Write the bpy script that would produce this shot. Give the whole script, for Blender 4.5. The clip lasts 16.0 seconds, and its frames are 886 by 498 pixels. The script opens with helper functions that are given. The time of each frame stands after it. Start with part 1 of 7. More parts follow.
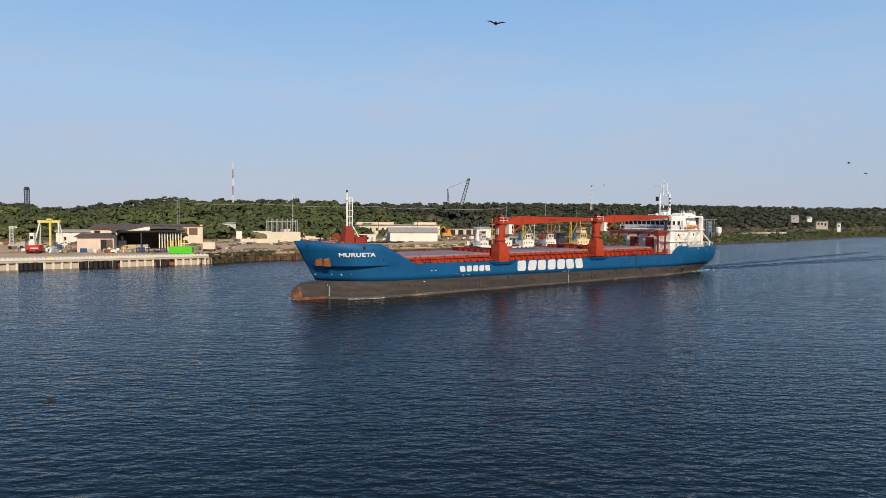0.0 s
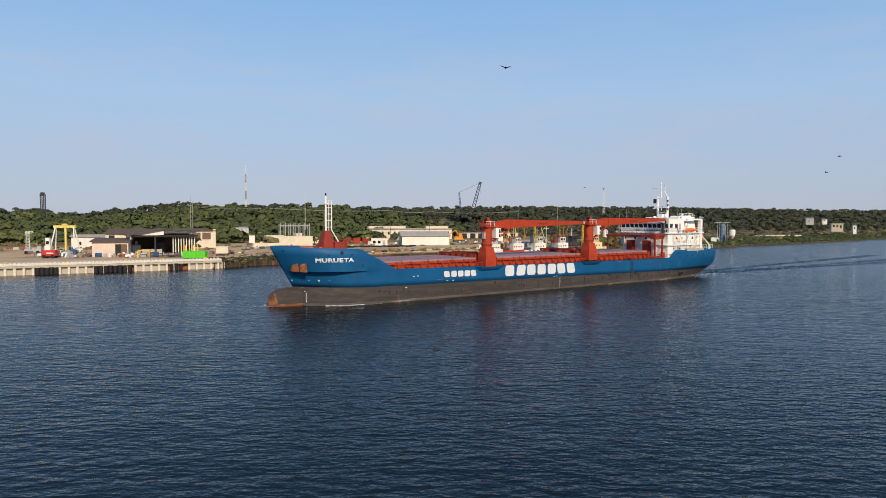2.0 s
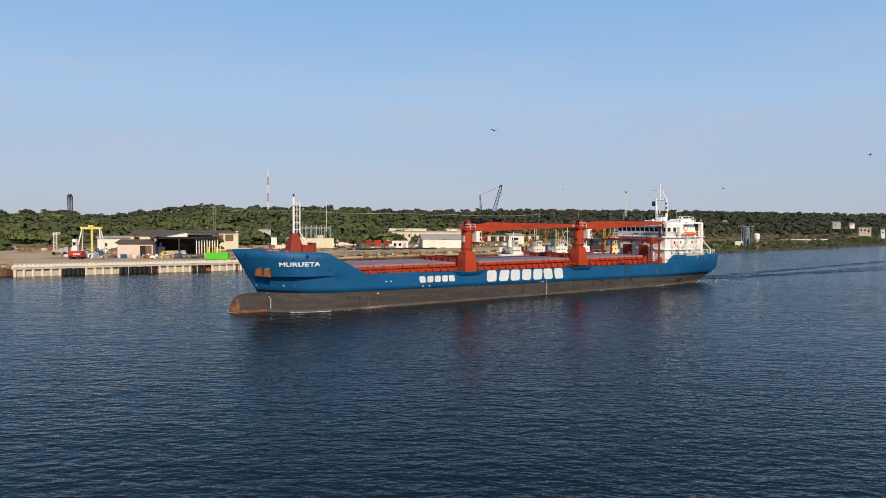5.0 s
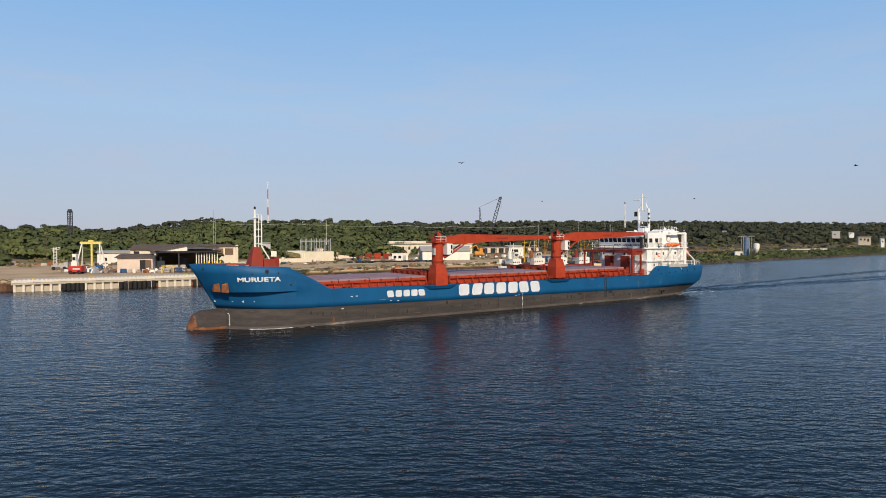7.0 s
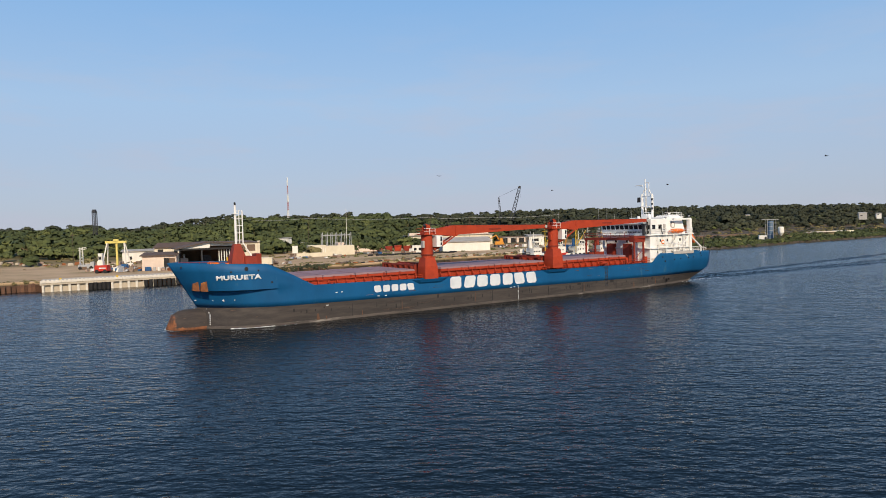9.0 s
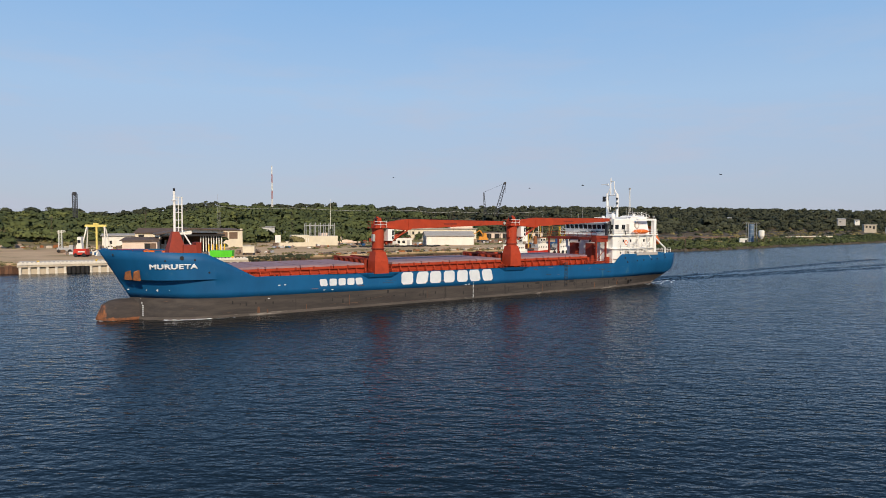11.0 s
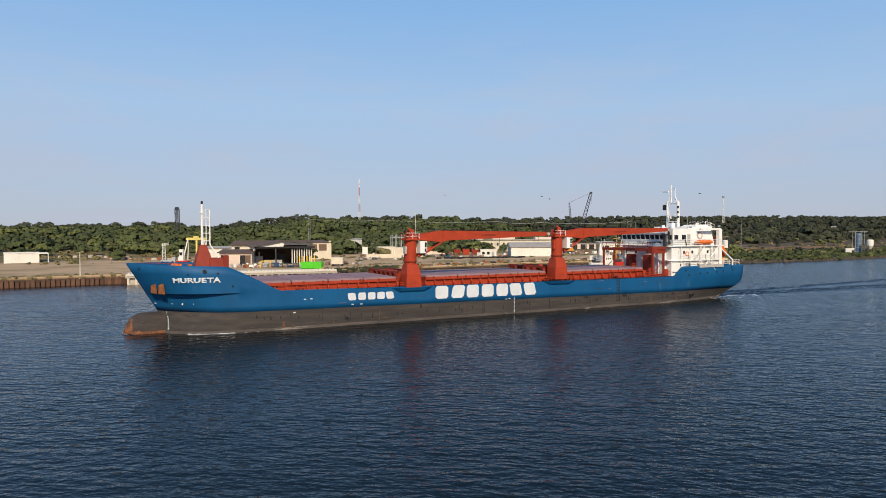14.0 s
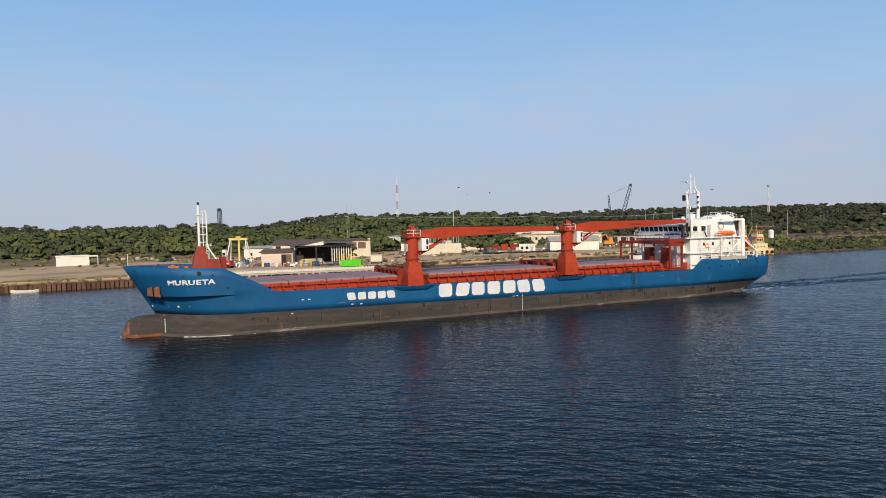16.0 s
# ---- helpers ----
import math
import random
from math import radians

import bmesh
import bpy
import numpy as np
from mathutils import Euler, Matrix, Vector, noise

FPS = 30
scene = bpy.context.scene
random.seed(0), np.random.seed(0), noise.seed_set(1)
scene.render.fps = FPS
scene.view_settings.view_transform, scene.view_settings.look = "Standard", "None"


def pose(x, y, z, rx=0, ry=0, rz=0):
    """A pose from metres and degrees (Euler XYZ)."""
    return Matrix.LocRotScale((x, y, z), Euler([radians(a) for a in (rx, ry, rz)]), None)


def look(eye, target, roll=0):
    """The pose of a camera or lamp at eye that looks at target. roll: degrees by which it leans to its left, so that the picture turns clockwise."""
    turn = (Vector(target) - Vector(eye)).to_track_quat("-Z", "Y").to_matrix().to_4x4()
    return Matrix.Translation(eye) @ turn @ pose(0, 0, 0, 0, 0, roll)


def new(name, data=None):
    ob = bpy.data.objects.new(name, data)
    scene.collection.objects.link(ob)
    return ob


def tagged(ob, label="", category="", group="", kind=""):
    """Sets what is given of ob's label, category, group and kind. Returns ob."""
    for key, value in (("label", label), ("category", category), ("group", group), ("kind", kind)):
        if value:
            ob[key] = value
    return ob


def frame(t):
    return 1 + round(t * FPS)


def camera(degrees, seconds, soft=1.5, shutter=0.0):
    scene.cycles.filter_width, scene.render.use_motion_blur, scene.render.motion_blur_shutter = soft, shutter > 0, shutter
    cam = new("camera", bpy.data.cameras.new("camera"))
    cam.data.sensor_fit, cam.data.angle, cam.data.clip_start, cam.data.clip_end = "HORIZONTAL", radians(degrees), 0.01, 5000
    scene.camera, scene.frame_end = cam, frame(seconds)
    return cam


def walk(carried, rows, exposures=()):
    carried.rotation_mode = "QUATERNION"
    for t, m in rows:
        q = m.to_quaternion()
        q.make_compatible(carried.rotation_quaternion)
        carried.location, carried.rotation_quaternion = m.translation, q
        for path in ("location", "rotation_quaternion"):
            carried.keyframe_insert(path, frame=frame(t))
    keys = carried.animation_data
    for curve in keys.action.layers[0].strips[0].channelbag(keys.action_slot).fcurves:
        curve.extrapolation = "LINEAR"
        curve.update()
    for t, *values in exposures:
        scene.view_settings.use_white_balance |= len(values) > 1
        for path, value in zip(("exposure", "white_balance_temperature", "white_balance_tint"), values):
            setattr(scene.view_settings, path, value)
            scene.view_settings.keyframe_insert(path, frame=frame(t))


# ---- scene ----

# ---- camera: held on a high deck, turning by hand only ----
cam = camera(65.18, 16.0, soft=0.9)
EYE_HEIGHT = 12.52
TURNS = [  # seconds, yaw to the left, pitch up, lean to the right
    (0.0, 0.00, -2.81, -0.35), (0.5, -0.04, -2.70, -0.13), (1.0, 0.38, -2.71, -0.25), (1.5, 0.84, -2.57, -0.26),
    (2.0, 0.98, -2.51, -0.13), (2.5, 1.09, -2.25, 0.23), (3.0, 1.19, -1.94, -0.50), (3.5, 2.00, -2.04, -0.11),
    (4.3, 2.40, -2.20, -0.20), (5.2, 2.75, -2.30, -0.35), (5.8, 2.89, -2.29, -0.42), (6.0, 2.91, -1.89, -0.19),
    (6.5, 2.70, -0.95, -0.24), (7.0, 2.67, -1.28, 0.10), (7.5, 2.48, -1.39, 0.20), (8.0, 2.84, -1.22, 0.03),
    (8.5, 4.99, -1.40, 2.35), (9.0, 4.35, -1.99, 1.51), (9.8, 3.30, -2.35, 0.40), (10.6, 2.95, -2.50, -0.20),
    (11.3, 3.15, -2.52, -0.34), (11.5, 3.91, -2.33, -0.23), (12.0, 5.98, -2.06, -0.66), (12.5, 7.17, -2.04, -0.55),
    (13.0, 9.18, -1.94, -0.19), (13.5, 10.51, -1.64, -0.12), (14.0, 9.98, -1.59, 0.19), (14.5, 10.31, -1.97, 0.36),
    (15.0, 10.52, -1.66, 0.58), (15.5, 10.87, -1.54, 0.86), (16.0, 13.16, -1.89, 1.37),
]
walk(cam, [(t, pose(0, 0, EYE_HEIGHT, 0, 0, yaw) @ pose(0, 0, 0, pitch) @ pose(0, 0, 0, 0, lean) @ pose(0, 0, 0, 90))
           for t, yaw, pitch, lean in TURNS])

# ---- sky and sun ----
SUN_TURN, SUN_UP = 160.0, 33.0
world = bpy.data.worlds.new("sky")
scene.world = world
world.use_nodes = True
wn = world.node_tree
sky = wn.nodes.new("ShaderNodeTexSky")
sky.sky_type, sky.sun_disc = "NISHITA", False
sky.sun_elevation, sky.sun_rotation = radians(SUN_UP), radians(SUN_TURN)
sky.air_density, sky.dust_density, sky.ozone_density = 1.0, 0.25, 4.0
# sea haze washes the clear sky out towards the horizon
wco, wsep, wramp, wmix, wbr = (wn.nodes.new(n) for n in ("ShaderNodeTexCoord", "ShaderNodeSeparateXYZ", "ShaderNodeValToRGB", "ShaderNodeMix", "ShaderNodeVectorMath"))
wn.links.new(wco.outputs["Generated"], wsep.inputs[0])
wn.links.new(wsep.outputs[2], wramp.inputs[0])
for at_, colour in ((0.0, (0.42, 0.468, 0.595)), (0.07, (0.425, 0.51, 0.67)), (0.17, (0.395, 0.562, 0.79)), (0.30, (0.265, 0.49, 0.82)), (0.6, (0.12, 0.32, 0.68)), (1.0, (0.08, 0.24, 0.56))):
    e = wramp.color_ramp.elements[0] if at_ == 0.0 else wramp.color_ramp.elements[-1] if at_ == 1.0 else wramp.color_ramp.elements.new(at_)
    e.position, e.color = at_, (*colour, 1)
wbr.operation = "SCALE"
wbr.inputs["Scale"].default_value = 0.10
wn.links.new(sky.outputs[0], wbr.inputs[0])
wmix.data_type = "RGBA"
wmix.inputs["Factor"].default_value = 0.85
wn.links.new(wbr.outputs[0], wmix.inputs["A"])
wn.links.new(wramp.outputs[0], wmix.inputs["B"])
# thin, faint cloud lying low over the land
wmap, wnoise, wpuff, wband, wfac, wcloud = (wn.nodes.new("ShaderNode" + q) for q in ("Mapping", "TexNoise", "MapRange", "MapRange", "Math", "Mix"))
wmap.inputs["Scale"].default_value = (3.0, 3.0, 14.0)
wn.links.new(wco.outputs["Generated"], wmap.inputs[0])
wn.links.new(wmap.outputs[0], wnoise.inputs["Vector"])
wnoise.inputs["Scale"].default_value, wnoise.inputs["Detail"].default_value, wnoise.inputs["Roughness"].default_value = 1.6, 7, 0.6
wpuff.inputs["From Min"].default_value, wpuff.inputs["From Max"].default_value = 0.48, 0.78
wn.links.new(wnoise.outputs[0], wpuff.inputs["Value"])
wband.inputs["From Min"].default_value, wband.inputs["From Max"].default_value = 0.30, 0.02
wn.links.new(wsep.outputs[2], wband.inputs["Value"])
wfac.operation = "MULTIPLY"
wn.links.new(wpuff.outputs[0], wfac.inputs[0])
wn.links.new(wband.outputs[0], wfac.inputs[1])
wcloud.data_type = "RGBA"
wn.links.new(wfac.outputs[0], wcloud.inputs["Factor"])
wn.links.new(wmix.outputs["Result"], wcloud.inputs["A"])
wcloud.inputs["B"].default_value = (0.50, 0.53, 0.64, 1)
wn.links.new(wcloud.outputs["Result"], wn.nodes["Background"].inputs[0])
wn.nodes["Background"].inputs[1].default_value = 1.0
sun = new("sun", bpy.data.lights.new("sun", "SUN"))
sun.data.energy, sun.data.angle, sun.data.color = 4.6, radians(0.5), (1.0, 0.83, 0.61)
sun.matrix_world = look((60 * math.sin(radians(SUN_TURN)), 60 * math.cos(radians(SUN_TURN)), 60 * math.tan(radians(SUN_UP))), (0, 0, 0))
scene.view_settings.exposure = 0.0


# ---- materials ----
def material(name, colour, colour2=None, rough=0.7, metal=0.0, scale=1.0, bump=0.0, bump_scale=12.0, spots=None, spot_at=0.62, spot_scale=0.6, stretch=(1, 1, 1), island=0.0, piece=0.0):
    """A painted or natural surface: two mixed tones, stains of a third colour, and fine relief."""
    m = bpy.data.materials.new(name)
    m.use_nodes = True
    n, k = m.node_tree.nodes, m.node_tree.links
    b = n["Principled BSDF"]
    b.inputs["Roughness"].default_value, b.inputs["Metallic"].default_value = rough, metal
    b.inputs["Specular IOR Level"].default_value = 0.5 if rough < 0.3 else 0.25
    co, mp = n.new("ShaderNodeTexCoord"), n.new("ShaderNodeMapping")
    mp.inputs["Scale"].default_value = stretch
    k.new(co.outputs["Object"], mp.inputs[0])
    no = n.new("ShaderNodeTexNoise")
    no.inputs["Scale"].default_value, no.inputs["Detail"].default_value, no.inputs["Roughness"].default_value = scale, 6, 0.65
    k.new(mp.outputs[0], no.inputs["Vector"])
    ramp = n.new("ShaderNodeValToRGB")
    ramp.color_ramp.elements[0].position, ramp.color_ramp.elements[1].position = 0.35, 0.68
    ramp.color_ramp.elements[0].color = (*colour, 1)
    ramp.color_ramp.elements[1].color = (*(colour2 or [c * 0.8 for c in colour]), 1)
    k.new(no.outputs[0], ramp.inputs[0])
    out = ramp.outputs[0]
    if spots:
        sn, sr, mix = n.new("ShaderNodeTexNoise"), n.new("ShaderNodeValToRGB"), n.new("ShaderNodeMix")
        sn.inputs["Scale"].default_value, sn.inputs["Detail"].default_value, sn.inputs["Roughness"].default_value = spot_scale, 9, 0.7
        k.new(mp.outputs[0], sn.inputs["Vector"])
        sr.color_ramp.elements[0].position, sr.color_ramp.elements[1].position = spot_at, spot_at + 0.1
        k.new(sn.outputs[0], sr.inputs[0])
        mix.data_type = "RGBA"
        k.new(sr.outputs[0], mix.inputs["Factor"])
        k.new(out, mix.inputs["A"])
        mix.inputs["B"].default_value = (*spots, 1)
        out = mix.outputs["Result"]
    if island or piece:
        src = n.new("ShaderNodeNewGeometry").outputs["Random Per Island"] if island else n.new("ShaderNodeObjectInfo").outputs["Random"]
        hs, mr = n.new("ShaderNodeHueSaturation"), n.new("ShaderNodeMapRange")
        mr.inputs["To Min"].default_value, mr.inputs["To Max"].default_value = 1 - (island or piece), 1 + (island or piece)
        k.new(src, mr.inputs["Value"])
        k.new(mr.outputs[0], hs.inputs["Value"])
        k.new(out, hs.inputs["Color"])
        out = hs.outputs[0]
    k.new(out, b.inputs["Base Color"])
    if bump:
        bn, bp = n.new("ShaderNodeTexNoise"), n.new("ShaderNodeBump")
        bn.inputs["Scale"].default_value, bn.inputs["Detail"].default_value = bump_scale, 5
        bp.inputs["Strength"].default_value, bp.inputs["Distance"].default_value = bump, 0.05
        k.new(mp.outputs[0], bn.inputs["Vector"])
        k.new(bn.outputs[0], bp.inputs["Height"])
        k.new(bp.outputs[0], b.inputs["Normal"])
    return m


def water_material(name, waves, skew, rough, chop=0.0, gusts=(0.8, 1.15)):
    """Dark water. waves: (features per metre, detail, turn, stretch along the crests, height); skew leans the seen slopes."""
    m = bpy.data.materials.new(name)
    m.use_nodes = True
    n, k = m.node_tree.nodes, m.node_tree.links
    b = n["Principled BSDF"]
    b.inputs["Roughness"].default_value, b.inputs["IOR"].default_value = rough, 1.25
    co = n.new("ShaderNodeTexCoord")

    def maths(op, a, c):
        q = n.new("ShaderNodeMath")
        q.operation = op
        for socket, value in zip(q.inputs, (a, c)):
            if isinstance(value, (int, float)):
                socket.default_value = value
            else:
                k.new(value, socket)
        return q.outputs[0]

    # gusts roughen some stretches more than others
    gust, gr = n.new("ShaderNodeTexNoise"), n.new("ShaderNodeMapRange")
    gust.inputs["Scale"].default_value, gust.inputs["Detail"].default_value = 0.022, 5
    gr.inputs["From Min"].default_value, gr.inputs["From Max"].default_value = 0.35, 0.65
    gr.inputs["To Min"].default_value, gr.inputs["To Max"].default_value = gusts
    k.new(co.outputs["Object"], gust.inputs["Vector"])
    k.new(gust.outputs[0], gr.inputs["Value"])
    # each train of waves: the slope of one height field, from three heights close together
    along_x, along_y = 0.0, 0.0
    for scale, detail, turn, stretch, height in waves:
        step = 0.12 / scale
        heights = []
        for off in ((0, 0, 0), (step, 0, 0), (0, step, 0)):
            sh, mp, no = n.new("ShaderNodeVectorMath"), n.new("ShaderNodeMapping"), n.new("ShaderNodeTexNoise")
            sh.inputs[1].default_value = off
            k.new(co.outputs["Object"], sh.inputs[0])
            mp.inputs["Rotation"].default_value, mp.inputs["Scale"].default_value = (0, 0, radians(turn)), (stretch, 1, 1)
            k.new(sh.outputs[0], mp.inputs[0])
            no.inputs["Scale"].default_value, no.inputs["Detail"].default_value, no.inputs["Roughness"].default_value = scale, detail, 0.55
            no.inputs["Distortion"].default_value = 0.25
            k.new(mp.outputs[0], no.inputs["Vector"])
            # crests are narrower than troughs
            heights.append(maths("POWER", no.outputs[0], 1.6))
        along_x = maths("ADD", along_x, maths("MULTIPLY", maths("SUBTRACT", heights[0], heights[1]), height / step))
        along_y = maths("ADD", along_y, maths("MULTIPLY", maths("SUBTRACT", heights[0], heights[2]), height / step))
    slope = n.new("ShaderNodeCombineXYZ")
    k.new(along_x, slope.inputs[0])
    k.new(along_y, slope.inputs[1])
    last = slope.outputs[0]
    if chop:  # capillary ripples too fine to be told apart
        no, sub, mul, add = n.new("ShaderNodeTexNoise"), n.new("ShaderNodeVectorMath"), n.new("ShaderNodeVectorMath"), n.new("ShaderNodeVectorMath")
        no.inputs["Scale"].default_value, no.inputs["Detail"].default_value = 7.0, 2
        k.new(co.outputs["Object"], no.inputs["Vector"])
        sub.operation, mul.operation = "SUBTRACT", "MULTIPLY"
        sub.inputs[1].default_value = (0.5, 0.5, 0.5)
        mul.inputs[1].default_value = (chop * 0.6, chop, 0)
        k.new(no.outputs["Color"], sub.inputs[0])
        k.new(sub.outputs[0], mul.inputs[0])
        k.new(last, add.inputs[0])
        k.new(mul.outputs[0], add.inputs[1])
        last = add.outputs[0]
    sc, up, nm = n.new("ShaderNodeVectorMath"), n.new("ShaderNodeVectorMath"), n.new("ShaderNodeVectorMath")
    sc.operation, nm.operation = "SCALE", "NORMALIZE"
    k.new(last, sc.inputs[0])
    k.new(gr.outputs[0], sc.inputs["Scale"])
    up.inputs[1].default_value = (0.0, skew, 1)
    k.new(sc.outputs[0], up.inputs[0])
    k.new(up.outputs[0], nm.inputs[0])
    k.new(nm.outputs[0], b.inputs["Normal"])
    b.inputs["Base Color"].default_value = (0.0045, 0.0078, 0.0095, 1)
    return m


WATER = water_material("river_water", ((0.95, 2, 8, 0.45, 0.175), (1.85, 2, -12, 0.55, 0.125), (0.22, 2, 14, 0.5, 0.18)), -0.072, 0.10, 0.28)
CHURNED = water_material("churned_water", ((0.9, 3, 20, 0.6, 0.30), (2.2, 2, -15, 0.6, 0.14)), -0.26, 0.10, 0.4)
BLUE = material("hull_blue_paint", (0.005, 0.088, 0.222), (0.004, 0.066, 0.172), 0.55, scale=0.25, spots=(0.035, 0.115, 0.205), spot_at=0.59, spot_scale=0.45, stretch=(1.0, 1.0, 0.5), bump=0.16, bump_scale=0.8)
BOTTOM = material("boot_topping", (0.066, 0.056, 0.050), (0.028, 0.026, 0.026), 0.85, scale=0.7, spots=(0.135, 0.085, 0.06), spot_at=0.60, spot_scale=0.7, stretch=(0.30, 1, 2.4), bump=0.15, bump_scale=2)
SCUM = material("waterline_scum", (0.11, 0.092, 0.080), (0.045, 0.04, 0.037), 0.8, scale=0.5, spots=(0.27, 0.24, 0.21), spot_at=0.58, spot_scale=0.25, stretch=(0.5, 1, 3))
RUST = material("rusty_steel", (0.30, 0.105, 0.035), (0.13, 0.055, 0.03), 0.85, scale=2.0, spots=(0.42, 0.17, 0.05), spot_at=0.55, spot_scale=1.2, bump=0.2)
OLDRUST = material("old_rust_streak", (0.13, 0.065, 0.038), (0.085, 0.048, 0.034), 0.9, scale=2.5)
RED = material("red_oxide_paint", (0.40, 0.047, 0.015), (0.29, 0.036, 0.014), 0.65, scale=0.8, spots=(0.19, 0.038, 0.022), spot_at=0.62, spot_scale=0.9, bump=0.08)
DARKRED = material("dark_red_paint", (0.26, 0.034, 0.016), (0.18, 0.026, 0.014), 0.6, scale=0.9)
HATCH = material("hatch_cover_paint", (0.27, 0.165, 0.17), (0.21, 0.125, 0.13), 0.7, scale=0.4, spots=(0.20, 0.15, 0.15), spot_at=0.6, spot_scale=0.7)
WHITE = material("white_ship_paint", (0.80, 0.79, 0.76), (0.72, 0.70, 0.66), 0.5, scale=0.7, spots=(0.50, 0.40, 0.30), spot_at=0.70, spot_scale=0.8, stretch=(1, 1, 0.4))
LETTER = material("white_lettering", (0.64, 0.66, 0.68), (0.55, 0.58, 0.61), 0.5, scale=0.8, spots=(0.30, 0.38, 0.46), spot_at=0.70, spot_scale=1.4)
GLASS = material("dark_window_glass", (0.012, 0.014, 0.017), (0.02, 0.022, 0.025), 0.08)
# near-black for dark fittings, and for the shade inside doorways and holes
DARK = material("dark_fittings_and_inner_shade", (0.02, 0.02, 0.022), (0.03, 0.028, 0.027), 0.8)
ORANGE = material("lifeboat_orange", (0.72, 0.16, 0.02), (0.62, 0.13, 0.02), 0.45)
GREYDECK = material("grey_canvas", (0.42, 0.40, 0.37), (0.34, 0.32, 0.30), 0.8, scale=2)
FOAM = material("foam", (0.80, 0.82, 0.82), (0.62, 0.66, 0.68), 0.7, scale=3)
BLACK = material("black_rubber", (0.016, 0.016, 0.017), (0.03, 0.028, 0.027), 0.8, scale=2)
STEEL = material("dark_steel", (0.035, 0.038, 0.045), (0.06, 0.06, 0.065), 0.6, scale=2)
GALV = material("galvanised_steel", (0.42, 0.42, 0.42), (0.33, 0.33, 0.34), 0.5, metal=0.3, scale=2)
CONCRETE = material("quay_concrete", (0.50, 0.43, 0.34), (0.40, 0.34, 0.26), 0.9, scale=0.5, spots=(0.24, 0.21, 0.17), spot_at=0.6, spot_scale=0.6, bump=0.2)
QUAYTOP = material("pale_quay_edge", (0.68, 0.63, 0.54), (0.56, 0.51, 0.43), 0.9, scale=0.6, spots=(0.4, 0.34, 0.27), spot_at=0.63, spot_scale=0.7)
CREAM = material("cream_render", (0.68, 0.61, 0.47), (0.58, 0.51, 0.39), 0.9, scale=0.35, spots=(0.42, 0.36, 0.28), spot_at=0.64, spot_scale=0.5, stretch=(1, 1, 0.5))
PINK = material("faded_pink_render", (0.68, 0.55, 0.45), (0.58, 0.46, 0.38), 0.9, scale=0.5, spots=(0.45, 0.36, 0.30), spot_at=0.62, spot_scale=0.6)
WALLWHITE = material("whitewashed_wall", (0.76, 0.73, 0.66), (0.66, 0.63, 0.56), 0.9, scale=0.4, spots=(0.5, 0.45, 0.38), spot_at=0.66, spot_scale=0.5, stretch=(1, 1, 0.4))
TINANDSHADE = material("weathered_tin_and_bay_shade", (0.125, 0.080, 0.056), (0.085, 0.060, 0.046), 0.8, scale=0.5, spots=(0.22, 0.13, 0.08), spot_at=0.6, spot_scale=0.7)
PALEROOF = material("pale_tin_roof", (0.40, 0.36, 0.31), (0.30, 0.27, 0.23), 0.7, metal=0.0, scale=0.5, spots=(0.26, 0.18, 0.13), spot_at=0.63)
BROWN = material("brown_shutter", (0.17, 0.11, 0.075), (0.13, 0.085, 0.06), 0.8, scale=1)
GANTRYYELLOW = material("faded_yellow_paint", (0.70, 0.58, 0.17), (0.58, 0.47, 0.14), 0.7, scale=1.2, spots=(0.45, 0.36, 0.2), spot_at=0.64)
YELLOW = material("yellow_gantry_paint", (0.70, 0.46, 0.035), (0.60, 0.38, 0.03), 0.6)
GREEN = material("bright_green_container", (0.10, 0.55, 0.03), (0.08, 0.46, 0.025), 0.5)
TRUCKRED = material("red_machine_paint", (0.48, 0.035, 0.022), (0.38, 0.03, 0.02), 0.5)
DIGGER = material("digger_yellow", (0.62, 0.26, 0.03), (0.5, 0.2, 0.03), 0.6)
TUGBLUE = material("tug_blue", (0.03, 0.10, 0.24), (0.025, 0.08, 0.18), 0.5)
SILOBLUE = material("faded_silo_blue", (0.13, 0.19, 0.27), (0.10, 0.15, 0.21), 0.8, scale=0.8, spots=(0.22, 0.2, 0.18), spot_at=0.6)
TUGCREAM = material("tug_cream", (0.74, 0.60, 0.34), (0.62, 0.48, 0.27), 0.6)
PILE = material("rusty_piling", (0.135, 0.070, 0.042), (0.075, 0.045, 0.034), 0.9, scale=1.5, spots=(0.30, 0.20, 0.14), spot_at=0.60, spot_scale=0.9, bump=0.2, piece=0.35)
SCRAP = material("scrap", (0.30, 0.22, 0.17), (0.12, 0.09, 0.075), 0.85, scale=1.2, spots=(0.5, 0.45, 0.4), spot_at=0.62, piece=0.5)
BARK = material("bark", (0.10, 0.075, 0.055), (0.07, 0.05, 0.04), 0.9, scale=3)
LEAFDARK = material("dark_leaves", (0.058, 0.062, 0.034), (0.030, 0.036, 0.023), 0.9, scale=0.025, island=0.22)
LEAF = material("leaves", (0.080, 0.094, 0.032), (0.042, 0.056, 0.024), 0.9, scale=0.03, island=0.22)
LEAFLIGHT = material("light_leaves", (0.125, 0.135, 0.042), (0.080, 0.096, 0.034), 0.9, scale=0.06, island=0.25)
LEAFDRY = material("dry_leaves", (0.200, 0.160, 0.070), (0.130, 0.120, 0.050), 0.8, scale=0.06, island=0.4)
FEATHER = material("dark_feathers", (0.02, 0.018, 0.017), (0.035, 0.03, 0.028), 0.8)


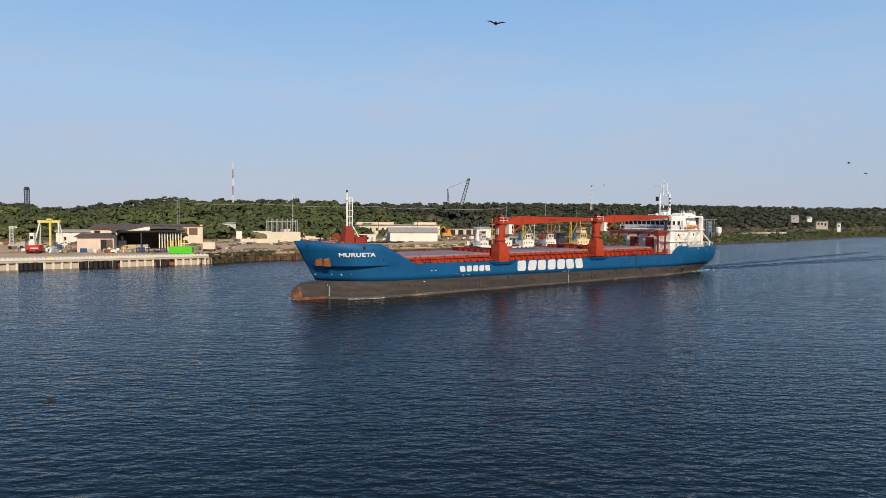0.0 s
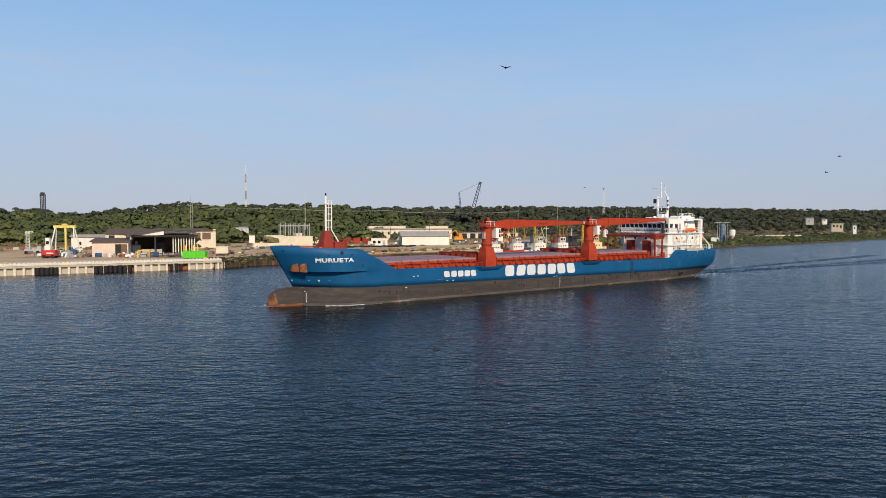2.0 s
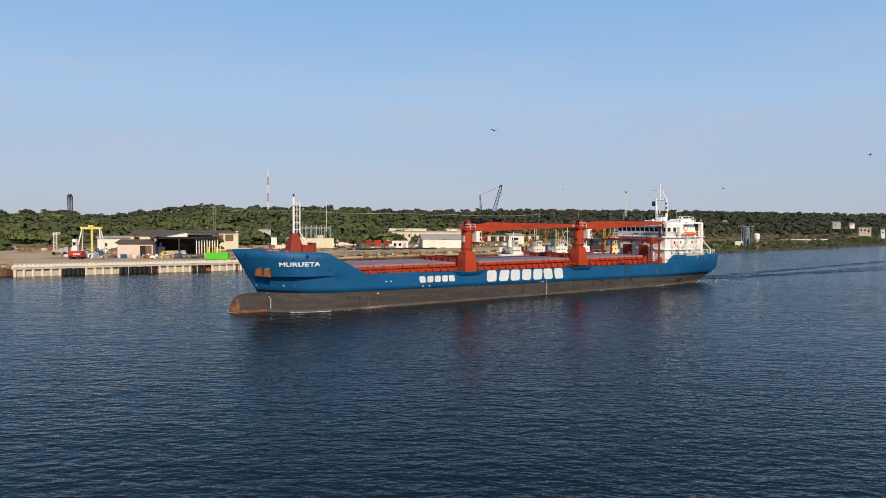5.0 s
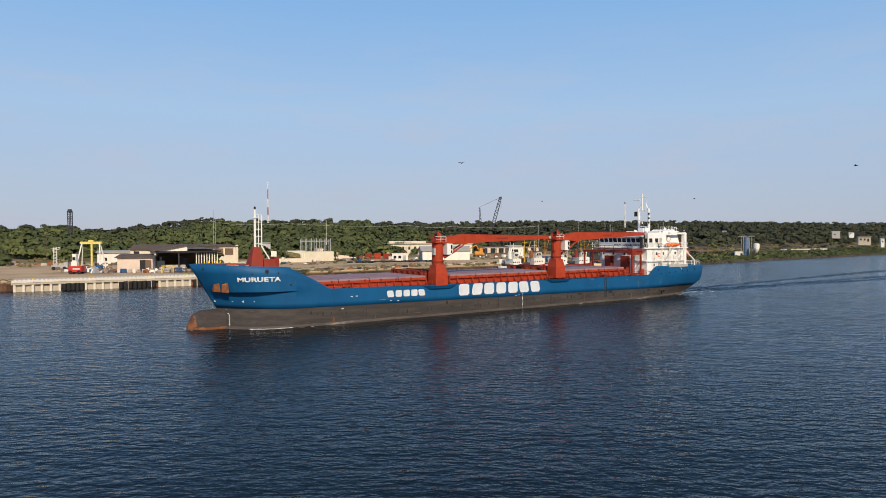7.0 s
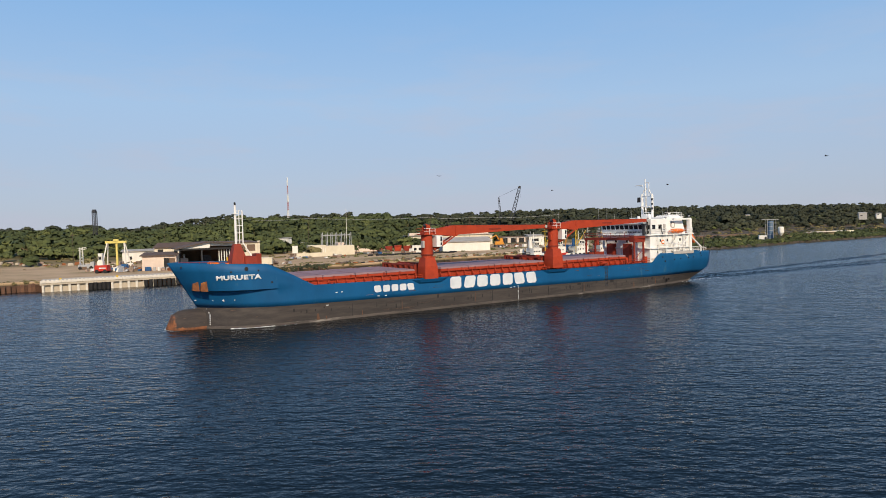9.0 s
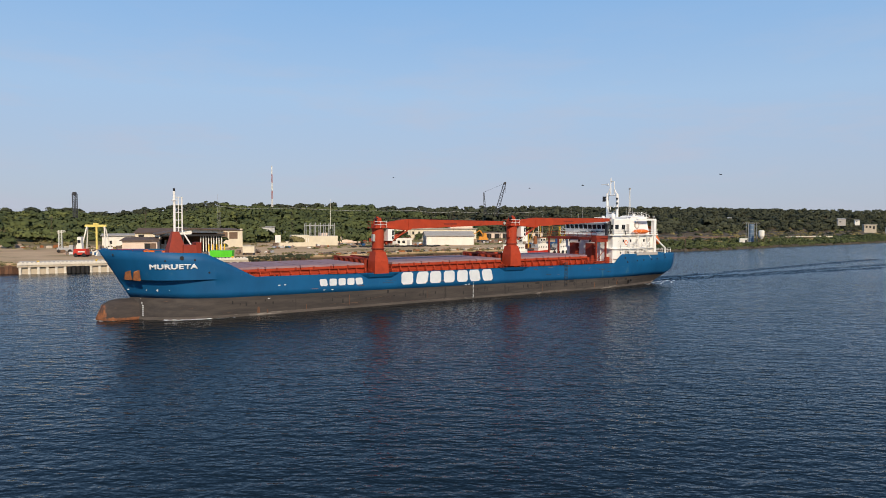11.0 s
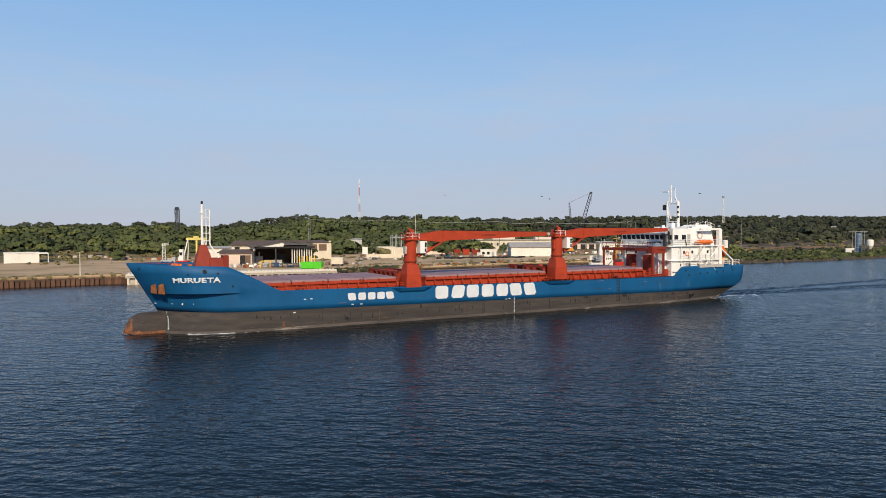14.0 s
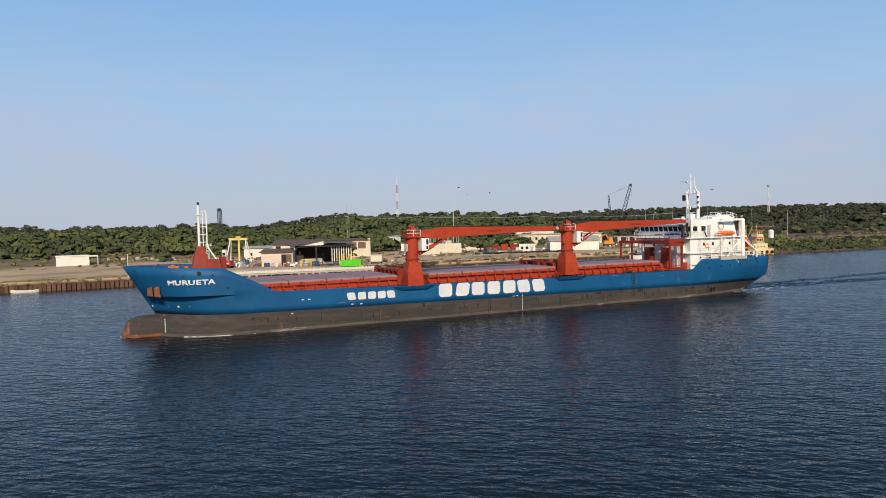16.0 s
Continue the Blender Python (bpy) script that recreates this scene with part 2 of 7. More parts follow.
def ground_material():
    m = material("yard_ground", (0.47, 0.325, 0.19), (0.33, 0.22, 0.12), 0.95, scale=0.045, spots=(0.185, 0.150, 0.055), spot_at=0.50, spot_scale=0.022, bump=0.3, bump_scale=0.8, stretch=(1.0, 1.0, 1.0))
    # dry grass takes over where the ground rises above the yard
    n, k = m.node_tree.nodes, m.node_tree.links
    b = n["Principled BSDF"]
    base = b.inputs["Base Color"].links[0].from_socket
    co, sep, mr, mix, no, ramp = (n.new("ShaderNode" + x) for x in ("TexCoord", "SeparateXYZ", "MapRange", "Mix", "TexNoise", "ValToRGB"))
    k.new(co.outputs["Object"], sep.inputs[0])
    k.new(sep.outputs[2], mr.inputs["Value"])
    mr.inputs["From Min"].default_value, mr.inputs["From Max"].default_value = 2.24, 2.7
    no.inputs["Scale"].default_value, no.inputs["Detail"].default_value = 0.12, 8
    k.new(co.outputs["Object"], no.inputs["Vector"])
    ramp.color_ramp.elements[0].color, ramp.color_ramp.elements[1].color = (0.090, 0.078, 0.032, 1), (0.205, 0.150, 0.072, 1)
    ramp.color_ramp.elements[0].position, ramp.color_ramp.elements[1].position = 0.4, 0.62
    k.new(no.outputs[0], ramp.inputs[0])
    mix.data_type = "RGBA"
    k.new(mr.outputs[0], mix.inputs["Factor"])
    k.new(base, mix.inputs["A"])
    k.new(ramp.outputs[0], mix.inputs["B"])
    # burnt brown scrubland along the far bank
    mr2, mix2, burnt = n.new("ShaderNodeMapRange"), n.new("ShaderNodeMix"), n.new("ShaderNodeValToRGB")
    k.new(sep.outputs[0], mr2.inputs["Value"])
    mr2.inputs["From Min"].default_value, mr2.inputs["From Max"].default_value = 52, 78
    burnt.color_ramp.elements[0].color, burnt.color_ramp.elements[1].color = (0.060, 0.048, 0.032, 1), (0.150, 0.112, 0.070, 1)
    burnt.color_ramp.elements[0].position, burnt.color_ramp.elements[1].position = 0.42, 0.68
    k.new(no.outputs[0], burnt.inputs[0])
    mix2.data_type = "RGBA"
    k.new(mr2.outputs[0], mix2.inputs["Factor"])
    k.new(mix.outputs["Result"], mix2.inputs["A"])
    k.new(burnt.outputs[0], mix2.inputs["B"])
    # wet dark mud and weed on the face of the bank
    mr3, mix3, mud = n.new("ShaderNodeMapRange"), n.new("ShaderNodeMix"), n.new("ShaderNodeValToRGB")
    k.new(sep.outputs[2], mr3.inputs["Value"])
    mr3.inputs["From Min"].default_value, mr3.inputs["From Max"].default_value = 2.05, 1.5
    mud.color_ramp.elements[0].color, mud.color_ramp.elements[1].color = (0.035, 0.028, 0.018, 1), (0.115, 0.080, 0.046, 1)
    mud.color_ramp.elements[0].position, mud.color_ramp.elements[1].position = 0.40, 0.70
    k.new(no.outputs[0], mud.inputs[0])
    mix3.data_type = "RGBA"
    k.new(mr3.outputs[0], mix3.inputs["Factor"])
    k.new(mix2.outputs["Result"], mix3.inputs["A"])
    k.new(mud.outputs[0], mix3.inputs["B"])
    k.new(mix3.outputs["Result"], b.inputs["Base Color"])
    return m


GROUND = ground_material()


# ---- mesh building ----
class Shape:
    """Collects vertices and faces of one part."""

    def __init__(self):
        self.v, self.f = [], []

    def add(self, verts, faces):
        n = len(self.v)
        self.v += [tuple(p) for p in verts]
        self.f += [tuple(n + i for i in f) for f in faces]
        return self

    def box(self, x0, x1, y0, y1, z0, z1):
        p = [(x, y, z) for z in (z0, z1) for x, y in ((x0, y0), (x1, y0), (x1, y1), (x0, y1))]
        return self.add(p, [(3, 2, 1, 0), (4, 5, 6, 7), (0, 1, 5, 4), (1, 2, 6, 5), (2, 3, 7, 6), (3, 0, 4, 7)])

    def taper(self, a, b, z0, z1):
        """A frustum: a and b are (x0, x1, y0, y1) at the bottom and the top."""
        p = [(x, y, z) for (x0, x1, y0, y1), z in ((a, z0), (b, z1)) for x, y in ((x0, y0), (x1, y0), (x1, y1), (x0, y1))]
        return self.add(p, [(3, 2, 1, 0), (4, 5, 6, 7), (0, 1, 5, 4), (1, 2, 6, 5), (2, 3, 7, 6), (3, 0, 4, 7)])

    def rod(self, a, b, r, r2=None, n=6):
        a, b = Vector(a), Vector(b)
        q = (b - a).to_track_quat("Z", "Y")
        r2 = r if r2 is None else r2
        p = [c + q @ Vector((rr * math.cos(2 * math.pi * i / n), rr * math.sin(2 * math.pi * i / n), 0)) for c, rr in ((a, r), (b, r2)) for i in range(n)]
        f = [(i, (i + 1) % n, n + (i + 1) % n, n + i) for i in range(n)]
        return self.add(p, f + [tuple(range(n - 1, -1, -1)), tuple(range(n, 2 * n))])

    def turned(self, x, y, rings, n=16):
        """A round body: rings of (z, radius)."""
        p = [(x + r * math.cos(2 * math.pi * i / n), y + r * math.sin(2 * math.pi * i / n), z) for z, r in rings for i in range(n)]
        f = [(k * n + i, k * n + (i + 1) % n, (k + 1) * n + (i + 1) % n, (k + 1) * n + i) for k in range(len(rings) - 1) for i in range(n)]
        return self.add(p, f + [tuple(range(n - 1, -1, -1)), tuple((len(rings) - 1) * n + i for i in range(n))])

    def extrude_y(self, outline, y0, y1):
        """An outline in x and z, drawn out from y0 to y1."""
        n = len(outline)
        p = [(x, y, z) for y in (y0, y1) for x, z in outline]
        return self.add(p, [tuple(range(n)), tuple(range(2 * n - 1, n - 1, -1))] + [(i, n + i, n + (i + 1) % n, (i + 1) % n) for i in range(n)])

    def sheet(self, rows):
        """A surface through rows of points."""
        w = len(rows[0])
        return self.add([p for r in rows for p in r], [(k * w + i, k * w + i + 1, (k + 1) * w + i + 1, (k + 1) * w + i) for k in range(len(rows) - 1) for i in range(w - 1)])

    def mesh(self, name, mat, smooth=False):
        me = bpy.data.meshes.new(name)
        me.from_pydata(self.v, [], self.f)
        me.materials.append(mat)
        if smooth:
            me.shade_smooth()
            me.set_sharp_from_angle(angle=radians(35))
        bm = bmesh.new()
        bm.from_mesh(me)
        bmesh.ops.recalc_face_normals(bm, faces=bm.faces)
        bm.to_mesh(me)
        bm.free()
        me.update()
        return me


def part(name, shape, mat, parent, label="", smooth=False):
    ob = new(name, shape.mesh(name, mat, smooth))
    ob.parent = parent
    if label:
        tagged(ob, label)
    return ob


def thing(name, m, label, category, group="", kind=""):
    ob = new(name)
    ob.empty_display_size = 0.2
    ob.matrix_world = m
    return tagged(ob, label, category, group, kind)


def railing(parent, a, b, height=1.0, mat=None, rails=3, step=1.5, r=0.03, name="railing"):
    s, a, b = Shape(), Vector(a), Vector(b)
    n = max(1, round((b - a).length / step))
    for i in range(n + 1):
        p = a.lerp(b, i / n)
        s.rod(p, p + Vector((0, 0, height)), r, n=4)
    for k in range(rails):
        h = Vector((0, 0, height * (k + 1) / rails))
        s.rod(a + h, b + h, r, n=4)
    return part(name, s, mat or WHITE, parent)


# ---- water and land ----
water = Shape().sheet([[(x, y, 0) for x in (-2600, -600, -200, 0, 200, 600, 3600)] for y in (-1500, -200, 0, 150, 400, 900, 3600)])
water_ob = new("water", water.mesh("water", WATER))
tagged(water_ob, "wide dark blue river with small wind ripples", "water", kind="structure")

SHORE = [(-900, -420), (-500, -140), (-240, 48), (-160, 104), (-122.0, 132.0), (-106, 146.5), (-92, 150.5), (-76, 161), (-58, 172), (-51, 185), (-40, 191.5), (-11, 219), (20, 240),
         (50, 258), (80, 276), (109, 299), (137, 326), (181, 361), (222, 398), (265, 441), (330, 480), (440, 545), (700, 690), (1300, 1050), (2600, 1700)]
INLAND = Vector((-0.5, 0.866))


def along(x):
    """The shore's y at an x."""
    return float(np.interp(x, [p[0] for p in SHORE], [p[1] for p in SHORE]))


def smoothstep(a, b, x):
    t = min(1, max(0, (x - a) / (b - a)))
    return t * t * (3 - 2 * t)


CREST = [(-300, -3.0), (-227, -0.5), (-208, -7.0), (-186, -4.4), (-160, -3.0), (-126, -2.4), (-97, -1.8), (-72, -3.8), (-47, 0.5), (-21, 5.5), (9, 4.2), (62, 3.0), (82, -0.8), (117, -0.3), (163, -2.0), (203, -1.6), (247, 3.4), (313, 2.4), (388, 3.0), (437, 5.0), (475, 5.0), (520, 3.2), (900, 4.0)]


def land_height(sx, d):
    """Height of the ground d metres inland of the shore point whose x is sx."""
    yard = 2.2 * smoothstep(-0.3, 0.9, d)
    right = smoothstep(20, 90, sx)
    left = smoothstep(-60, -125, sx)
    flat = 95 - 45 * right - 30 * left
    rise = (8.0 + 3.5 * right + 1.0 * left) * smoothstep(flat, flat + 150, d) + 5.0 * smoothstep(flat + 120, flat + 420, d)
    lump = 1.3 * (noise.noise(Vector((sx * 0.012, d * 0.02, 3))) + 0.4 * noise.noise(Vector((sx * 0.05, d * 0.06, 8)))) * smoothstep(flat - 20, flat + 60, d)
    rise += float(np.interp(sx, [p[0] for p in CREST], [p[1] for p in CREST])) * smoothstep(flat + 40, flat + 300, d)
    low = -1.4 * right * smoothstep(-0.3, 0.9, d) * (1 - smoothstep(15, 60, d))
    return yard + rise + lump + low - 2.6 * smoothstep(0.6, -3, d)


def ground_at(x, y):
    """Shore x, inland distance and height at a place."""
    d = 0.0
    for _ in range(6):
        sx = x - INLAND.x * d
        d = d + (y - (along(sx) + INLAND.y * d)) / 1.25
    return x - INLAND.x * d, d, land_height(x - INLAND.x * d, d)


xs = []
for (x0, y0), (x1, y1) in zip(SHORE, SHORE[1:]):
    n = max(1, round((x1 - x0) / (4 if -260 < x0 < 420 else 40)))
    xs += [x0 + (x1 - x0) * i / n for i in range(n)]
xs.append(SHORE[-1][0])
DEPTHS = [-4, -1, -0.3, 0, 0.3, 0.6, 0.9, 2, 3, 6, 10, 15, 20, 27, 35, 44, 54, 64, 75, 87, 100, 114, 130, 148, 168, 190, 215, 245, 280, 330, 400, 500, 700, 1000, 1500, 2200]
land = Shape().sheet([[(x + INLAND.x * d, along(x) + INLAND.y * d, land_height(x, d)) for d in DEPTHS] for x in xs])
ground_ob = new("ground", land.mesh("ground", GROUND, True))
tagged(ground_ob, "sandy yard with dry grass patches rising to a wooded hill", "ground", kind="structure")


def ground_z(x, y):
    return ground_at(x, y)[2]


# ---- woods ----
def foliage(name, spots, mat, label, rng, clumps=8, cards=20, category="trees", leaf=0.18):
    """Many crowns in one mesh. spots: (x, y, z of the crown's foot, radius, height)."""
    out, shade = [], []
    for x, y, z, r, h in spots:
        n = clumps
        a = rng.uniform(0, 2 * np.pi, n)
        rr = r * np.sqrt(rng.uniform(0, 1, n)) * 0.75
        cz = z + h * (0.22 + 0.62 * rng.uniform(0, 1, n) ** 0.7 * (1 - (rr / r) ** 2 * 0.45))
        cen = np.stack([x + rr * np.cos(a), y + rr * np.sin(a), cz], 1)
        size = r * rng.uniform(0.34, 0.58, n)
        dirs = rng.normal(size=(n, cards, 3))
        dirs /= np.linalg.norm(dirs, axis=2, keepdims=True)
        dirs[:, :, 2] = np.abs(dirs[:, :, 2]) * 1.2 - 0.3
        p = cen[:, None] + dirs * size[:, None, None] * np.array([1.1, 1.1, 0.55])
        # cards face roughly outwards, with some disorder
        nrm = dirs + rng.normal(size=dirs.shape) * 0.32
        nrm /= np.linalg.norm(nrm, axis=2, keepdims=True)
        t1 = np.cross(nrm, rng.normal(size=dirs.shape))
        t1 /= np.linalg.norm(t1, axis=2, keepdims=True) + 1e-9
        t2 = np.cross(nrm, t1)
        s = (size[:, None] * rng.uniform(leaf * 0.6, leaf * 1.3, (n, cards)))[..., None]
        q = np.stack([p - t1 * s - t2 * s * 0.7, p + t1 * s - t2 * s * 0.5, p + t1 * s * 0.7 + t2 * s, p - t1 * s * 0.6 + t2 * s * 0.8], 2)
        out.append(q.reshape(-1, 3))
        # the whole crown catches the light as one rounded mass
        soft = dirs * 0.75 + (p - np.array([x, y, z + h * 0.3])) / np.array([r, r, h]) * 0.8 + np.array([0, -0.1, 0.55])
        soft /= np.linalg.norm(soft, axis=2, keepdims=True) + 1e-9
        shade.append(np.repeat(soft[:, :, None], 4, 2).reshape(-1, 3))
        # the dense inside of each clump
        turn = 2 * np.pi * np.arange(7) / 6
        rings = np.stack([np.stack([w * np.cos(turn), w * np.sin(turn), np.full(7, up)], 1) for w, up in ((0.05, 0.95), (0.78, 0.5), (0.85, -0.45))])
        ball = np.broadcast_to(rings, (n, 3, 7, 3)) * rng.uniform(0.7, 1.05, (n, 3, 7, 1))
        ball[:, :, 6] = ball[:, :, 0]
        core = cen[:, None, None] + ball * (size * 0.95)[:, None, None, None] * np.array([1.1, 1.1, 0.58])
        outward = ball * 0.75 + (core - np.array([x, y, z + h * 0.3])) / np.array([r, r, h]) * 0.8 + np.array([0, -0.1, 0.45])
        outward = outward / (np.linalg.norm(outward, axis=3, keepdims=True) + 1e-9)
        for bag, grid in ((out, core), (shade, outward)):
            bag.append(np.stack([grid[:, 1:, :-1], grid[:, 1:, 1:], grid[:, :-1, 1:], grid[:, :-1, :-1]], 3).reshape(-1, 3))
    v = np.concatenate(out).astype(np.float32)
    nq = len(v) // 4
    me = bpy.data.meshes.new(name)
    me.vertices.add(len(v))
    me.vertices.foreach_set("co", v.ravel())
    me.loops.add(nq * 4)
    me.loops.foreach_set("vertex_index", np.arange(nq * 4, dtype=np.int32))
    me.polygons.add(nq)
    me.polygons.foreach_set("loop_start", np.arange(0, nq * 4, 4, dtype=np.int32))
    me.materials.append(mat)
    me.update(calc_edges=True)
    me.polygons.foreach_set("use_smooth", np.ones(nq, dtype=bool))
    me.attributes.new("custom_normal", "FLOAT_VECTOR", "POINT").data.foreach_set("vector", np.concatenate(shade).astype(np.float32).ravel())
    ob = new(name, me)
    return tagged(ob, label, category, kind="stuff")


rng = np.random.default_rng(7)


def scatter(count, sx0, sx1, d0, d1, r0, r1, tall, power=1.0):
    spots = []
    for _ in range(count):
        sx = rng.uniform(sx0, sx1)
        d = d0 + (d1 - d0) * rng.uniform(0, 1) ** power
        r = rng.uniform(r0, r1)
        spots.append((sx + INLAND.x * d, along(sx) + INLAND.y * d, land_height(sx, d) - 0.5, r, r * tall * rng.uniform(0.8, 1.25)))
    return spots


foliage("far_woods", scatter(1500, -330, -75, 114, 360, 1.5, 3.0, 1.4, 1.1) + scatter(800, -330, -75, 120, 360, 2.8, 5.0, 1.1, 1.1) + scatter(1000, -75, 60, 98, 360, 1.6, 3.2, 1.5, 1.1) + scatter(560, -75, 60, 104, 360, 3.0, 5.6, 1.2, 1.1), LEAF, "dense green tropical woods covering the low hill", rng, 6, 17, leaf=0.33)
foliage("bank_woods", scatter(1900, 60, 540, 84, 340, 1.8, 3.2, 1.5, 1.1) + scatter(900, 60, 540, 92, 340, 3.0, 5.6, 1.25, 1.1) + scatter(160, 70, 420, 36, 84, 0.9, 1.8, 1.1), LEAFDARK, "dark grey-green woods behind the far bank", rng, 6, 15, leaf=0.34)
foliage("pale_woods", scatter(560, -330, -75, 104, 340, 1.5, 4.2, 1.25, 1.0) + scatter(300, -75, 60, 96, 340, 1.7, 4.2, 1.25, 1.0) + scatter(110, 60, 480, 70, 280, 1.8, 3.8, 1.2, 1.0), LEAFLIGHT, "yellow-green trees among the darker woods", rng, 6, 17, leaf=0.33)
foliage("dry_scrub", scatter(420, -330, -75, 80, 150, 0.7, 2.0, 0.9) + scatter(420, 70, 430, 22, 110, 0.8, 2.0, 1.0) + scatter(160, -330, 60, 110, 320, 1.5, 3.0, 1.2), LEAFDRY, "dry brown scrub at the foot of the woods", rng, 5, 14, "shrubs", leaf=0.40)
foliage("shore_scrub", scatter(1300, 55, 430, 0.4, 9, 0.7, 1.6, 1.2) + scatter(1300, 66, 430, 6, 42, 0.9, 2.3, 1.0), LEAF, "low green scrub along the river bank", rng, 4, 14, "shrubs", leaf=0.40)
foliage("shore_bushes", scatter(380, 55, 430, 2, 40, 0.8, 2.0, 1.0), LEAFLIGHT, "yellow-green bushes among the scrub of the far bank", rng, 4, 16, "shrubs", leaf=0.40)
foliage("ridge_woods", scatter(900, -420, 560, 320, 560, 2.6, 5.0, 1.5) + scatter(420, 520, 1100, 40, 420, 3.0, 5.5, 1.6), LEAFDARK, "distant dark treetops along the ridge", rng, 6, 14, leaf=0.34)
foliage("emergent_trees", [(x, y, z - 2.0, r, h) for x, y, z, r, h in scatter(60, -330, 620, 300, 440, 3.2, 5.6, 1.7)], LEAFDARK, "taller broad-crowned trees standing above the woods", rng, 12, 26, leaf=0.30)

# stones along the water's edge
stones = Shape()
rng_stone = random.Random(21)
for _ in range(1500):
    sx = rng_stone.uniform(26, 430)
    d, k = rng_stone.uniform(-1.2, 0.9), rng_stone.uniform(0.25, 0.75)
    x, y, z = sx + INLAND.x * d, along(sx) + INLAND.y * d, max(-0.1, land_height(sx, d))
    stones.taper((x - k, x + k * 0.9, y - k * 0.7, y + k * 0.7), (x - k * rng_stone.uniform(0.3, 0.7), x + k * 0.5, y - k * 0.4, y + k * 0.3), z - 0.4, z + k * rng_stone.uniform(0.4, 0.9))
ROCK = material("bank_stone", (0.085, 0.075, 0.062), (0.040, 0.036, 0.031), 0.9, scale=0.8, spots=(0.26, 0.235, 0.20), spot_at=0.60, spot_scale=0.9, island=0.4)
tagged(new("shore_rubble", stones.mesh("shore_rubble", ROCK)), "dark rubble stones along the far bank's waterline", "stones", kind="stuff")

# ---- the ship ----
SHIP_TURN, SHIP_SPEED = 219.293, 2.8383
ship = thing("cargo_ship", pose(0, 0, 0), "blue-hulled general cargo ship with red deck cranes under way", "ship")
BEAM = 6.6


def stem(z):
    """How far forward the stem stands at a height."""
    return 0.2 - (8.53 - max(z, 2.5)) * 0.592 + (0.25 * (2.5 - z) if z < 2.5 else 0)


def paint_line(x):
    return 2.62 + x * 0.0092


def sheer(x):
    """The top edge of the hull along the ship."""
    return float(np.interp(x, [-102, -95, -87, -86.4, -84.6, -50, -16.6, -16, -10.9, -10.4, 0.2], [5.92, 5.95, 6.1, 6.0, 4.5, 4.66, 4.98, 5.3, 8.06, 8.16, 8.55]))


def keel(x):
    return float(np.interp(x, [-103.2, -100.9, -98.7, -96, -90], [2.8, 1.6, 0.45, -0.8, -2.6]))


def half_width(s, z, upper):
    length, power = (13.5, 3.7) if upper else (14.5, 2.6) if z > 2.0 else (22.0, 6.0)
    b = BEAM * (1 - (1 - min(1, s / length)) ** power)
    return b


def stern_taper(x, z):
    c = max(0, (-90 - x) / 12)
    low = max(0, min(1, (4.6 - z) / 4.0)) * max(0, min(1, (-82 - x) / 14))
    return (1 - 0.12 * c ** 3) * (1 - 0.32 * low ** 1.5)


def hull_point(s, row):
    blend = max(0, 1 - s / 20)
    x_mid = stem(4.0) * blend - s
    p, top = paint_line(x_mid), sheer(stem(8.0) * blend - s)
    zs = [-2.6, -0.8, 0.0, 0.35, p * 0.55, p, p + 0.7, 3.9, 4.72, 4.9]
    upper = row >= 9
    z = zs[row] if row < 10 else 4.9 + (max(top, 4.9) - 4.9) * (row - 9) / 3
    z = max(min(z, top), keel(x_mid))
    x = stem(z) * blend - s
    return x, half_width(s, z, upper) * stern_taper(x, z), z


def stations():
    s = [0, 0.15, 0.4, 0.8, 1.3, 2, 2.8, 3.7, 4.7, 5.8, 7, 8.2, 9.4, 10.3, 10.8, 11.4, 12.5, 14, 15.6, 16.2, 16.8, 18, 20]
    return s + [20 + 2.0 * i for i in range(1, 32)] + [83.5, 84.4, 84.8, 85.4, 86.0, 86.6, 87.2, 88.5, 90, 91.5, 93, 94.5, 96, 97.5, 99, 100.2, 101.4, 102.4, 103.2]


ST = stations()
upper_hull, lower_hull, scum_hull = Shape(), Shape(), Shape()
for side in (1, -1):
    grid = [[(lambda q: (q[0], side * q[1], q[2]))(hull_point(s, r)) for r in range(13)] for s in ST]
    upper_hull.sheet([g[5:] for g in grid])
    lower_hull.sheet([g[3:6] for g in grid])
    scum_hull.sheet([g[:4] for g in grid])
last = [hull_point(ST[-1], r) for r in range(13)]
upper_hull.add([(x, y, z) for x, y, z in last[5:]] + [(x, -y, z) for x, y, z in last[5:]], [(i, i + 1, 9 + i, 8 + i) for i in range(7)])
hull = part("hull", upper_hull, BLUE, ship, "blue painted upper hull", True)
hull.modifiers.new("plating", "SOLIDIFY").thickness = 0.08
part("bottom_plating", lower_hull, BOTTOM, ship, "dark brown-black bottom paint", True)
part("waterline_belt", scum_hull, SCUM, ship, "pale scum along the waterline", True)

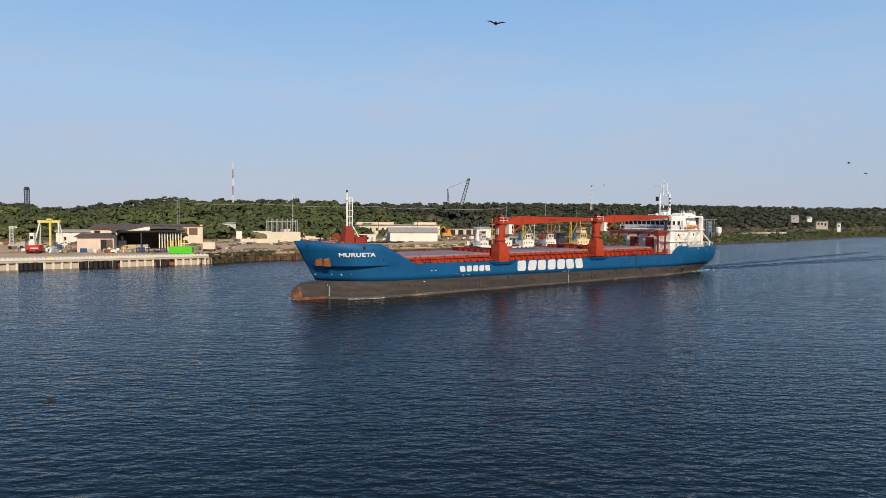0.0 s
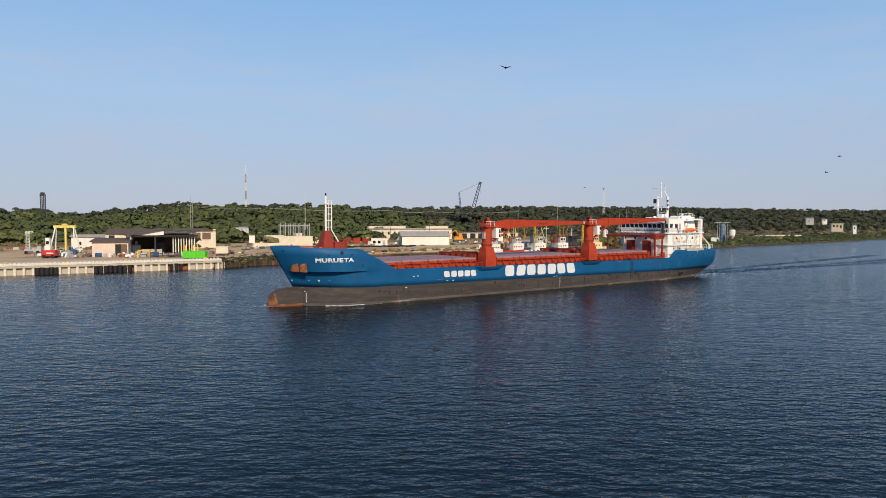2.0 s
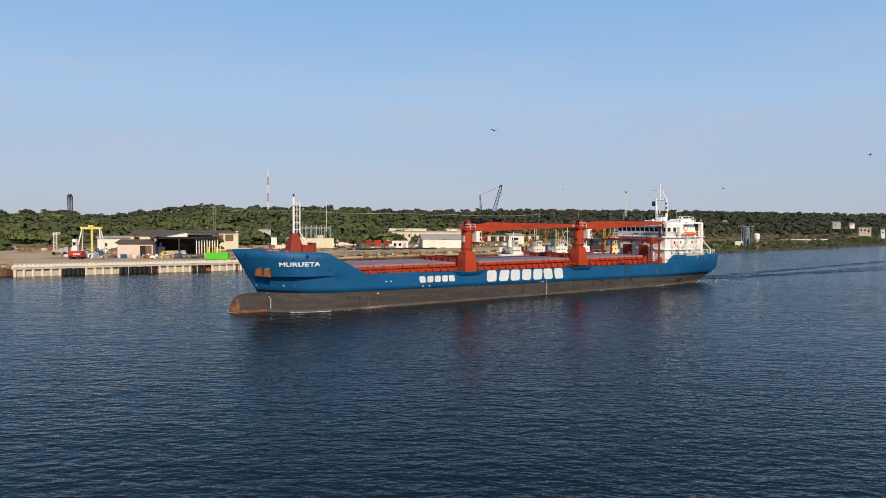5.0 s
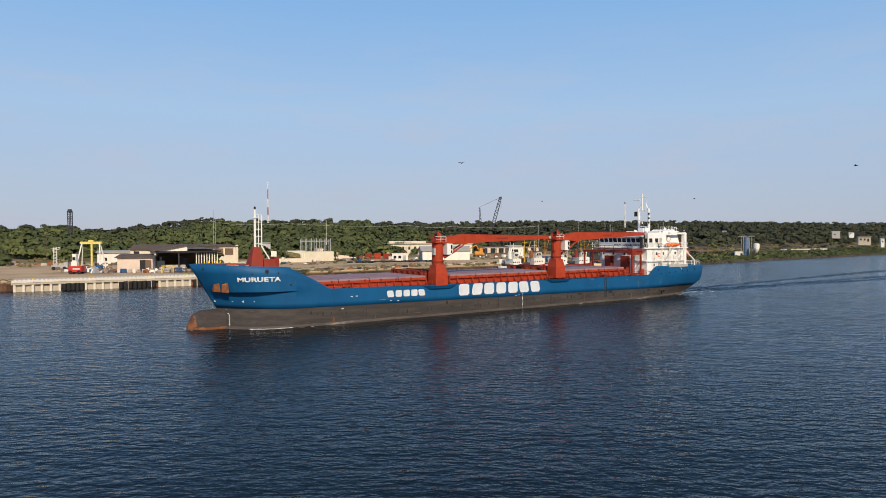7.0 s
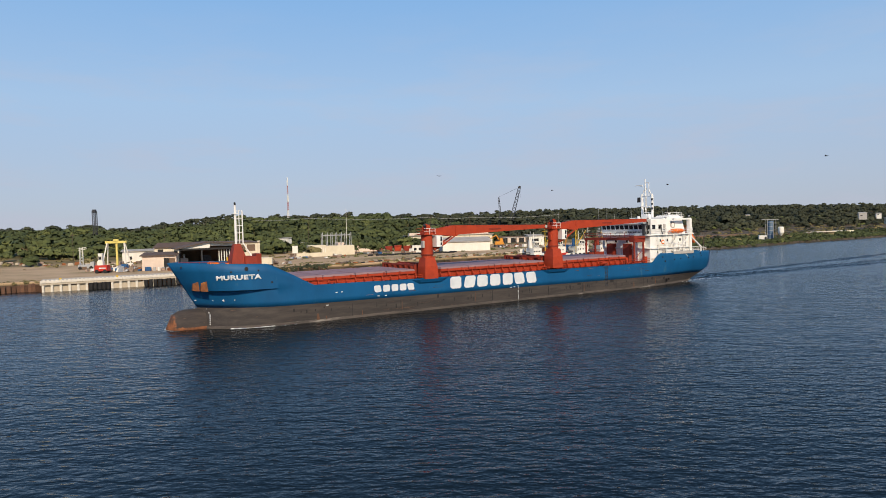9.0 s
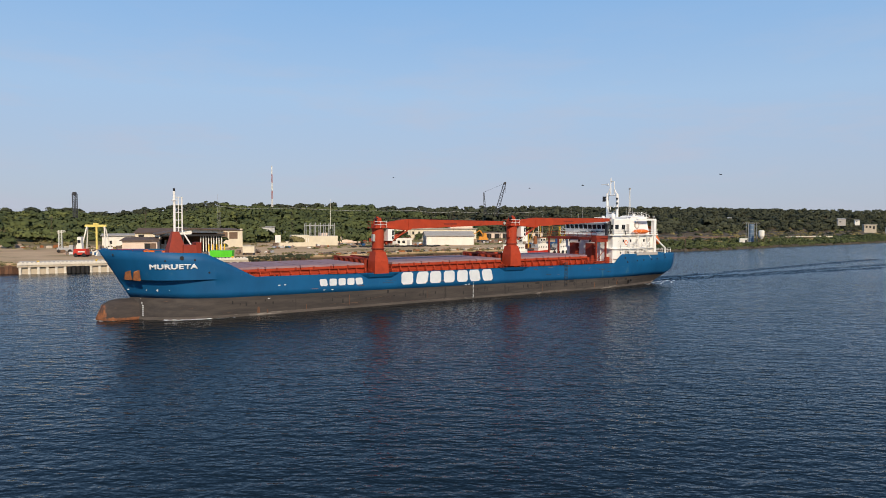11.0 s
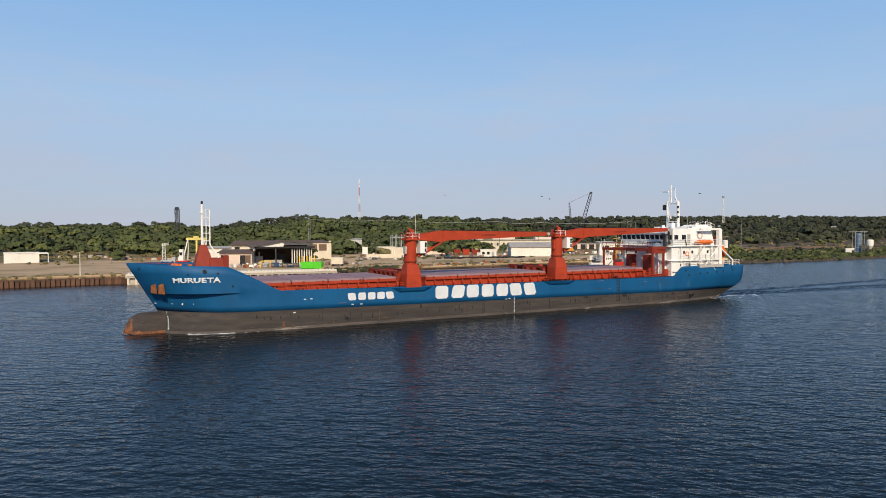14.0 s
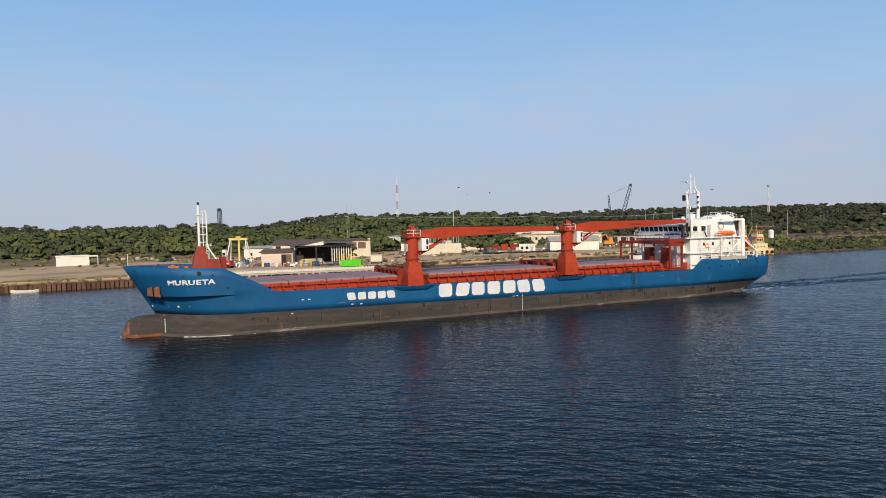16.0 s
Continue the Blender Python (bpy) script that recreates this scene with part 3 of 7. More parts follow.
# the bulb under the stem
def bulb_paint():
    """Bottom paint, worn to rust where the water breaks on the nose and along the waterline."""
    m = material("bulb_paint", (0.070, 0.056, 0.049), (0.030, 0.027, 0.027), 0.85, scale=0.7, spots=(0.12, 0.08, 0.06), spot_at=0.60, spot_scale=0.7, stretch=(0.4, 1, 2.0), bump=0.15, bump_scale=2)
    n, k = m.node_tree.nodes, m.node_tree.links
    b = n["Principled BSDF"]
    base = b.inputs["Base Color"].links[0].from_socket
    co, sep, ax, az, most, no, add, edge, mix, ramp = (n.new("ShaderNode" + q) for q in ("TexCoord", "SeparateXYZ", "MapRange", "MapRange", "Math", "TexNoise", "Math", "MapRange", "Mix", "ValToRGB"))
    k.new(co.outputs["Object"], sep.inputs[0])
    k.new(sep.outputs[0], ax.inputs["Value"])
    ax.inputs["From Min"].default_value, ax.inputs["From Max"].default_value = -1.3, 0.55
    k.new(sep.outputs[2], az.inputs["Value"])
    az.inputs["From Min"].default_value, az.inputs["From Max"].default_value = 0.75, 0.05
    most.operation, add.operation = "MAXIMUM", "ADD"
    k.new(ax.outputs[0], most.inputs[0])
    k.new(az.outputs[0], most.inputs[1])
    no.inputs["Scale"].default_value, no.inputs["Detail"].default_value, no.inputs["Roughness"].default_value = 1.3, 7, 0.65
    k.new(co.outputs["Object"], no.inputs["Vector"])
    k.new(most.outputs[0], add.inputs[0])
    k.new(no.outputs[0], add.inputs[1])
    k.new(add.outputs[0], edge.inputs["Value"])
    edge.inputs["From Min"].default_value, edge.inputs["From Max"].default_value = 1.04, 1.22
    ramp.color_ramp.elements[0].color, ramp.color_ramp.elements[1].color = (0.085, 0.042, 0.027, 1), (0.27, 0.105, 0.045, 1)
    ramp.color_ramp.elements[0].position, ramp.color_ramp.elements[1].position = 0.35, 0.65
    k.new(no.outputs[0], ramp.inputs[0])
    mix.data_type = "RGBA"
    k.new(edge.outputs[0], mix.inputs["Factor"])
    k.new(base, mix.inputs["A"])
    k.new(ramp.outputs[0], mix.inputs["B"])
    k.new(mix.outputs["Result"], b.inputs["Base Color"])
    return m


bulb = Shape()
rows = []
for i in range(13):
    u = i / 12
    x = 0.62 - u * 9.5
    r = (1 - (1 - min(1, u * 3.4)) ** 2.4) ** 0.5
    rows.append([(x, 1.95 * r * (1 + 0.15 * u) * math.cos(a), 0.2 + 2.28 * (r if math.sin(a) > 0 else r * 1.1) * math.sin(a)) for a in [2 * math.pi * k / 24 for k in range(25)]])
bulb.sheet(rows)
part("bulbous_bow", bulb, bulb_paint(), ship, "dark bulbous bow standing out of the water", True)
# decks
deck = Shape()
deck.sheet([[(lambda h: (h[0], y * (h[1] - 0.08), 7.55))(hull_point(s, 11)) for y in (1, -1)] for s in ST if 0.4 <= s <= 10.4])
part("forecastle_deck", deck, DARKRED, ship)
deck = Shape()
deck.sheet([[(-s, y * w, 4.42) for y in (1, -1)] for s, w in ((10.4, 5.5), (13, 5.95), (16, 6.3), (18, 6.45), (60, 6.5), (84.6, 6.45))])
deck.add([(-10.5, -5.5, 4.4), (-10.5, 5.5, 4.4), (-10.5, 5.8, 7.55), (-10.5, -5.8, 7.55)], [(0, 1, 2, 3)])
part("main_deck", deck, RED, ship)
deck = Shape()
deck.sheet([[(x, y * 6.4 * stern_taper(x, 6), 5.15) for y in (1, -1)] for x in (-84.7, -90, -95, -98, -100, -101.8)])
part("poop_deck", deck, DARKRED, ship)


def hull_y(x, z):
    """Half width of the hull's skin at a place of the ship."""
    lo, hi = 0.0, 102.0
    upper = z > 4.85
    for _ in range(40):
        s = (lo + hi) / 2
        xx = stem(z) * max(0, 1 - s / 20) - s
        lo, hi = (s, hi) if xx > x else (lo, s)
    return half_width(lo, z, upper) * stern_taper(x, z)


# anchor in its rusty pocket
pocket = Shape()
for x0, x1, dz in ((-2.45, -3.05, 0.0), (-3.2, -3.85, -0.05)):
    y0, y1 = hull_y(x0, 5.6), hull_y(x1, 5.6)
    pocket.add([(x0, y0 - 0.4, 4.95 + dz), (x1, y1 - 0.4, 4.9 + dz), (x1 + .12, y1 - 0.25, 6.2 + dz), (x0, y0 - 0.25, 6.25 + dz),
                (x0, y0 + 0.34, 4.95 + dz), (x1, y1 + 0.34, 4.9 + dz), (x1 + .12, y1 + 0.2, 6.2 + dz), (x0, y0 + 0.2, 6.25 + dz)],
               [(4, 5, 6, 7), (0, 1, 5, 4), (1, 2, 6, 5), (2, 3, 7, 6), (3, 0, 4, 7)])
anchor = part("anchor", pocket, RUST, ship, "rusty anchor housed against the bow")


def letters(word, xs_, z, height, parent, name, mat):
    """Raised capitals laid one by one on the hull's skin."""
    for ch, xc in zip(word, xs_):
        cu = bpy.data.curves.new(name, "FONT")
        cu.body, cu.size, cu.extrude, cu.bevel_depth, cu.bevel_resolution, cu.align_x = ch, height * 1.40, 0.005, 0.04, 0, "CENTER"
        tmp = new(name, cu)
        me = bpy.data.meshes.new_from_object(tmp.evaluated_get(bpy.context.evaluated_depsgraph_get()))
        bpy.data.objects.remove(tmp)
        me.materials.clear()
        me.materials.append(mat)
        y, ya, yb, yt, yl = (hull_y(xc, z), hull_y(xc + 0.35, z), hull_y(xc - 0.35, z), hull_y(xc, z + height / 2), hull_y(xc, z - height / 2))
        ob = new(name, me)
        ob.parent = parent
        right = Vector((-0.7, yb - ya, 0)).normalized()
        up = Vector((0, yt - yl, height)).normalized()
        out = right.cross(up).normalized()
        up = out.cross(right)
        m = Matrix((right * 1.45, up, out)).transposed().to_4x4()
        m.translation = Vector((xc, y, z)) + out * 0.05 - up * height * 0.5
        ob.matrix_local = m


letters("MURUETA", [-5.0 - 0.735 * i for i in range(7)], 6.58, 0.57, ship, "bow_letter", LETTER)


def mark_block(x0, x1, z0, z1, notch):
    """One plain white block of the painted company mark."""
    w, h = x1 - x0, z1 - z0
    s, y = Shape(), BEAM + 0.012
    lean, c = (0.0, 0.12, 0.0, -0.12, 0.0)[notch] * w, 0.16 * h
    outline = [(x0 + c, z0), (x1 - c, z0), (x1, z0 + c), (x1 + lean, z1 - c), (x1 + lean - c, z1), (x0 + lean + c, z1), (x0 + lean, z1 - c), (x0, z0 + c)]
    s.extrude_y(outline, y - 0.03, y + 0.012)
    return s


for i in range(5):
    w = 6.78 / 5
    x = -25.95 - w * i
    part("company_mark", mark_block(x - w * 0.86, x - w * 0.06, 3.28 - 0.012 * i, 4.24 - 0.012 * i, (1, 2, 0, 4, 1)[i]), LETTER, ship)
for i in range(7):
    w = 17.6 / 7
    x = -38.72 - w * i
    part("company_mark", mark_block(x - w * 0.86, x - w * 0.06, 2.84 - 0.025 * i, 4.64 - 0.025 * i, (0, 3, 4, 2, 2, 1, 1)[i]), LETTER, ship)

# draught marks, thruster cross and small painted signs
marks = Shape()
for i in range(12):
    marks.box(-51.98, -52.11, 6.58, 6.615, 2.4 - 0.2 * i, 2.5 - 0.2 * i)
for i in range(9):
    z = 2.4 - 0.24 * i
    y = hull_y(-4.3, z) if z > 1.9 else 2.55
    marks.box(-4.22, -4.36, y - 0.05, y + 0.06, z, z + 0.12)
for dx, dz, wx, wz in ((0, 0, 0.36, 0.08), (0, 0, 0.1, 0.3), (1.1, 0, 0.09, 0.09), (-1.15, 0, 0.09, 0.09), (2.75, -0.02, 0.3, 0.07), (2.8, 0.1, 0.08, 0.25)):
    x = -5.85 + dx
    y = hull_y(x, 3.58)
    marks.box(x - wx / 2, x + wx / 2, y - 0.12, y + 0.05, 3.58 + dz - wz / 2, 3.58 + dz + wz / 2)
for x, z in ((-50.6, 2.25), (-51.2, 2.3), (-26.6, 2.75), (-27.8, 2.72), (-20.2, 3.72), (-21.0, 3.74), (-18.8, 2.1)):
    marks.box(x - 0.16, x + 0.16, 6.55, 6.612, z - 0.05, z + 0.05)
tagged(part("draught_marks", marks, LETTER, ship, "small white painted draught marks"), kind="stuff")

# portholes, and dark plugs drawn for the shade inside the mooring holes
for x, z, r in ((-8.1, 7.62, 0.24), (-6.3, 7.3, 0.10), (-9.6, 7.35, 0.11), (-1.2, 8.0, 0.10), (-11.3, 5.75, 0.12)):
    y = hull_y(x, z)
    part("mooring_hole_shade", Shape().rod((x, y - 0.2, z), (x + 0.1, y + 0.06, z), r, n=12), DARK, ship)
for x, z in ((-87.5, 5.35), (-88.2, 4.55), (-90.9, 4.75), (-92.8, 4.8), (-95.2, 4.9), (-96.9, 4.95), (-99.6, 5.1), (-99.3, 5.6)):
    y = BEAM * stern_taper(x, z)
    part("porthole", Shape().rod((x, y - 0.1, z), (x, y + 0.05, z), 0.15, n=10), DARK, ship)
recess = Shape().box(-90.7, -96.7, 6.2, BEAM + 0.10, 5.75, 6.25)
part("stern_locker", recess, GREYDECK, ship, "pale grey canvas-covered rail locker")

# pilot ladder, rubbing marks and frames on the side
ladder = Shape()
for x in (-71.9, -72.5):
    ladder.rod((x, BEAM + 0.08, 0.9), (x, BEAM + 0.08, 5.2), 0.028, n=4)
for i in range(18):
    ladder.rod((-71.9, BEAM + 0.08, 0.95 + i * 0.24), (-72.5, BEAM + 0.08, 0.95 + i * 0.24), 0.03, n=4)
part("pilot_ladder", ladder, STEEL, ship)
stains = Shape()
for x, w, z0, z1 in ((-46.8, 0.14, 0.5, 2.1), (-36.6, 0.3, 1.7, 2.2), (-65.6, 0.9, 1.6, 1.95), (-69.8, 0.25, 1.6, 2.0), (-73.6, 1.0, 1.5, 1.95), (-58.5, 0.1, 0.4, 2.0), (-84.5, 0.7, 1.3, 1.75), (-54.4, 0.2, 1.3, 1.9), (-88.3, 0.5, 1.2, 1.6)):
    stains.box(x - w / 2, x + w / 2, 6.0, BEAM * stern_taper(x, 1.6) + 0.012, z0, z1)
for x, w, z0, z1 in ((-17.4, 0.5, 0.25, 1.1), (-18.6, 0.25, 0.2, 0.7), (-30.4, 0.12, 0.5, 1.9), (-43.5, 0.10, 0.6, 2.0), (-66.8, 0.12, 0.4, 1.7), (-79.4, 0.3, 0.3, 1.2), (-85.6, 0.4, 0.5, 1.5), (-24.0, 0.15, 0.3, 1.0)):
    part("rust_streak", Shape().taper((x - w * 0.45, x + w * 0.45, 6.3, BEAM * stern_taper(x, 0.8) + 0.010), (x - w * 0.25, x + w * 0.25, 6.3, BEAM * stern_taper(x, 1.4) + 0.010), z0, z1), OLDRUST, ship)
for x in (-22.5, -30.2, -46.5, -58.6, -66.4, -74.8, -82.0):
    part("plate_seam", Shape().box(x - 0.03, x + 0.03, 6.3, BEAM * stern_taper(x, 1.2) + 0.008, 0.3, 2.2 + x * 0.006), BLACK, ship)
rs = random.Random(5)
for _ in range(46):
    x = rs.uniform(-90, -14)
    w, z1 = rs.uniform(0.03, 0.10), 2.05 + x * 0.006 + rs.uniform(-0.5, 0.1)
    stains.box(x - w, x + w, 6.3, BEAM * stern_taper(x, 1.4) + 0.009, z1 - rs.uniform(0.15, 0.7), z1)
tagged(part("fender_scuffs", stains, BLACK, ship, "black scuff marks"), kind="stuff")
for xc in (-35.3, -60.4):
    knee = Shape()
    knee.add([(xc + 3.2, BEAM, 4.62), (xc - 3.2, BEAM, 4.6), (xc - 1.9, BEAM, 3.95), (xc + 1.9, BEAM, 3.97), (xc + 2.2, BEAM + 0.5, 4.66), (xc - 2.2, BEAM + 0.5, 4.64), (xc - 1.8, BEAM + 0.28, 4.2), (xc + 1.8, BEAM + 0.28, 4.22)],
             [(4, 5, 6, 7), (0, 4, 7, 3), (1, 2, 6, 5), (3, 7, 6, 2), (0, 1, 5, 4)])
    part("crane_sponson", knee, BLUE, ship)

# hatches: coaming with stays, covers in leaves
HATCH_RUNS = ((-13.8, -33.4), (-37.8, -58.6), (-62.4, -78.6))
coaming = Shape()
stay_mesh = Shape().taper((-0.07, 0.07, -0.02, 0.7), (-0.07, 0.07, -0.02, 0.25), 4.44, 5.5).mesh("coaming_stay", RED)
for a, b in HATCH_RUNS:
    coaming.box(b, a, -5.35, 5.35, 4.42, 5.55)
    n = round((a - b) / 1.45)
    for i in range(n + 1):
        x = a + (b - a) * i / n
        ob = new("coaming_stay", stay_mesh)
        ob.parent, ob.location = ship, (x, 5.35, 0)
    part("coaming_ledge", Shape().box(b, a, 5.36, 5.72, 5.5, 5.57), RED, ship)
    part("hatch_coaming", coaming, RED, ship)
    coaming = Shape()
for a, b in HATCH_RUNS:
    n = max(2, round((a - b) / 5.4))
    for i in range(n):
        x1, x0 = a + (b - a) * i / n - 0.06, a + (b - a) * (i + 1) / n + 0.06
        leaf = part("hatch_cover", Shape().taper((x0, x1, -5.6, 5.6), (x0 + .1, x1 - .1, -5.5, 5.5), 5.86, 6.12), HATCH, ship, "weathered purplish-grey hatch cover")
        part("cover_skirt", Shape().box(x0 + .03, x1 - .03, -5.57, 5.57, 5.58, 5.87), RED, leaf)
# ship's side rail along the cargo deck
railing(ship, (-16.8, 6.5, 4.9), (-34.0, 6.5, 4.76), 0.55, RED, 2, 2.4, 0.035)
railing(ship, (-36.8, 6.5, 4.74), (-59.0, 6.5, 4.62), 0.55, RED, 2, 2.4, 0.035)
railing(ship, (-62.0, 6.5, 4.6), (-84.0, 6.5, 4.5), 0.75, RED, 2, 1.8, 0.035)
# cross-deck gear between the hatches
for xc in (-35.4, -60.4):
    gear = Shape()
    for i in range(5):
        gear.box(xc - 1.6, xc + 1.6, -4.5 + i * 1.7, -4.3 + i * 1.7, 4.42, 6.6)
    gear.box(xc + 1.3, xc + 1.55, -5.4, 4.6, 6.5, 6.75).box(xc - 1.55, xc - 1.3, -5.4, 4.6, 6.5, 6.75)
    gear.box(xc + 1.2, xc + 1.6, 4.2, 4.6, 4.42, 6.75).box(xc + 1.2, xc + 1.6, -5.4, -5.0, 4.42, 6.75)
    part("cross_deck_frame", gear, DARKRED, ship)


def deck_crane(xc, lift, slope, yc=5.85):
    """A pedestal crane with its jib laid aft along the deck."""
    c = new("deck_crane")
    c.parent = ship
    c.location = (xc, yc, 4.55 + lift)
    base = Shape().taper((-1.2, 1.1, -1.1, 1.1), (-1.12, 1.02, -1.05, 1.05), 0.0, 1.9)
    base.taper((-1.12, 1.02, -1.05, 1.05), (-0.8, 0.8, -0.8, 0.8), 1.9, 3.2)
    base.turned(0, 0, [(3.15, 0.86), (3.55, 0.86)], 20)
    part("pedestal", base, RED, c)
    part("slewing_ring", Shape().turned(0, 0, [(3.55, 0.98), (3.75, 0.98)], 20), DARKRED, c)
    col = Shape().turned(0, 0, [(3.75, 0.86), (6.6, 0.86), (6.62, 0.9), (6.75, 0.9)], 20)
    part("column", col, RED, c, smooth=True)
    top = Shape().box(-0.95, 1.1, -1.05, 1.05, 6.55, 6.68)
    platform = part("platform", top, RED, c)
    for p, q in (((1.05, 1.0), (-0.9, 1.0)), ((1.05, 1.0), (1.05, -1.0)), ((1.05, -1.0), (-0.9, -1.0))):
        railing(platform, (*p, 6.68), (*q, 6.68), 0.85, WHITE if q[1] == 1.0 else RED, 2, 0.8, 0.035, "guard_rail")
    head = Shape().taper((-0.8, 0.7, -0.7, 0.7), (-0.5, 0.5, -0.6, 0.6), 6.68, 7.25)
    for y in (-0.55, 0.45):
        head.extrude_y([(-0.6, 7.2), (0.5, 7.2), (0.25, 8.05), (-0.2, 8.05)], y, y + 0.1)
    part("head", head, RED, c)
    part("winch_drum", Shape().rod((-0.1, -0.45, 7.45), (-0.1, 0.45, 7.45), 0.30, n=12), DARKRED, c)
    for y in (-0.3, 0.0, 0.3):
        part("sheave", Shape().rod((0.05, y - 0.06, 7.92), (0.05, y + 0.06, 7.92), 0.30, n=12), STEEL, c)
    part("lamp_bracket", Shape().rod((0.5, 0.8, 6.7), (0.55, 0.8, 8.1), 0.05, n=5).box(0.4, 0.7, 0.7, 0.95, 8.0, 8.2), RED, c)
    jib = Shape()
    for y in (-0.62, 0.34):
        jib.extrude_y([(-0.9, 7.3), (-0.9, 6.6), (-4.3, 6.25), (-5.0, 6.25), (-5.4, 6.45), (-22.9, 6.65 + slope), (-23.1, 7.2 + slope), (-5.3, 7.86), (-4.4, 7.84)], y, y + 0.28)
    jib.extrude_y([(-4.4, 6.35), (-5.3, 6.5), (-22.9, 6.7 + slope), (-23.0, 7.15 + slope), (-5.3, 7.65), (-4.4, 7.6)], -0.5, 0.5)
    j = part("jib", jib, RED, c)
    part("nameplate", Shape().box(-11.2, -13.6, 0.60, 0.65, 6.9 + slope * 0.4, 7.15 + slope * 0.4), DARKRED, j)
    part("jib_rib", Shape().box(-4.75, -5.1, 0.58, 0.70, 6.27, 7.7), RED, j)
    part("jib_tip", Shape().rod((-23.0, -0.7, 6.9 + slope), (-23.0, 0.75, 6.9 + slope), 0.24, n=12), GREYDECK, j)
    ram = Shape().rod((-0.9, 0.55, 4.3), (-3.0, 0.55, 5.3), 0.20, n=8).rod((-3.0, 0.55, 5.3), (-4.7, 0.45, 6.2), 0.12, n=8)
    ram.rod((-0.9, -0.55, 4.3), (-3.0, -0.55, 5.3), 0.20, n=8).rod((-3.0, -0.55, 5.3), (-4.7, -0.45, 6.2), 0.12, n=8)
    part("luffing_ram", ram, RED, c)
    cab = part("cab", Shape().extrude_y([(-0.95, 4.75), (-1.75, 4.75), (-2.0, 5.1), (-2.0, 6.4), (-0.95, 6.45)], 0.1, 1.25), WHITE, c, "white operator's cab")
    part("cab_window", Shape().box(-1.62, -1.93, 1.2, 1.27, 5.55, 6.25), GLASS, cab)
    part("cab_window", Shape().box(-1.62, -1.90, 1.2, 1.27, 4.95, 5.4), GLASS, cab)
    part("electric_box", Shape().box(0.82, 1.15, 0.2, 0.7, 4.7, 5.7), GREYDECK if xc > -50 else RED, c)
    rope = Shape().rod((0.1, 0, 8.1), (-22.9, 0.2, 7.2 + slope), 0.025, n=4).rod((0.1, 0.2, 8.0), (-22.9, -0.2, 7.2 + slope), 0.025, n=4)
    part("hoist_rope", rope, DARK, c)


deck_crane(-35.35, 0.0, 0.38)
deck_crane(-60.45, 0.3, 0.62)

# fore mast on its red house
house = Shape().taper((-10.2, -7.6, -1.3, 1.3), (-9.2, -8.4, -0.45, 0.45), 7.55, 10.7)
house.taper((-11.2, -9.4, -1.4, 1.6), (-11.0, -9.5, -1.2, 1.4), 7.55, 9.0).box(-11.9, -11.2, -1.0, 0.8, 7.55, 9.3)
part("mast_house", house, DARKRED, ship, "red forecastle mast house")
mast = Shape().rod((-8.75, 0, 10.4), (-8.75, 0, 15.9), 0.16, n=8).rod((-9.7, 0, 10.7), (-9.7, 0, 15.2), 0.09, n=6).rod((-9.25, 0, 10.7), (-9.25, 0, 15.2), 0.06, n=6)
for i in range(5):
    mast.rod((-8.75, 0, 11.2 + i * 0.98), (-9.7, 0, 11.2 + i * 0.98), 0.05, n=4)
mast.rod((-9.7, 0.1, 10.7), (-10.7, 0.3, 9.0), 0.1, n=6).box(-8.4, -9.0, -0.3, 0.3, 14.7, 14.8)
fore = part("foremast", mast, WHITE, ship, "white ladder foremast")
part("mast_lamp", Shape().turned(-8.75, 0, [(15.9, 0.12), (16.2, 0.15), (16.3, 0.08)], 8), DARK, fore)
part("windlass", Shape().rod((-5.6, -1.5, 8.0), (-5.6, 1.6, 8.0), 0.45, n=12).box(-6.2, -5.0, -0.4, 0.4, 7.55, 8.3).rod((-7.0, 1.7, 7.6), (-7.0, 1.7, 8.3), 0.25, n=8), ORANGE, ship, "orange-red windlass")
railing(ship, (-1.2, 0.4, 8.3), (-6.5, 4.7, 8.2), 0.3, RED, 1, 1.5, 0.03)

# after house, tier by tier
tiers = Shape().box(-96.4, -86.2, -6.0, 6.0, 4.4, 7.1).box(-96.0, -84.7, -6.0, 6.0, 7.1, 9.5).box(-85.9, -83.9, -4.9, 4.9, 4.4, 9.5)
tiers.box(-86.2, -84.5, 2.2, 6.15, 4.4, 9.5)
part("accommodation", tiers, WHITE, ship, "white accommodation block")
part("boat_deck", Shape().box(-97.0, -83.4, -6.5, 6.5, 9.5, 9.66), WHITE, ship)
wheel = Shape().extrude_y([(-89.0, 9.66), (-84.75, 9.66), (-84.55, 10.6), (-84.3, 11.75), (-89.0, 11.8)], -6.0, 5.1)
bridge = part("wheelhouse", wheel, WHITE, ship, "white wheelhouse with a row of dark windows")
part("wheelhouse_roof", Shape().extrude_y([(-89.2, 11.8), (-83.9, 11.75), (-83.9, 11.92), (-89.2, 12.0)], -6.3, 5.2), WHITE, ship)
port_block = part("bridge_wing_house", Shape().box(-89.4, -84.7, 5.1, 6.2, 9.66, 12.5).box(-89.4, -86.2, -2.0, 5.1, 12.0, 12.6), WHITE, ship, "white bridge wing house")
for i in range(9):
    y0 = -5.7 + i * 1.16
    part("bridge_window", Shape().add([(-84.50, y0, 10.70), (-84.50, y0 + 0.9, 10.70), (-84.32, y0 + 0.9, 11.5), (-84.32, y0, 11.5), (-84.7, y0, 10.70), (-84.7, y0 + 0.9, 10.70), (-84.6, y0 + 0.9, 11.5), (-84.6, y0, 11.5)], [(0, 1, 2, 3), (0, 1, 5, 4), (2, 3, 7, 6), (1, 2, 6, 5), (3, 0, 4, 7)]), GLASS, bridge)
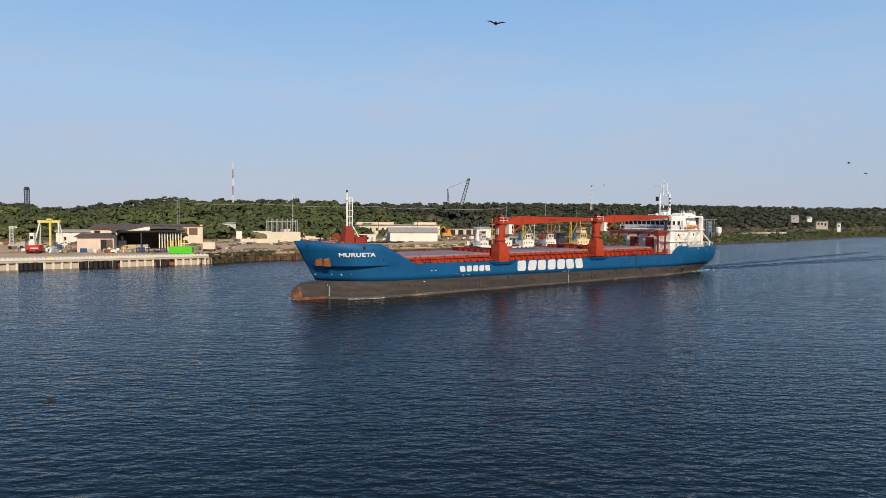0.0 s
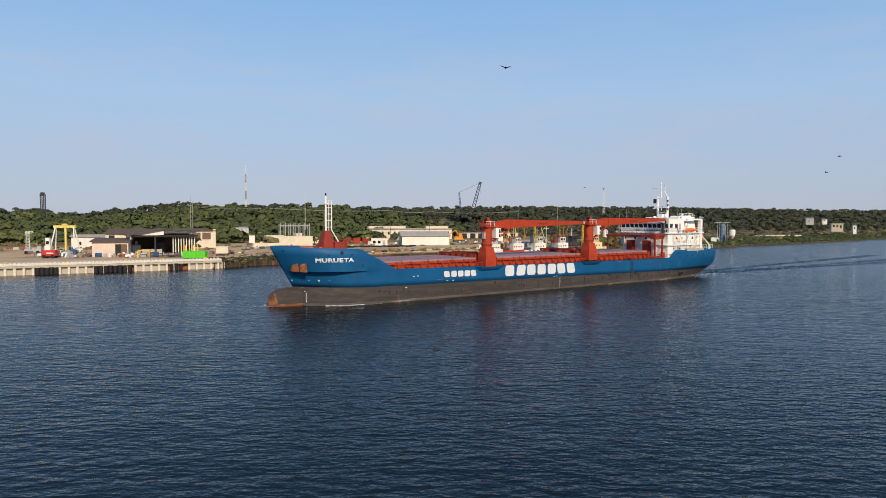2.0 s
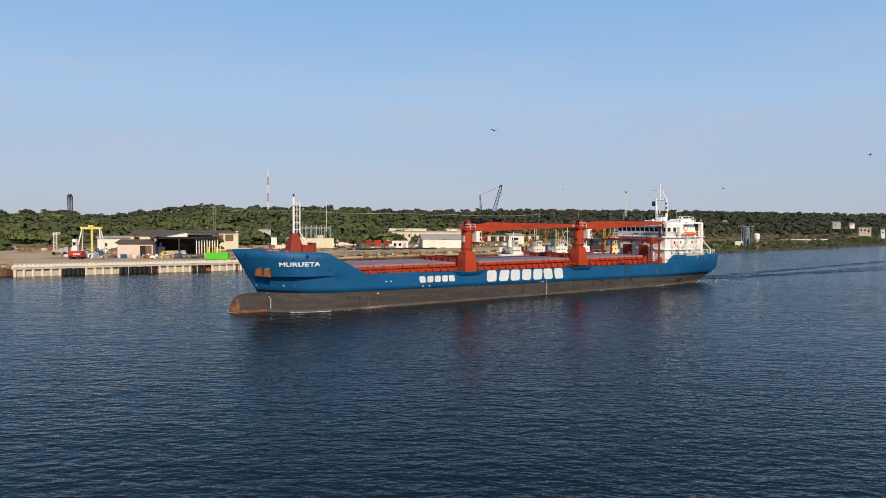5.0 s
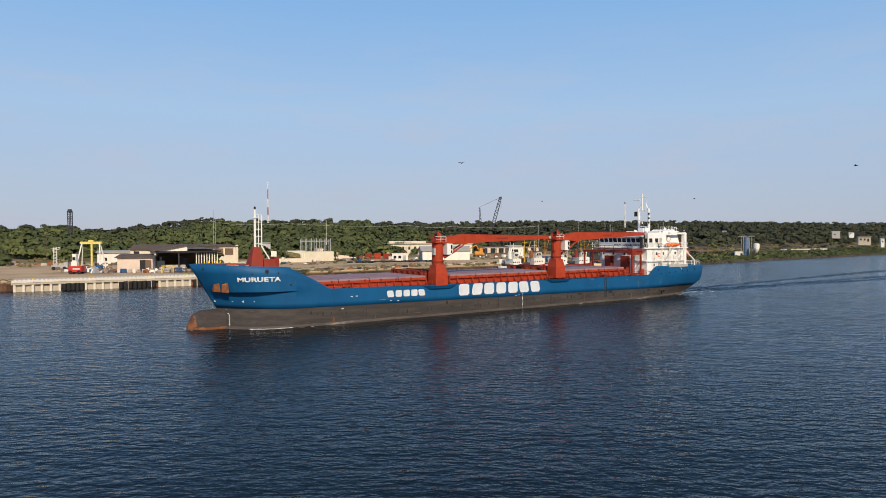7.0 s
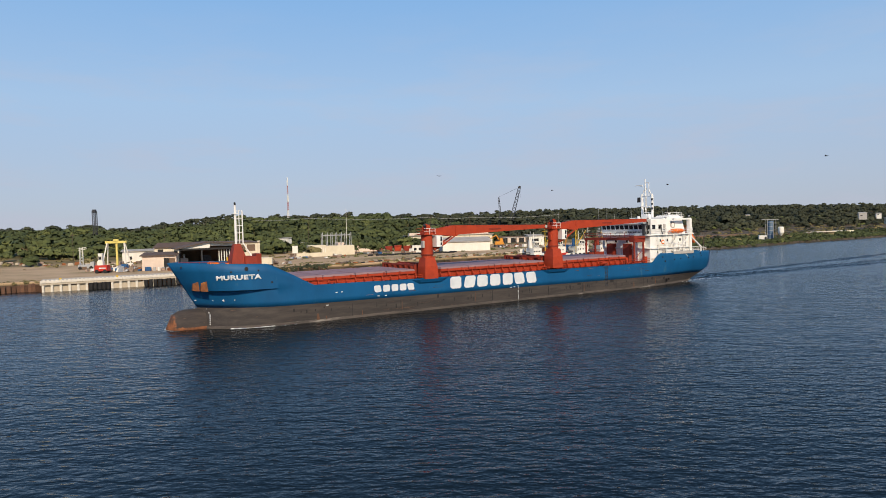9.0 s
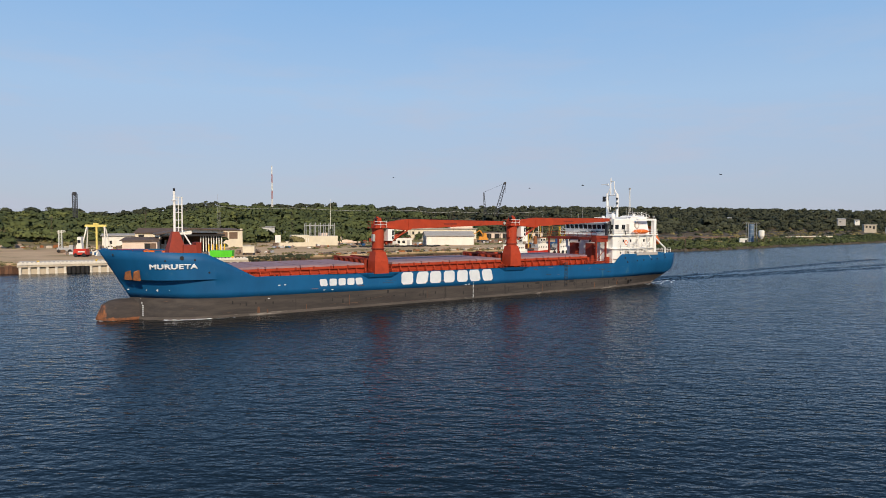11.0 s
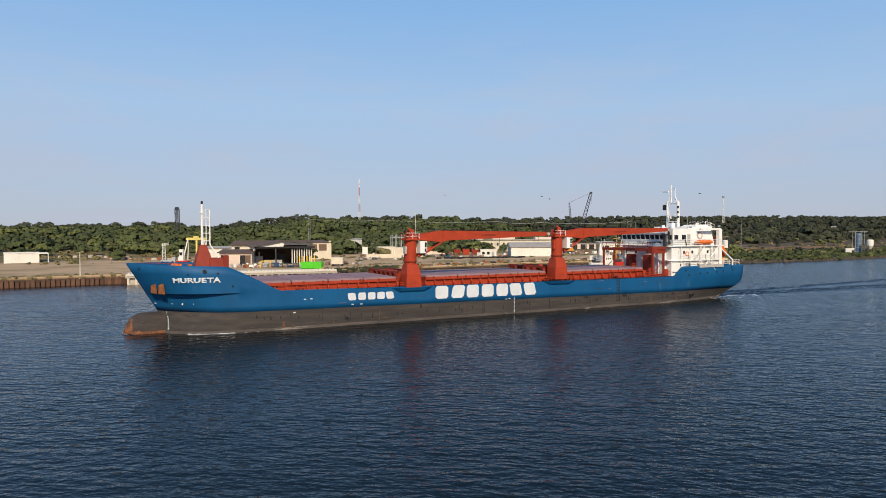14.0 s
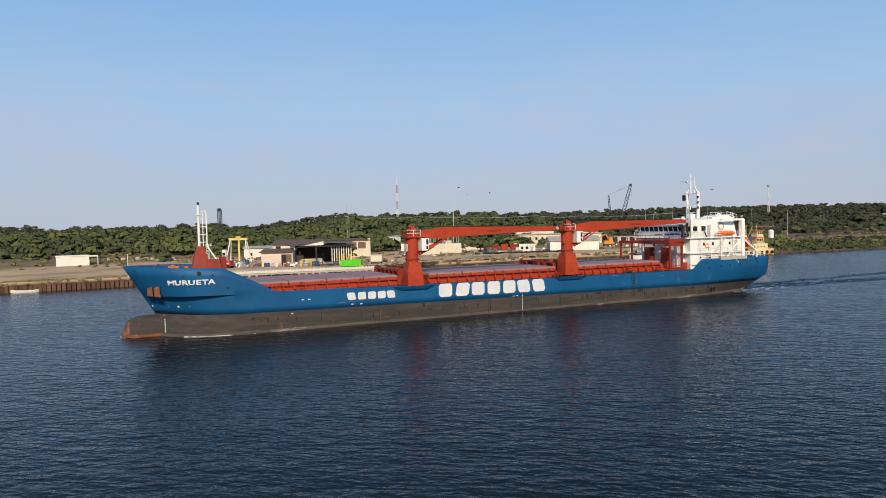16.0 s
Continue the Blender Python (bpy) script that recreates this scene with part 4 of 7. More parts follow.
part("wing_window", Shape().box(-84.72, -84.64, 5.3, 6.0, 10.7, 11.5), GLASS, port_block)
for x0 in (-85.1, -86.9):
    part("wing_window", Shape().box(x0 - 0.9, x0, 6.1, 6.24, 10.7, 11.5), GLASS, port_block)
part("wing_door", Shape().box(-88.9, -88.2, 6.12, 6.24, 9.75, 11.6), GREYDECK, port_block)
for i in range(7):
    part("bridge_sign_mark", Shape().box(-84.74, -84.56, 0.1 + i * 0.62, 0.56 + i * 0.62, 10.06, 10.38), STEEL, bridge)
part("bridge_sign_mark", Shape().box(-84.74, -84.58, -2.2, -0.5, 10.14, 10.26), STEEL, bridge)
for i in range(9):
    part("rail_post", Shape().rod((-83.3, -6.2 + i * 1.4, 9.66), (-83.3, -6.2 + i * 1.4, 10.0), 0.03, n=4), WHITE, ship)
part("search_light", Shape().turned(-84.0, 5.7, [(9.75, 0.2), (9.95, 0.55), (10.35, 0.55)], 12), DARK, ship)
part("search_light_arm", Shape().rod((-84.3, 5.7, 10.3), (-84.3, 5.7, 12.4), 0.16, n=6), DARK, ship)
part("crane_crutch", Shape().box(-83.5, -82.9, 5.4, 6.3, 11.4, 11.75).box(-83.35, -83.05, 5.6, 6.1, 9.6, 11.4), STEEL, ship, "dark crutch under the jib's tip")
upper = Shape().taper((-95.8, -89.5, -4.6, 5.4), (-95.4, -89.7, -3.9, 4.9), 9.66, 12.7)
part("funnel_casing", upper, WHITE, ship, "white funnel casing")
part("funnel_top", Shape().box(-95.9, -90.3, -3.8, 4.8, 12.7, 12.95).taper((-95.7, -92.2, 1.0, 4.4), (-95.4, -92.6, 1.3, 4.1), 12.95, 13.25), WHITE, ship)
part("funnel_badge", Shape().rod((-92.3, 4.9, 11.35), (-92.3, 5.24, 11.35), 0.68, n=18), GREYDECK, ship)
part("funnel_badge_ring", Shape().rod((-92.3, 5.0, 11.35), (-92.3, 5.27, 11.35), 0.42, n=18), WHITE, ship)
part("roof_vent", Shape().turned(-94.4, 2.6, [(13.2, 0.35), (13.45, 0.35), (13.5, 0.5), (13.65, 0.3)], 10), WHITE, ship)
part("roof_vent", Shape().turned(-90.2, -1.4, [(12.6, 0.3), (13.2, 0.3)], 10), WHITE, ship)
part("wing_ladder", Shape().rod((-87.9, 6.35, 9.7), (-87.1, 6.35, 11.4), 0.14, n=4), STEEL, ship)
# openings and fittings on the port side
for x, z, w, h, mat in ((-86.2, 8.5, 0.35, 0.5, GLASS), (-87.6, 8.5, 0.35, 0.5, GLASS), (-89.6, 8.5, 0.4, 0.5, GLASS), (-91.6, 8.5, 0.4, 0.5, GLASS), (-93.4, 8.5, 0.4, 0.5, GLASS), (-88.4, 5.9, 0.75, 1.9, GREYDECK), (-92.6, 6.0, 0.75, 1.9, GREYDECK), (-90.4, 5.6, 0.5, 0.5, RED), (-94.8, 8.1, 0.75, 1.9, GREYDECK)):
    part("side_window" if mat is GLASS else "side_door" if mat is GREYDECK else "hose_box", Shape().box(x - w / 2, x + w / 2, 5.95, 6.05, z - h / 2, z + h / 2), mat, ship)
part("life_ring", Shape().rod((-88.3, 6.0, 8.2), (-88.3, 6.08, 8.2), 0.42, n=14), ORANGE, ship)
part("life_ring", Shape().rod((-88.3, 6.0, 8.2), (-88.3, 6.1, 8.2), 0.25, n=14), WHITE, ship)
# free-hanging lifeboat in its white davits
boat = Shape().sheet([[(-92.5 + 2.2 * u, 6.0 + 0.6 * math.cos(a) * (1 - abs(u) ** 3) ** 0.5, 10.2 + 0.42 * math.sin(a) * (1 - abs(u) ** 3) ** 0.5) for a in [2 * math.pi * k / 12 for k in range(13)]] for u in (-1, -0.93, -0.75, -0.4, 0, 0.4, 0.75, 0.93, 1)])
part("lifeboat", boat, ORANGE, ship, "orange covered lifeboat", True)
davit = Shape().box(-96.7, -96.0, 5.6, 6.3, 6.2, 12.5).box(-96.6, -91.5, 5.7, 6.2, 12.3, 12.65).rod((-96.2, 6.0, 9.4), (-99.8, 6.0, 6.9), 0.16, n=8).rod((-99.8, 6.0, 6.9), (-99.8, 6.0, 5.2), 0.16, n=8)
for x in (-91.2, -94.0):
    part("deck_stanchion", Shape().rod((x, 6.25, 9.6), (x, 6.25, 5.2), 0.09, n=6), WHITE, ship)
part("davit_frame", davit, WHITE, ship, "white boat davit frame")
chute = Shape().extrude_y([(-97.0, 11.2), (-96.6, 10.4), (-99.2, 7.6), (-99.5, 8.4)], 2.0, 5.0)
part("rescue_boat", chute, ORANGE, ship, "orange free-fall boat on its ramp")
railing(ship, (-84.6, 6.4, 9.66), (-96.8, 6.4, 9.66), 1.0, WHITE, 3, 1.4, 0.035)
railing(ship, (-87.4, 6.2, 6.1), (-99.0, 6.0, 6.0), 0.9, WHITE, 3, 1.6, 0.035)
railing(ship, (-95.2, 3.8, 13.0), (-97.6, 3.8, 12.4), 0.9, WHITE, 2, 0.8, 0.035)
part("companionway", Shape().rod((-95.8, 6.4, 9.5), (-92.4, 6.4, 6.2), 0.1, n=4), WHITE, ship)
part("deck_ledge", Shape().box(-96.0, -84.6, 6.0, 6.45, 6.98, 7.1), WHITE, ship)
part("porch_roof", Shape().box(-84.6, -83.6, -4.9, 6.3, 7.05, 7.2), WHITE, ship)
for i in range(12):
    part("stiffener", Shape().box(-85.6 - i * 0.9, -85.54 - i * 0.9, 6.0, 6.03, 7.2, 9.4), WHITE, ship)

# rails, ladders and fittings of the after house
railing(ship, (-83.5, -6.3, 9.66), (-83.5, 6.3, 9.66), 1.0, WHITE, 3, 1.3, 0.03)
railing(ship, (-84.2, -6.0, 11.95), (-84.2, 4.9, 11.95), 0.7, WHITE, 2, 1.3, 0.028)
railing(ship, (-86.0, 6.4, 7.1), (-95.8, 6.4, 7.1), 0.95, WHITE, 3, 1.4, 0.03)
railing(ship, (-90.4, 4.7, 12.95), (-95.6, 4.7, 12.95), 0.8, WHITE, 2, 1.2, 0.03)
railing(ship, (-99.0, 5.9, 5.95), (-102.6, 5.2, 5.95), 0.9, WHITE, 3, 1.2, 0.03)


def stair(a, b, width, steps, mat):
    """An outside ladder: two strings and its treads."""
    s, a, b = Shape(), Vector(a), Vector(b)
    for dy in (-width / 2, width / 2):
        o = Vector((0, dy, 0))
        s.rod(a + o, b + o, 0.06, n=4)
        s.rod(a + o + Vector((0, 0, 0.9)), b + o + Vector((0, 0, 0.9)), 0.03, n=4)
    for i in range(1, steps):
        p = a.lerp(b, i / steps)
        s.box(p.x - 0.12, p.x + 0.12, p.y - width / 2, p.y + width / 2, p.z - 0.02, p.z + 0.02)
    return part("outside_ladder", s, mat, ship)


stair((-89.8, 6.25, 7.1), (-92.2, 6.25, 9.6), 0.6, 10, WHITE)
stair((-94.9, 6.25, 5.2), (-93.0, 6.25, 7.1), 0.6, 8, WHITE)
for x in (-86.6, -88.9, -91.4, -94.2):
    part("deck_post", Shape().rod((x, 6.38, 5.9), (x, 6.38, 9.55), 0.06, n=5), WHITE, ship)
for x in (-86.9, -88.9, -90.9, -94.6):
    part("porthole", Shape().rod((x, 5.95, 6.3), (x, 6.06, 6.3), 0.2, n=12), GLASS, ship)
for y, w in ((-4.6, 0.8), (-1.9, 0.8), (0.9, 0.8), (3.4, 0.8)):
    part("front_window", Shape().box(-83.92, -83.84, y, y + w * 0.6, 8.2, 8.8), GLASS, ship)
for y in (-4.4, -0.4, 3.9):
    part("front_pipe", Shape().rod((-83.75, y, 4.45), (-83.75, y, 9.45), 0.07, n=6), WHITE, ship)
part("radar_scanner", Shape().box(-90.75, -90.55, -1.0, 1.0, 15.0, 15.18).rod((-90.65, 0, 14.4), (-90.65, 0, 15.0), 0.12, n=8), WHITE, ship)
part("satellite_dome", Shape().turned(-87.6, 3.4, [(12.6, 0.3), (12.9, 0.42), (13.3, 0.42), (13.6, 0.25), (13.68, 0.05)], 14), WHITE, ship, "white satellite dome", True)
part("exhaust_pipe", Shape().rod((-94.0, 2.0, 13.2), (-94.4, 2.0, 14.1), 0.16, n=8), DARK, ship)
part("exhaust_pipe", Shape().rod((-93.4, 3.0, 13.2), (-93.8, 3.0, 13.9), 0.12, n=8), DARK, ship)
for x, y, z in ((-84.2, 6.0, 12.6), (-89.2, 6.0, 12.7), (-96.4, 5.9, 12.9), (-83.6, -5.9, 10.8)):
    part("deck_lamp", Shape().box(x - 0.15, x + 0.15, y - 0.15, y + 0.15, z, z + 0.25).rod((x, y, z - 0.6), (x, y, z), 0.03, n=4), GALV, ship)
part("rust_stain", Shape().box(-88.75, -88.6, 6.0, 6.012, 7.3, 8.0).box(-92.9, -92.8, 6.0, 6.012, 7.2, 8.1).box(-86.95, -86.85, 6.0, 6.012, 7.2, 7.7), OLDRUST, ship)
# fittings along the cargo deck
for a_, b_ in HATCH_RUNS:
    for i in range(int((a_ - b_) / 2.6)):
        x = a_ - 1.3 - i * 2.6
        part("cover_cleat", Shape().box(x - 0.12, x + 0.12, 5.58, 5.68, 5.55, 5.95), DARKRED, ship)
for x in (-36.9, -37.3, -59.3, -61.6):
    part("vent_head", Shape().turned(x, 3.2, [(4.42, 0.2), (6.7, 0.2), (6.75, 0.36), (7.0, 0.3)], 10), RED, ship)
for x in (-19.5, -34.6, -36.4, -58.0, -62.3, -77.5):
    part("mooring_bitts", Shape().turned(x, 6.05, [(4.45, 0.16), (5.0, 0.16), (5.05, 0.22), (5.12, 0.2)], 10).turned(x - 0.6, 6.05, [(4.45, 0.16), (5.0, 0.16), (5.05, 0.22), (5.12, 0.2)], 10), DARKRED, ship)
# scratches where tugs and quays have worn the blue
rscr = random.Random(9)
for i in range(34):
    x, z = rscr.uniform(-84, -17), rscr.uniform(2.9, 4.3)
    w = rscr.uniform(0.2, 1.4)
    part("paint_scratch", Shape().box(x - w, x + w * 0.7, 6.4, BEAM * stern_taper(x, z) + 0.006, z, z + rscr.uniform(0.025, 0.07)), (HATCH, STEEL, OLDRUST)[i % 3] if w < 0.8 else STEEL, ship)

# goal-post main mast
main = Shape()
for y in (-1.25, 1.25):
    main.rod((-91.1, y, 12.3), (-91.1, y, 17.6), 0.2, n=8).rod((-91.5, y, 12.6), (-91.5, y, 17.4), 0.06, n=5)
    for i in range(9):
        main.rod((-91.1, y, 12.8 + i * 0.5), (-91.5, y, 12.8 + i * 0.5), 0.04, n=4)
    main.rod((-91.1, y, 17.2), (-91.1, 0.4 * y, 18.6), 0.10, n=6)
main.box(-91.5, -90.2, -0.6, 0.6, 12.6, 13.6).rod((-91.1, -1.25, 17.2), (-91.1, 1.25, 17.2), 0.12, n=6).rod((-91.1, -1.25, 13.9), (-91.1, 1.25, 13.9), 0.06, n=5)
main.rod((-91.1, -0.35, 17.2), (-91.1, -0.35, 20.6), 0.11, n=6).rod((-91.1, 0.55, 17.2), (-91.1, 0.55, 20.0), 0.08, n=6).rod((-91.1, -0.35, 19.9), (-91.1, 0.55, 19.9), 0.06, n=5)
main.rod((-91.1, -0.3, 18.9), (-91.1, -1.9, 19.4), 0.05, n=5).box(-91.2, -91.0, -2.7, -1.0, 19.3, 19.5)
mm = part("main_mast", main, WHITE, ship, "white goal-post radar mast")
part("signal_flag", Shape().box(-91.0, -90.96, -2.3, -1.5, 16.0, 17.0), DARK, mm)
for z in (16.3, 15.4, 14.5):
    part("mast_lamp", Shape().box(-90.95, -90.75, 1.35, 1.65, z, z + 0.4), STEEL, mm)
for x, y, h in ((-84.5, -4.5, 2.6), (-84.8, -2.8, 1.6), (-85.2, 4.8, 2.2), (-89.5, 5.0, 2.4), (-93.0, 3.5, 2.6), (-95.0, -3.0, 2.2)):
    part("whip_aerial", Shape().rod((x, y, 11.9), (x, y, 12.2 + h), 0.035, 0.02, n=4), GALV, ship)

# red hatch-cover gantry before the house
gantry = Shape()
for y in (-6.1, 6.1):
    for x in (-80.2, -82.7):
        gantry.box(x - 0.14, x + 0.14, y - 0.14, y + 0.14, 4.9, 9.1)
    gantry.box(-83.0, -79.9, y - 0.2, y + 0.2, 4.62, 4.95).rod((-80.2, y, 5.0), (-82.7, y, 7.2), 0.06, n=4)
for x in (-80.2, -82.7):
    gantry.box(x - 0.18, x + 0.18, -6.4, 6.4, 8.75, 9.2)
for i in range(14):
    gantry.rod((-80.2, -6.1 + i * 0.94, 9.1), (-82.7, -5.6 + i * 0.94, 9.1), 0.06, n=4)
gantry.box(-83.0, -79.9, 5.2, 6.3, 8.4, 9.5)
gg = part("hatch_gantry", gantry, DARKRED, ship, "dark red travelling hatch-cover gantry")
railing(gg, (-80.0, -6.3, 9.2), (-80.0, 6.3, 9.2), 0.9, DARKRED, 2, 1.1, 0.04, "guard_rail")
for y in (-2.4, 1.7):
    part("vent_trunk", Shape().box(-83.9, -82.9, y - 0.75, y + 0.75, 4.42, 8.0), DARKRED, ship)
for fit in (Shape().box(-79.5, -78.9, 4.2, 5.2, 4.42, 5.6), Shape().rod((-84.0, 5.4, 4.42), (-84.0, 5.4, 5.6), 0.4, n=10), Shape().rod((-72.4, 6.0, 5.0), (-71.6, 6.0, 5.0), 0.4, n=8)):
    part("deck_fitting", fit, RED, ship)

# bow wave and wake, carried along with the ship
foam = Shape()
rf = random.Random(5)
for i in range(60):
    a = rf.uniform(-1.2, 1.9)
    foam.add([(0.25 - 1.0 * (1 - math.cos(a)) + dx, 2.1 * math.sin(a) + dy, 0.015) for dx, dy in ((0.3 + rf.uniform(0, .3), 0.1), (-0.2, 0.16 + rf.uniform(0, .2)), (-0.4, -0.1), (0.1, -0.12))], [(0, 1, 2, 3)])
for i in range(120):
    x = rf.uniform(-14, -6.3)
    y = hull_y(x, 0.2) + rf.uniform(-0.05, 0.4)
    foam.add([(x + dx, y + dy, 0.02) for dx, dy in ((0.4, 0.02), (0.1, rf.uniform(.05, .2)), (-0.5, 0.05), (-0.1, -0.12))], [(0, 1, 2, 3)])
for i in range(12):
    x = -6.4 - i * 0.42 - rf.uniform(0, 0.2)
    y = max(hull_y(x, 0.3), 2.1) + 0.03
    foam.box(x - 0.26, x + 0.2, y - 0.2, y + 0.10 + 0.06 * rf.random(), -0.05, 0.03 + 0.06 * rf.random())
tagged(part("bow_foam", foam, FOAM, ship, "thin white foam at the bow"), kind="stuff")

for side, x0, ang, n_ in ((1, -95.5, 5.0, 60), (-1, -97.0, -4.0, 60), (1, -99.0, 1.5, 50)):
    wake = Shape()
    rows = []
    for i in range(n_):
        d = i * 2.2
        x, y = x0 - d, side * 1.2 + math.tan(radians(ang)) * d + 0.5 * math.sin(i * 0.9) * min(1, i / 6)
        w, h = 0.45 + 0.010 * d, 0.30 * (1 - 0.8 * i / n_) * (0.7 + 0.5 * rf.random())
        rows.append([(x, y - w * 1.6, -0.02), (x, y - w * 0.6, h * 0.75), (x, y, h), (x, y + w * 0.6, h * 0.7), (x, y + w * 1.6, -0.02)])
    wake.sheet(rows)
    tagged(part("wake_ridge", wake, CHURNED, ship, "low ridge of disturbed water", True), kind="stuff")
wash = Shape()
for i in range(70):
    d = rf.uniform(0, 1) ** 2 * 14
    x, y = -94.6 - d, rf.gauss(3.5, 1.2)
    wash.add([(x + dx, y + dy, 0.03) for dx, dy in ((0.5, 0.05), (0.1, rf.uniform(.05, .2)), (-0.6, 0.05), (-0.1, -0.12))], [(0, 1, 2, 3)])
tagged(part("stern_wash", wash, FOAM, ship, "flecks of foam under the counter"), kind="stuff")


def thrown(t):
    """How far the ship has come after t seconds."""
    return SHIP_SPEED * t - 0.003528 * t * (t - 16)


def ship_pose(t):
    a = radians(SHIP_TURN)
    return pose(-21.78 + math.cos(a) * thrown(t), 101.82 + math.sin(a) * thrown(t), 0, 0, 0, SHIP_TURN - 1.536)


# ---- quay and banks ----
def at_ground(x, y, rot=0.0, z=None):
    return pose(x, y, ground_z(x, y) if z is None else z, 0, 0, rot)


QUAY = pose(-99.8, 144.4, 0, 0, 0, 32.2)
QLEN = 49.6
FENDERS = ((9.6, 14.0), (21.0, 29.0), (37.2, 40.4))
quay = thing("quay", QUAY, "concrete quay on pale piles with dark rubber fenders", "quay", kind="structure")
part("deck_slab", Shape().box(0, QLEN, 0.0, 12.0, 1.55, 2.28), CONCRETE, quay)
part("back_wall", Shape().box(0.3, QLEN - 0.3, 1.1, 1.5, -2.5, 1.6), RUST, quay, "rust-stained wall behind the piles")
edge_mesh = Shape().box(0, 4.06, -0.12, 1.5, 2.0, 2.44).mesh("edge_beam", QUAYTOP)
for i in range(12):
    ob = new("edge_beam", edge_mesh)
    ob.parent, ob.location = quay, (0.1 + i * 4.12, 0, (i * 37 % 5) * 0.012)
pile_mesh = Shape().box(-0.24, 0.24, 0.1, 0.62, -2.5, 1.9).mesh("pile", QUAYTOP)
panel_mesh = Shape().box(-0.8, 0.8, 0.6, 0.8, -2.5, 1.6).mesh("wall_panel", CONCRETE)
for i in range(29):
    x = 0.6 + i * 1.72
    ob = new("pile", pile_mesh)
    ob.parent, ob.location = quay, (x, 0, 0)
    if not any(a_ - 1.2 < x < b_ for a_, b_ in FENDERS):
        ob = new("wall_panel", panel_mesh)
        ob.parent, ob.location = quay, (x + 0.84, 0, -0.1 * (i % 4))
for a, b in FENDERS:
    n = round((b - a) / 0.95)
    for i in range(n):
        x = a + (b - a) * (i + 0.5) / n
        part("fender", Shape().rod((x, -0.25, 0.05), (x, -0.25, 1.5 + 0.12 * (i % 2)), 0.44, n=10), BLACK, quay)
kerb_mesh = Shape().taper((0, 0.5, -0.1, 0.35), (0.04, 0.46, -0.06, 0.31), 2.43, 2.68).mesh("kerb_block", QUAYTOP)
for i in range(58):
    ob = new("kerb_block", kerb_mesh)
    ob.parent, ob.location = quay, (0.5 + i * 0.84, 0, 0)
bollard = Shape().turned(0, 0, [(0, 0.25), (0.35, 0.18), (0.45, 0.32), (0.6, 0.3)], 12)
for x in (4.0, 15.5, 28.0, 36.0, 46.0):
    part("bollard", bollard, YELLOW, quay).location = (x, 1.2, 2.28)

# the bank's old sheet piles, rusty and uneven
rb = random.Random(11)
stub_meshes = [Shape().extrude_y([(-0.42, -2.5), (0.42, -2.5), (0.38, 1.7), (-0.1, 1.95), (-0.4, 1.8)], -0.22, 0.22).mesh("sheet_pile", PILE),
               Shape().box(-0.4, 0.38, -0.15, 0.3, -2.5, 1.55).mesh("sheet_pile", PILE),
               Shape().extrude_y([(-0.42, -2.5), (0.42, -2.5), (0.4, 1.9), (0.0, 1.6), (-0.42, 1.75)], -0.18, 0.2).mesh("sheet_pile", PILE)]
for name, a, b, lower in (("sheet_pile_wall", (-150.0, 110.5), (-98.5, 148.5), 0.0), ("broken_sheet_pile_wall", (-52.0, 183.0), (24.0, 241.0), 0.3)):
    wall = thing(name, pose(0, 0, 0), "rusty brown sheet piling along the river bank", "river wall", kind="structure")
    steps = round(math.hypot(b[0] - a[0], b[1] - a[1]) / 0.92)
    for i in range(steps):
        u = i / steps
        x = a[0] + (b[0] - a[0]) * u
        if lower and rb.random() < 0.12:
            continue
        ob = new("sheet_pile", rb.choice(stub_meshes))
        ob.parent = wall
        ob.matrix_local = pose(x, along(x) - 0.5, -lower - rb.uniform(0, 0.25 + lower), 0, rb.uniform(-2, 2), 38 + rb.uniform(-8, 8))


def lattice(s, a, b, w0, w1, n, r=0.10):
    """Four chords with zigzag bracing between two points."""
    a, b = Vector(a), Vector(b)
    q = (b - a).to_track_quat("Z", "Y")

    def corner(u, k):
        w = (w0 + (w1 - w0) * u) / 2
        return a.lerp(b, u) + q @ Vector((w * (1, 1, -1, -1)[k], w * (1, -1, -1, 1)[k], 0))
    for k in range(4):
        s.rod(corner(0, k), corner(1, k), r, n=4)
        for i in range(n):
            s.rod(corner(i / n, k), corner((i + 1) / n, (k + 1) % 4), r * 0.7, n=3)
    return s


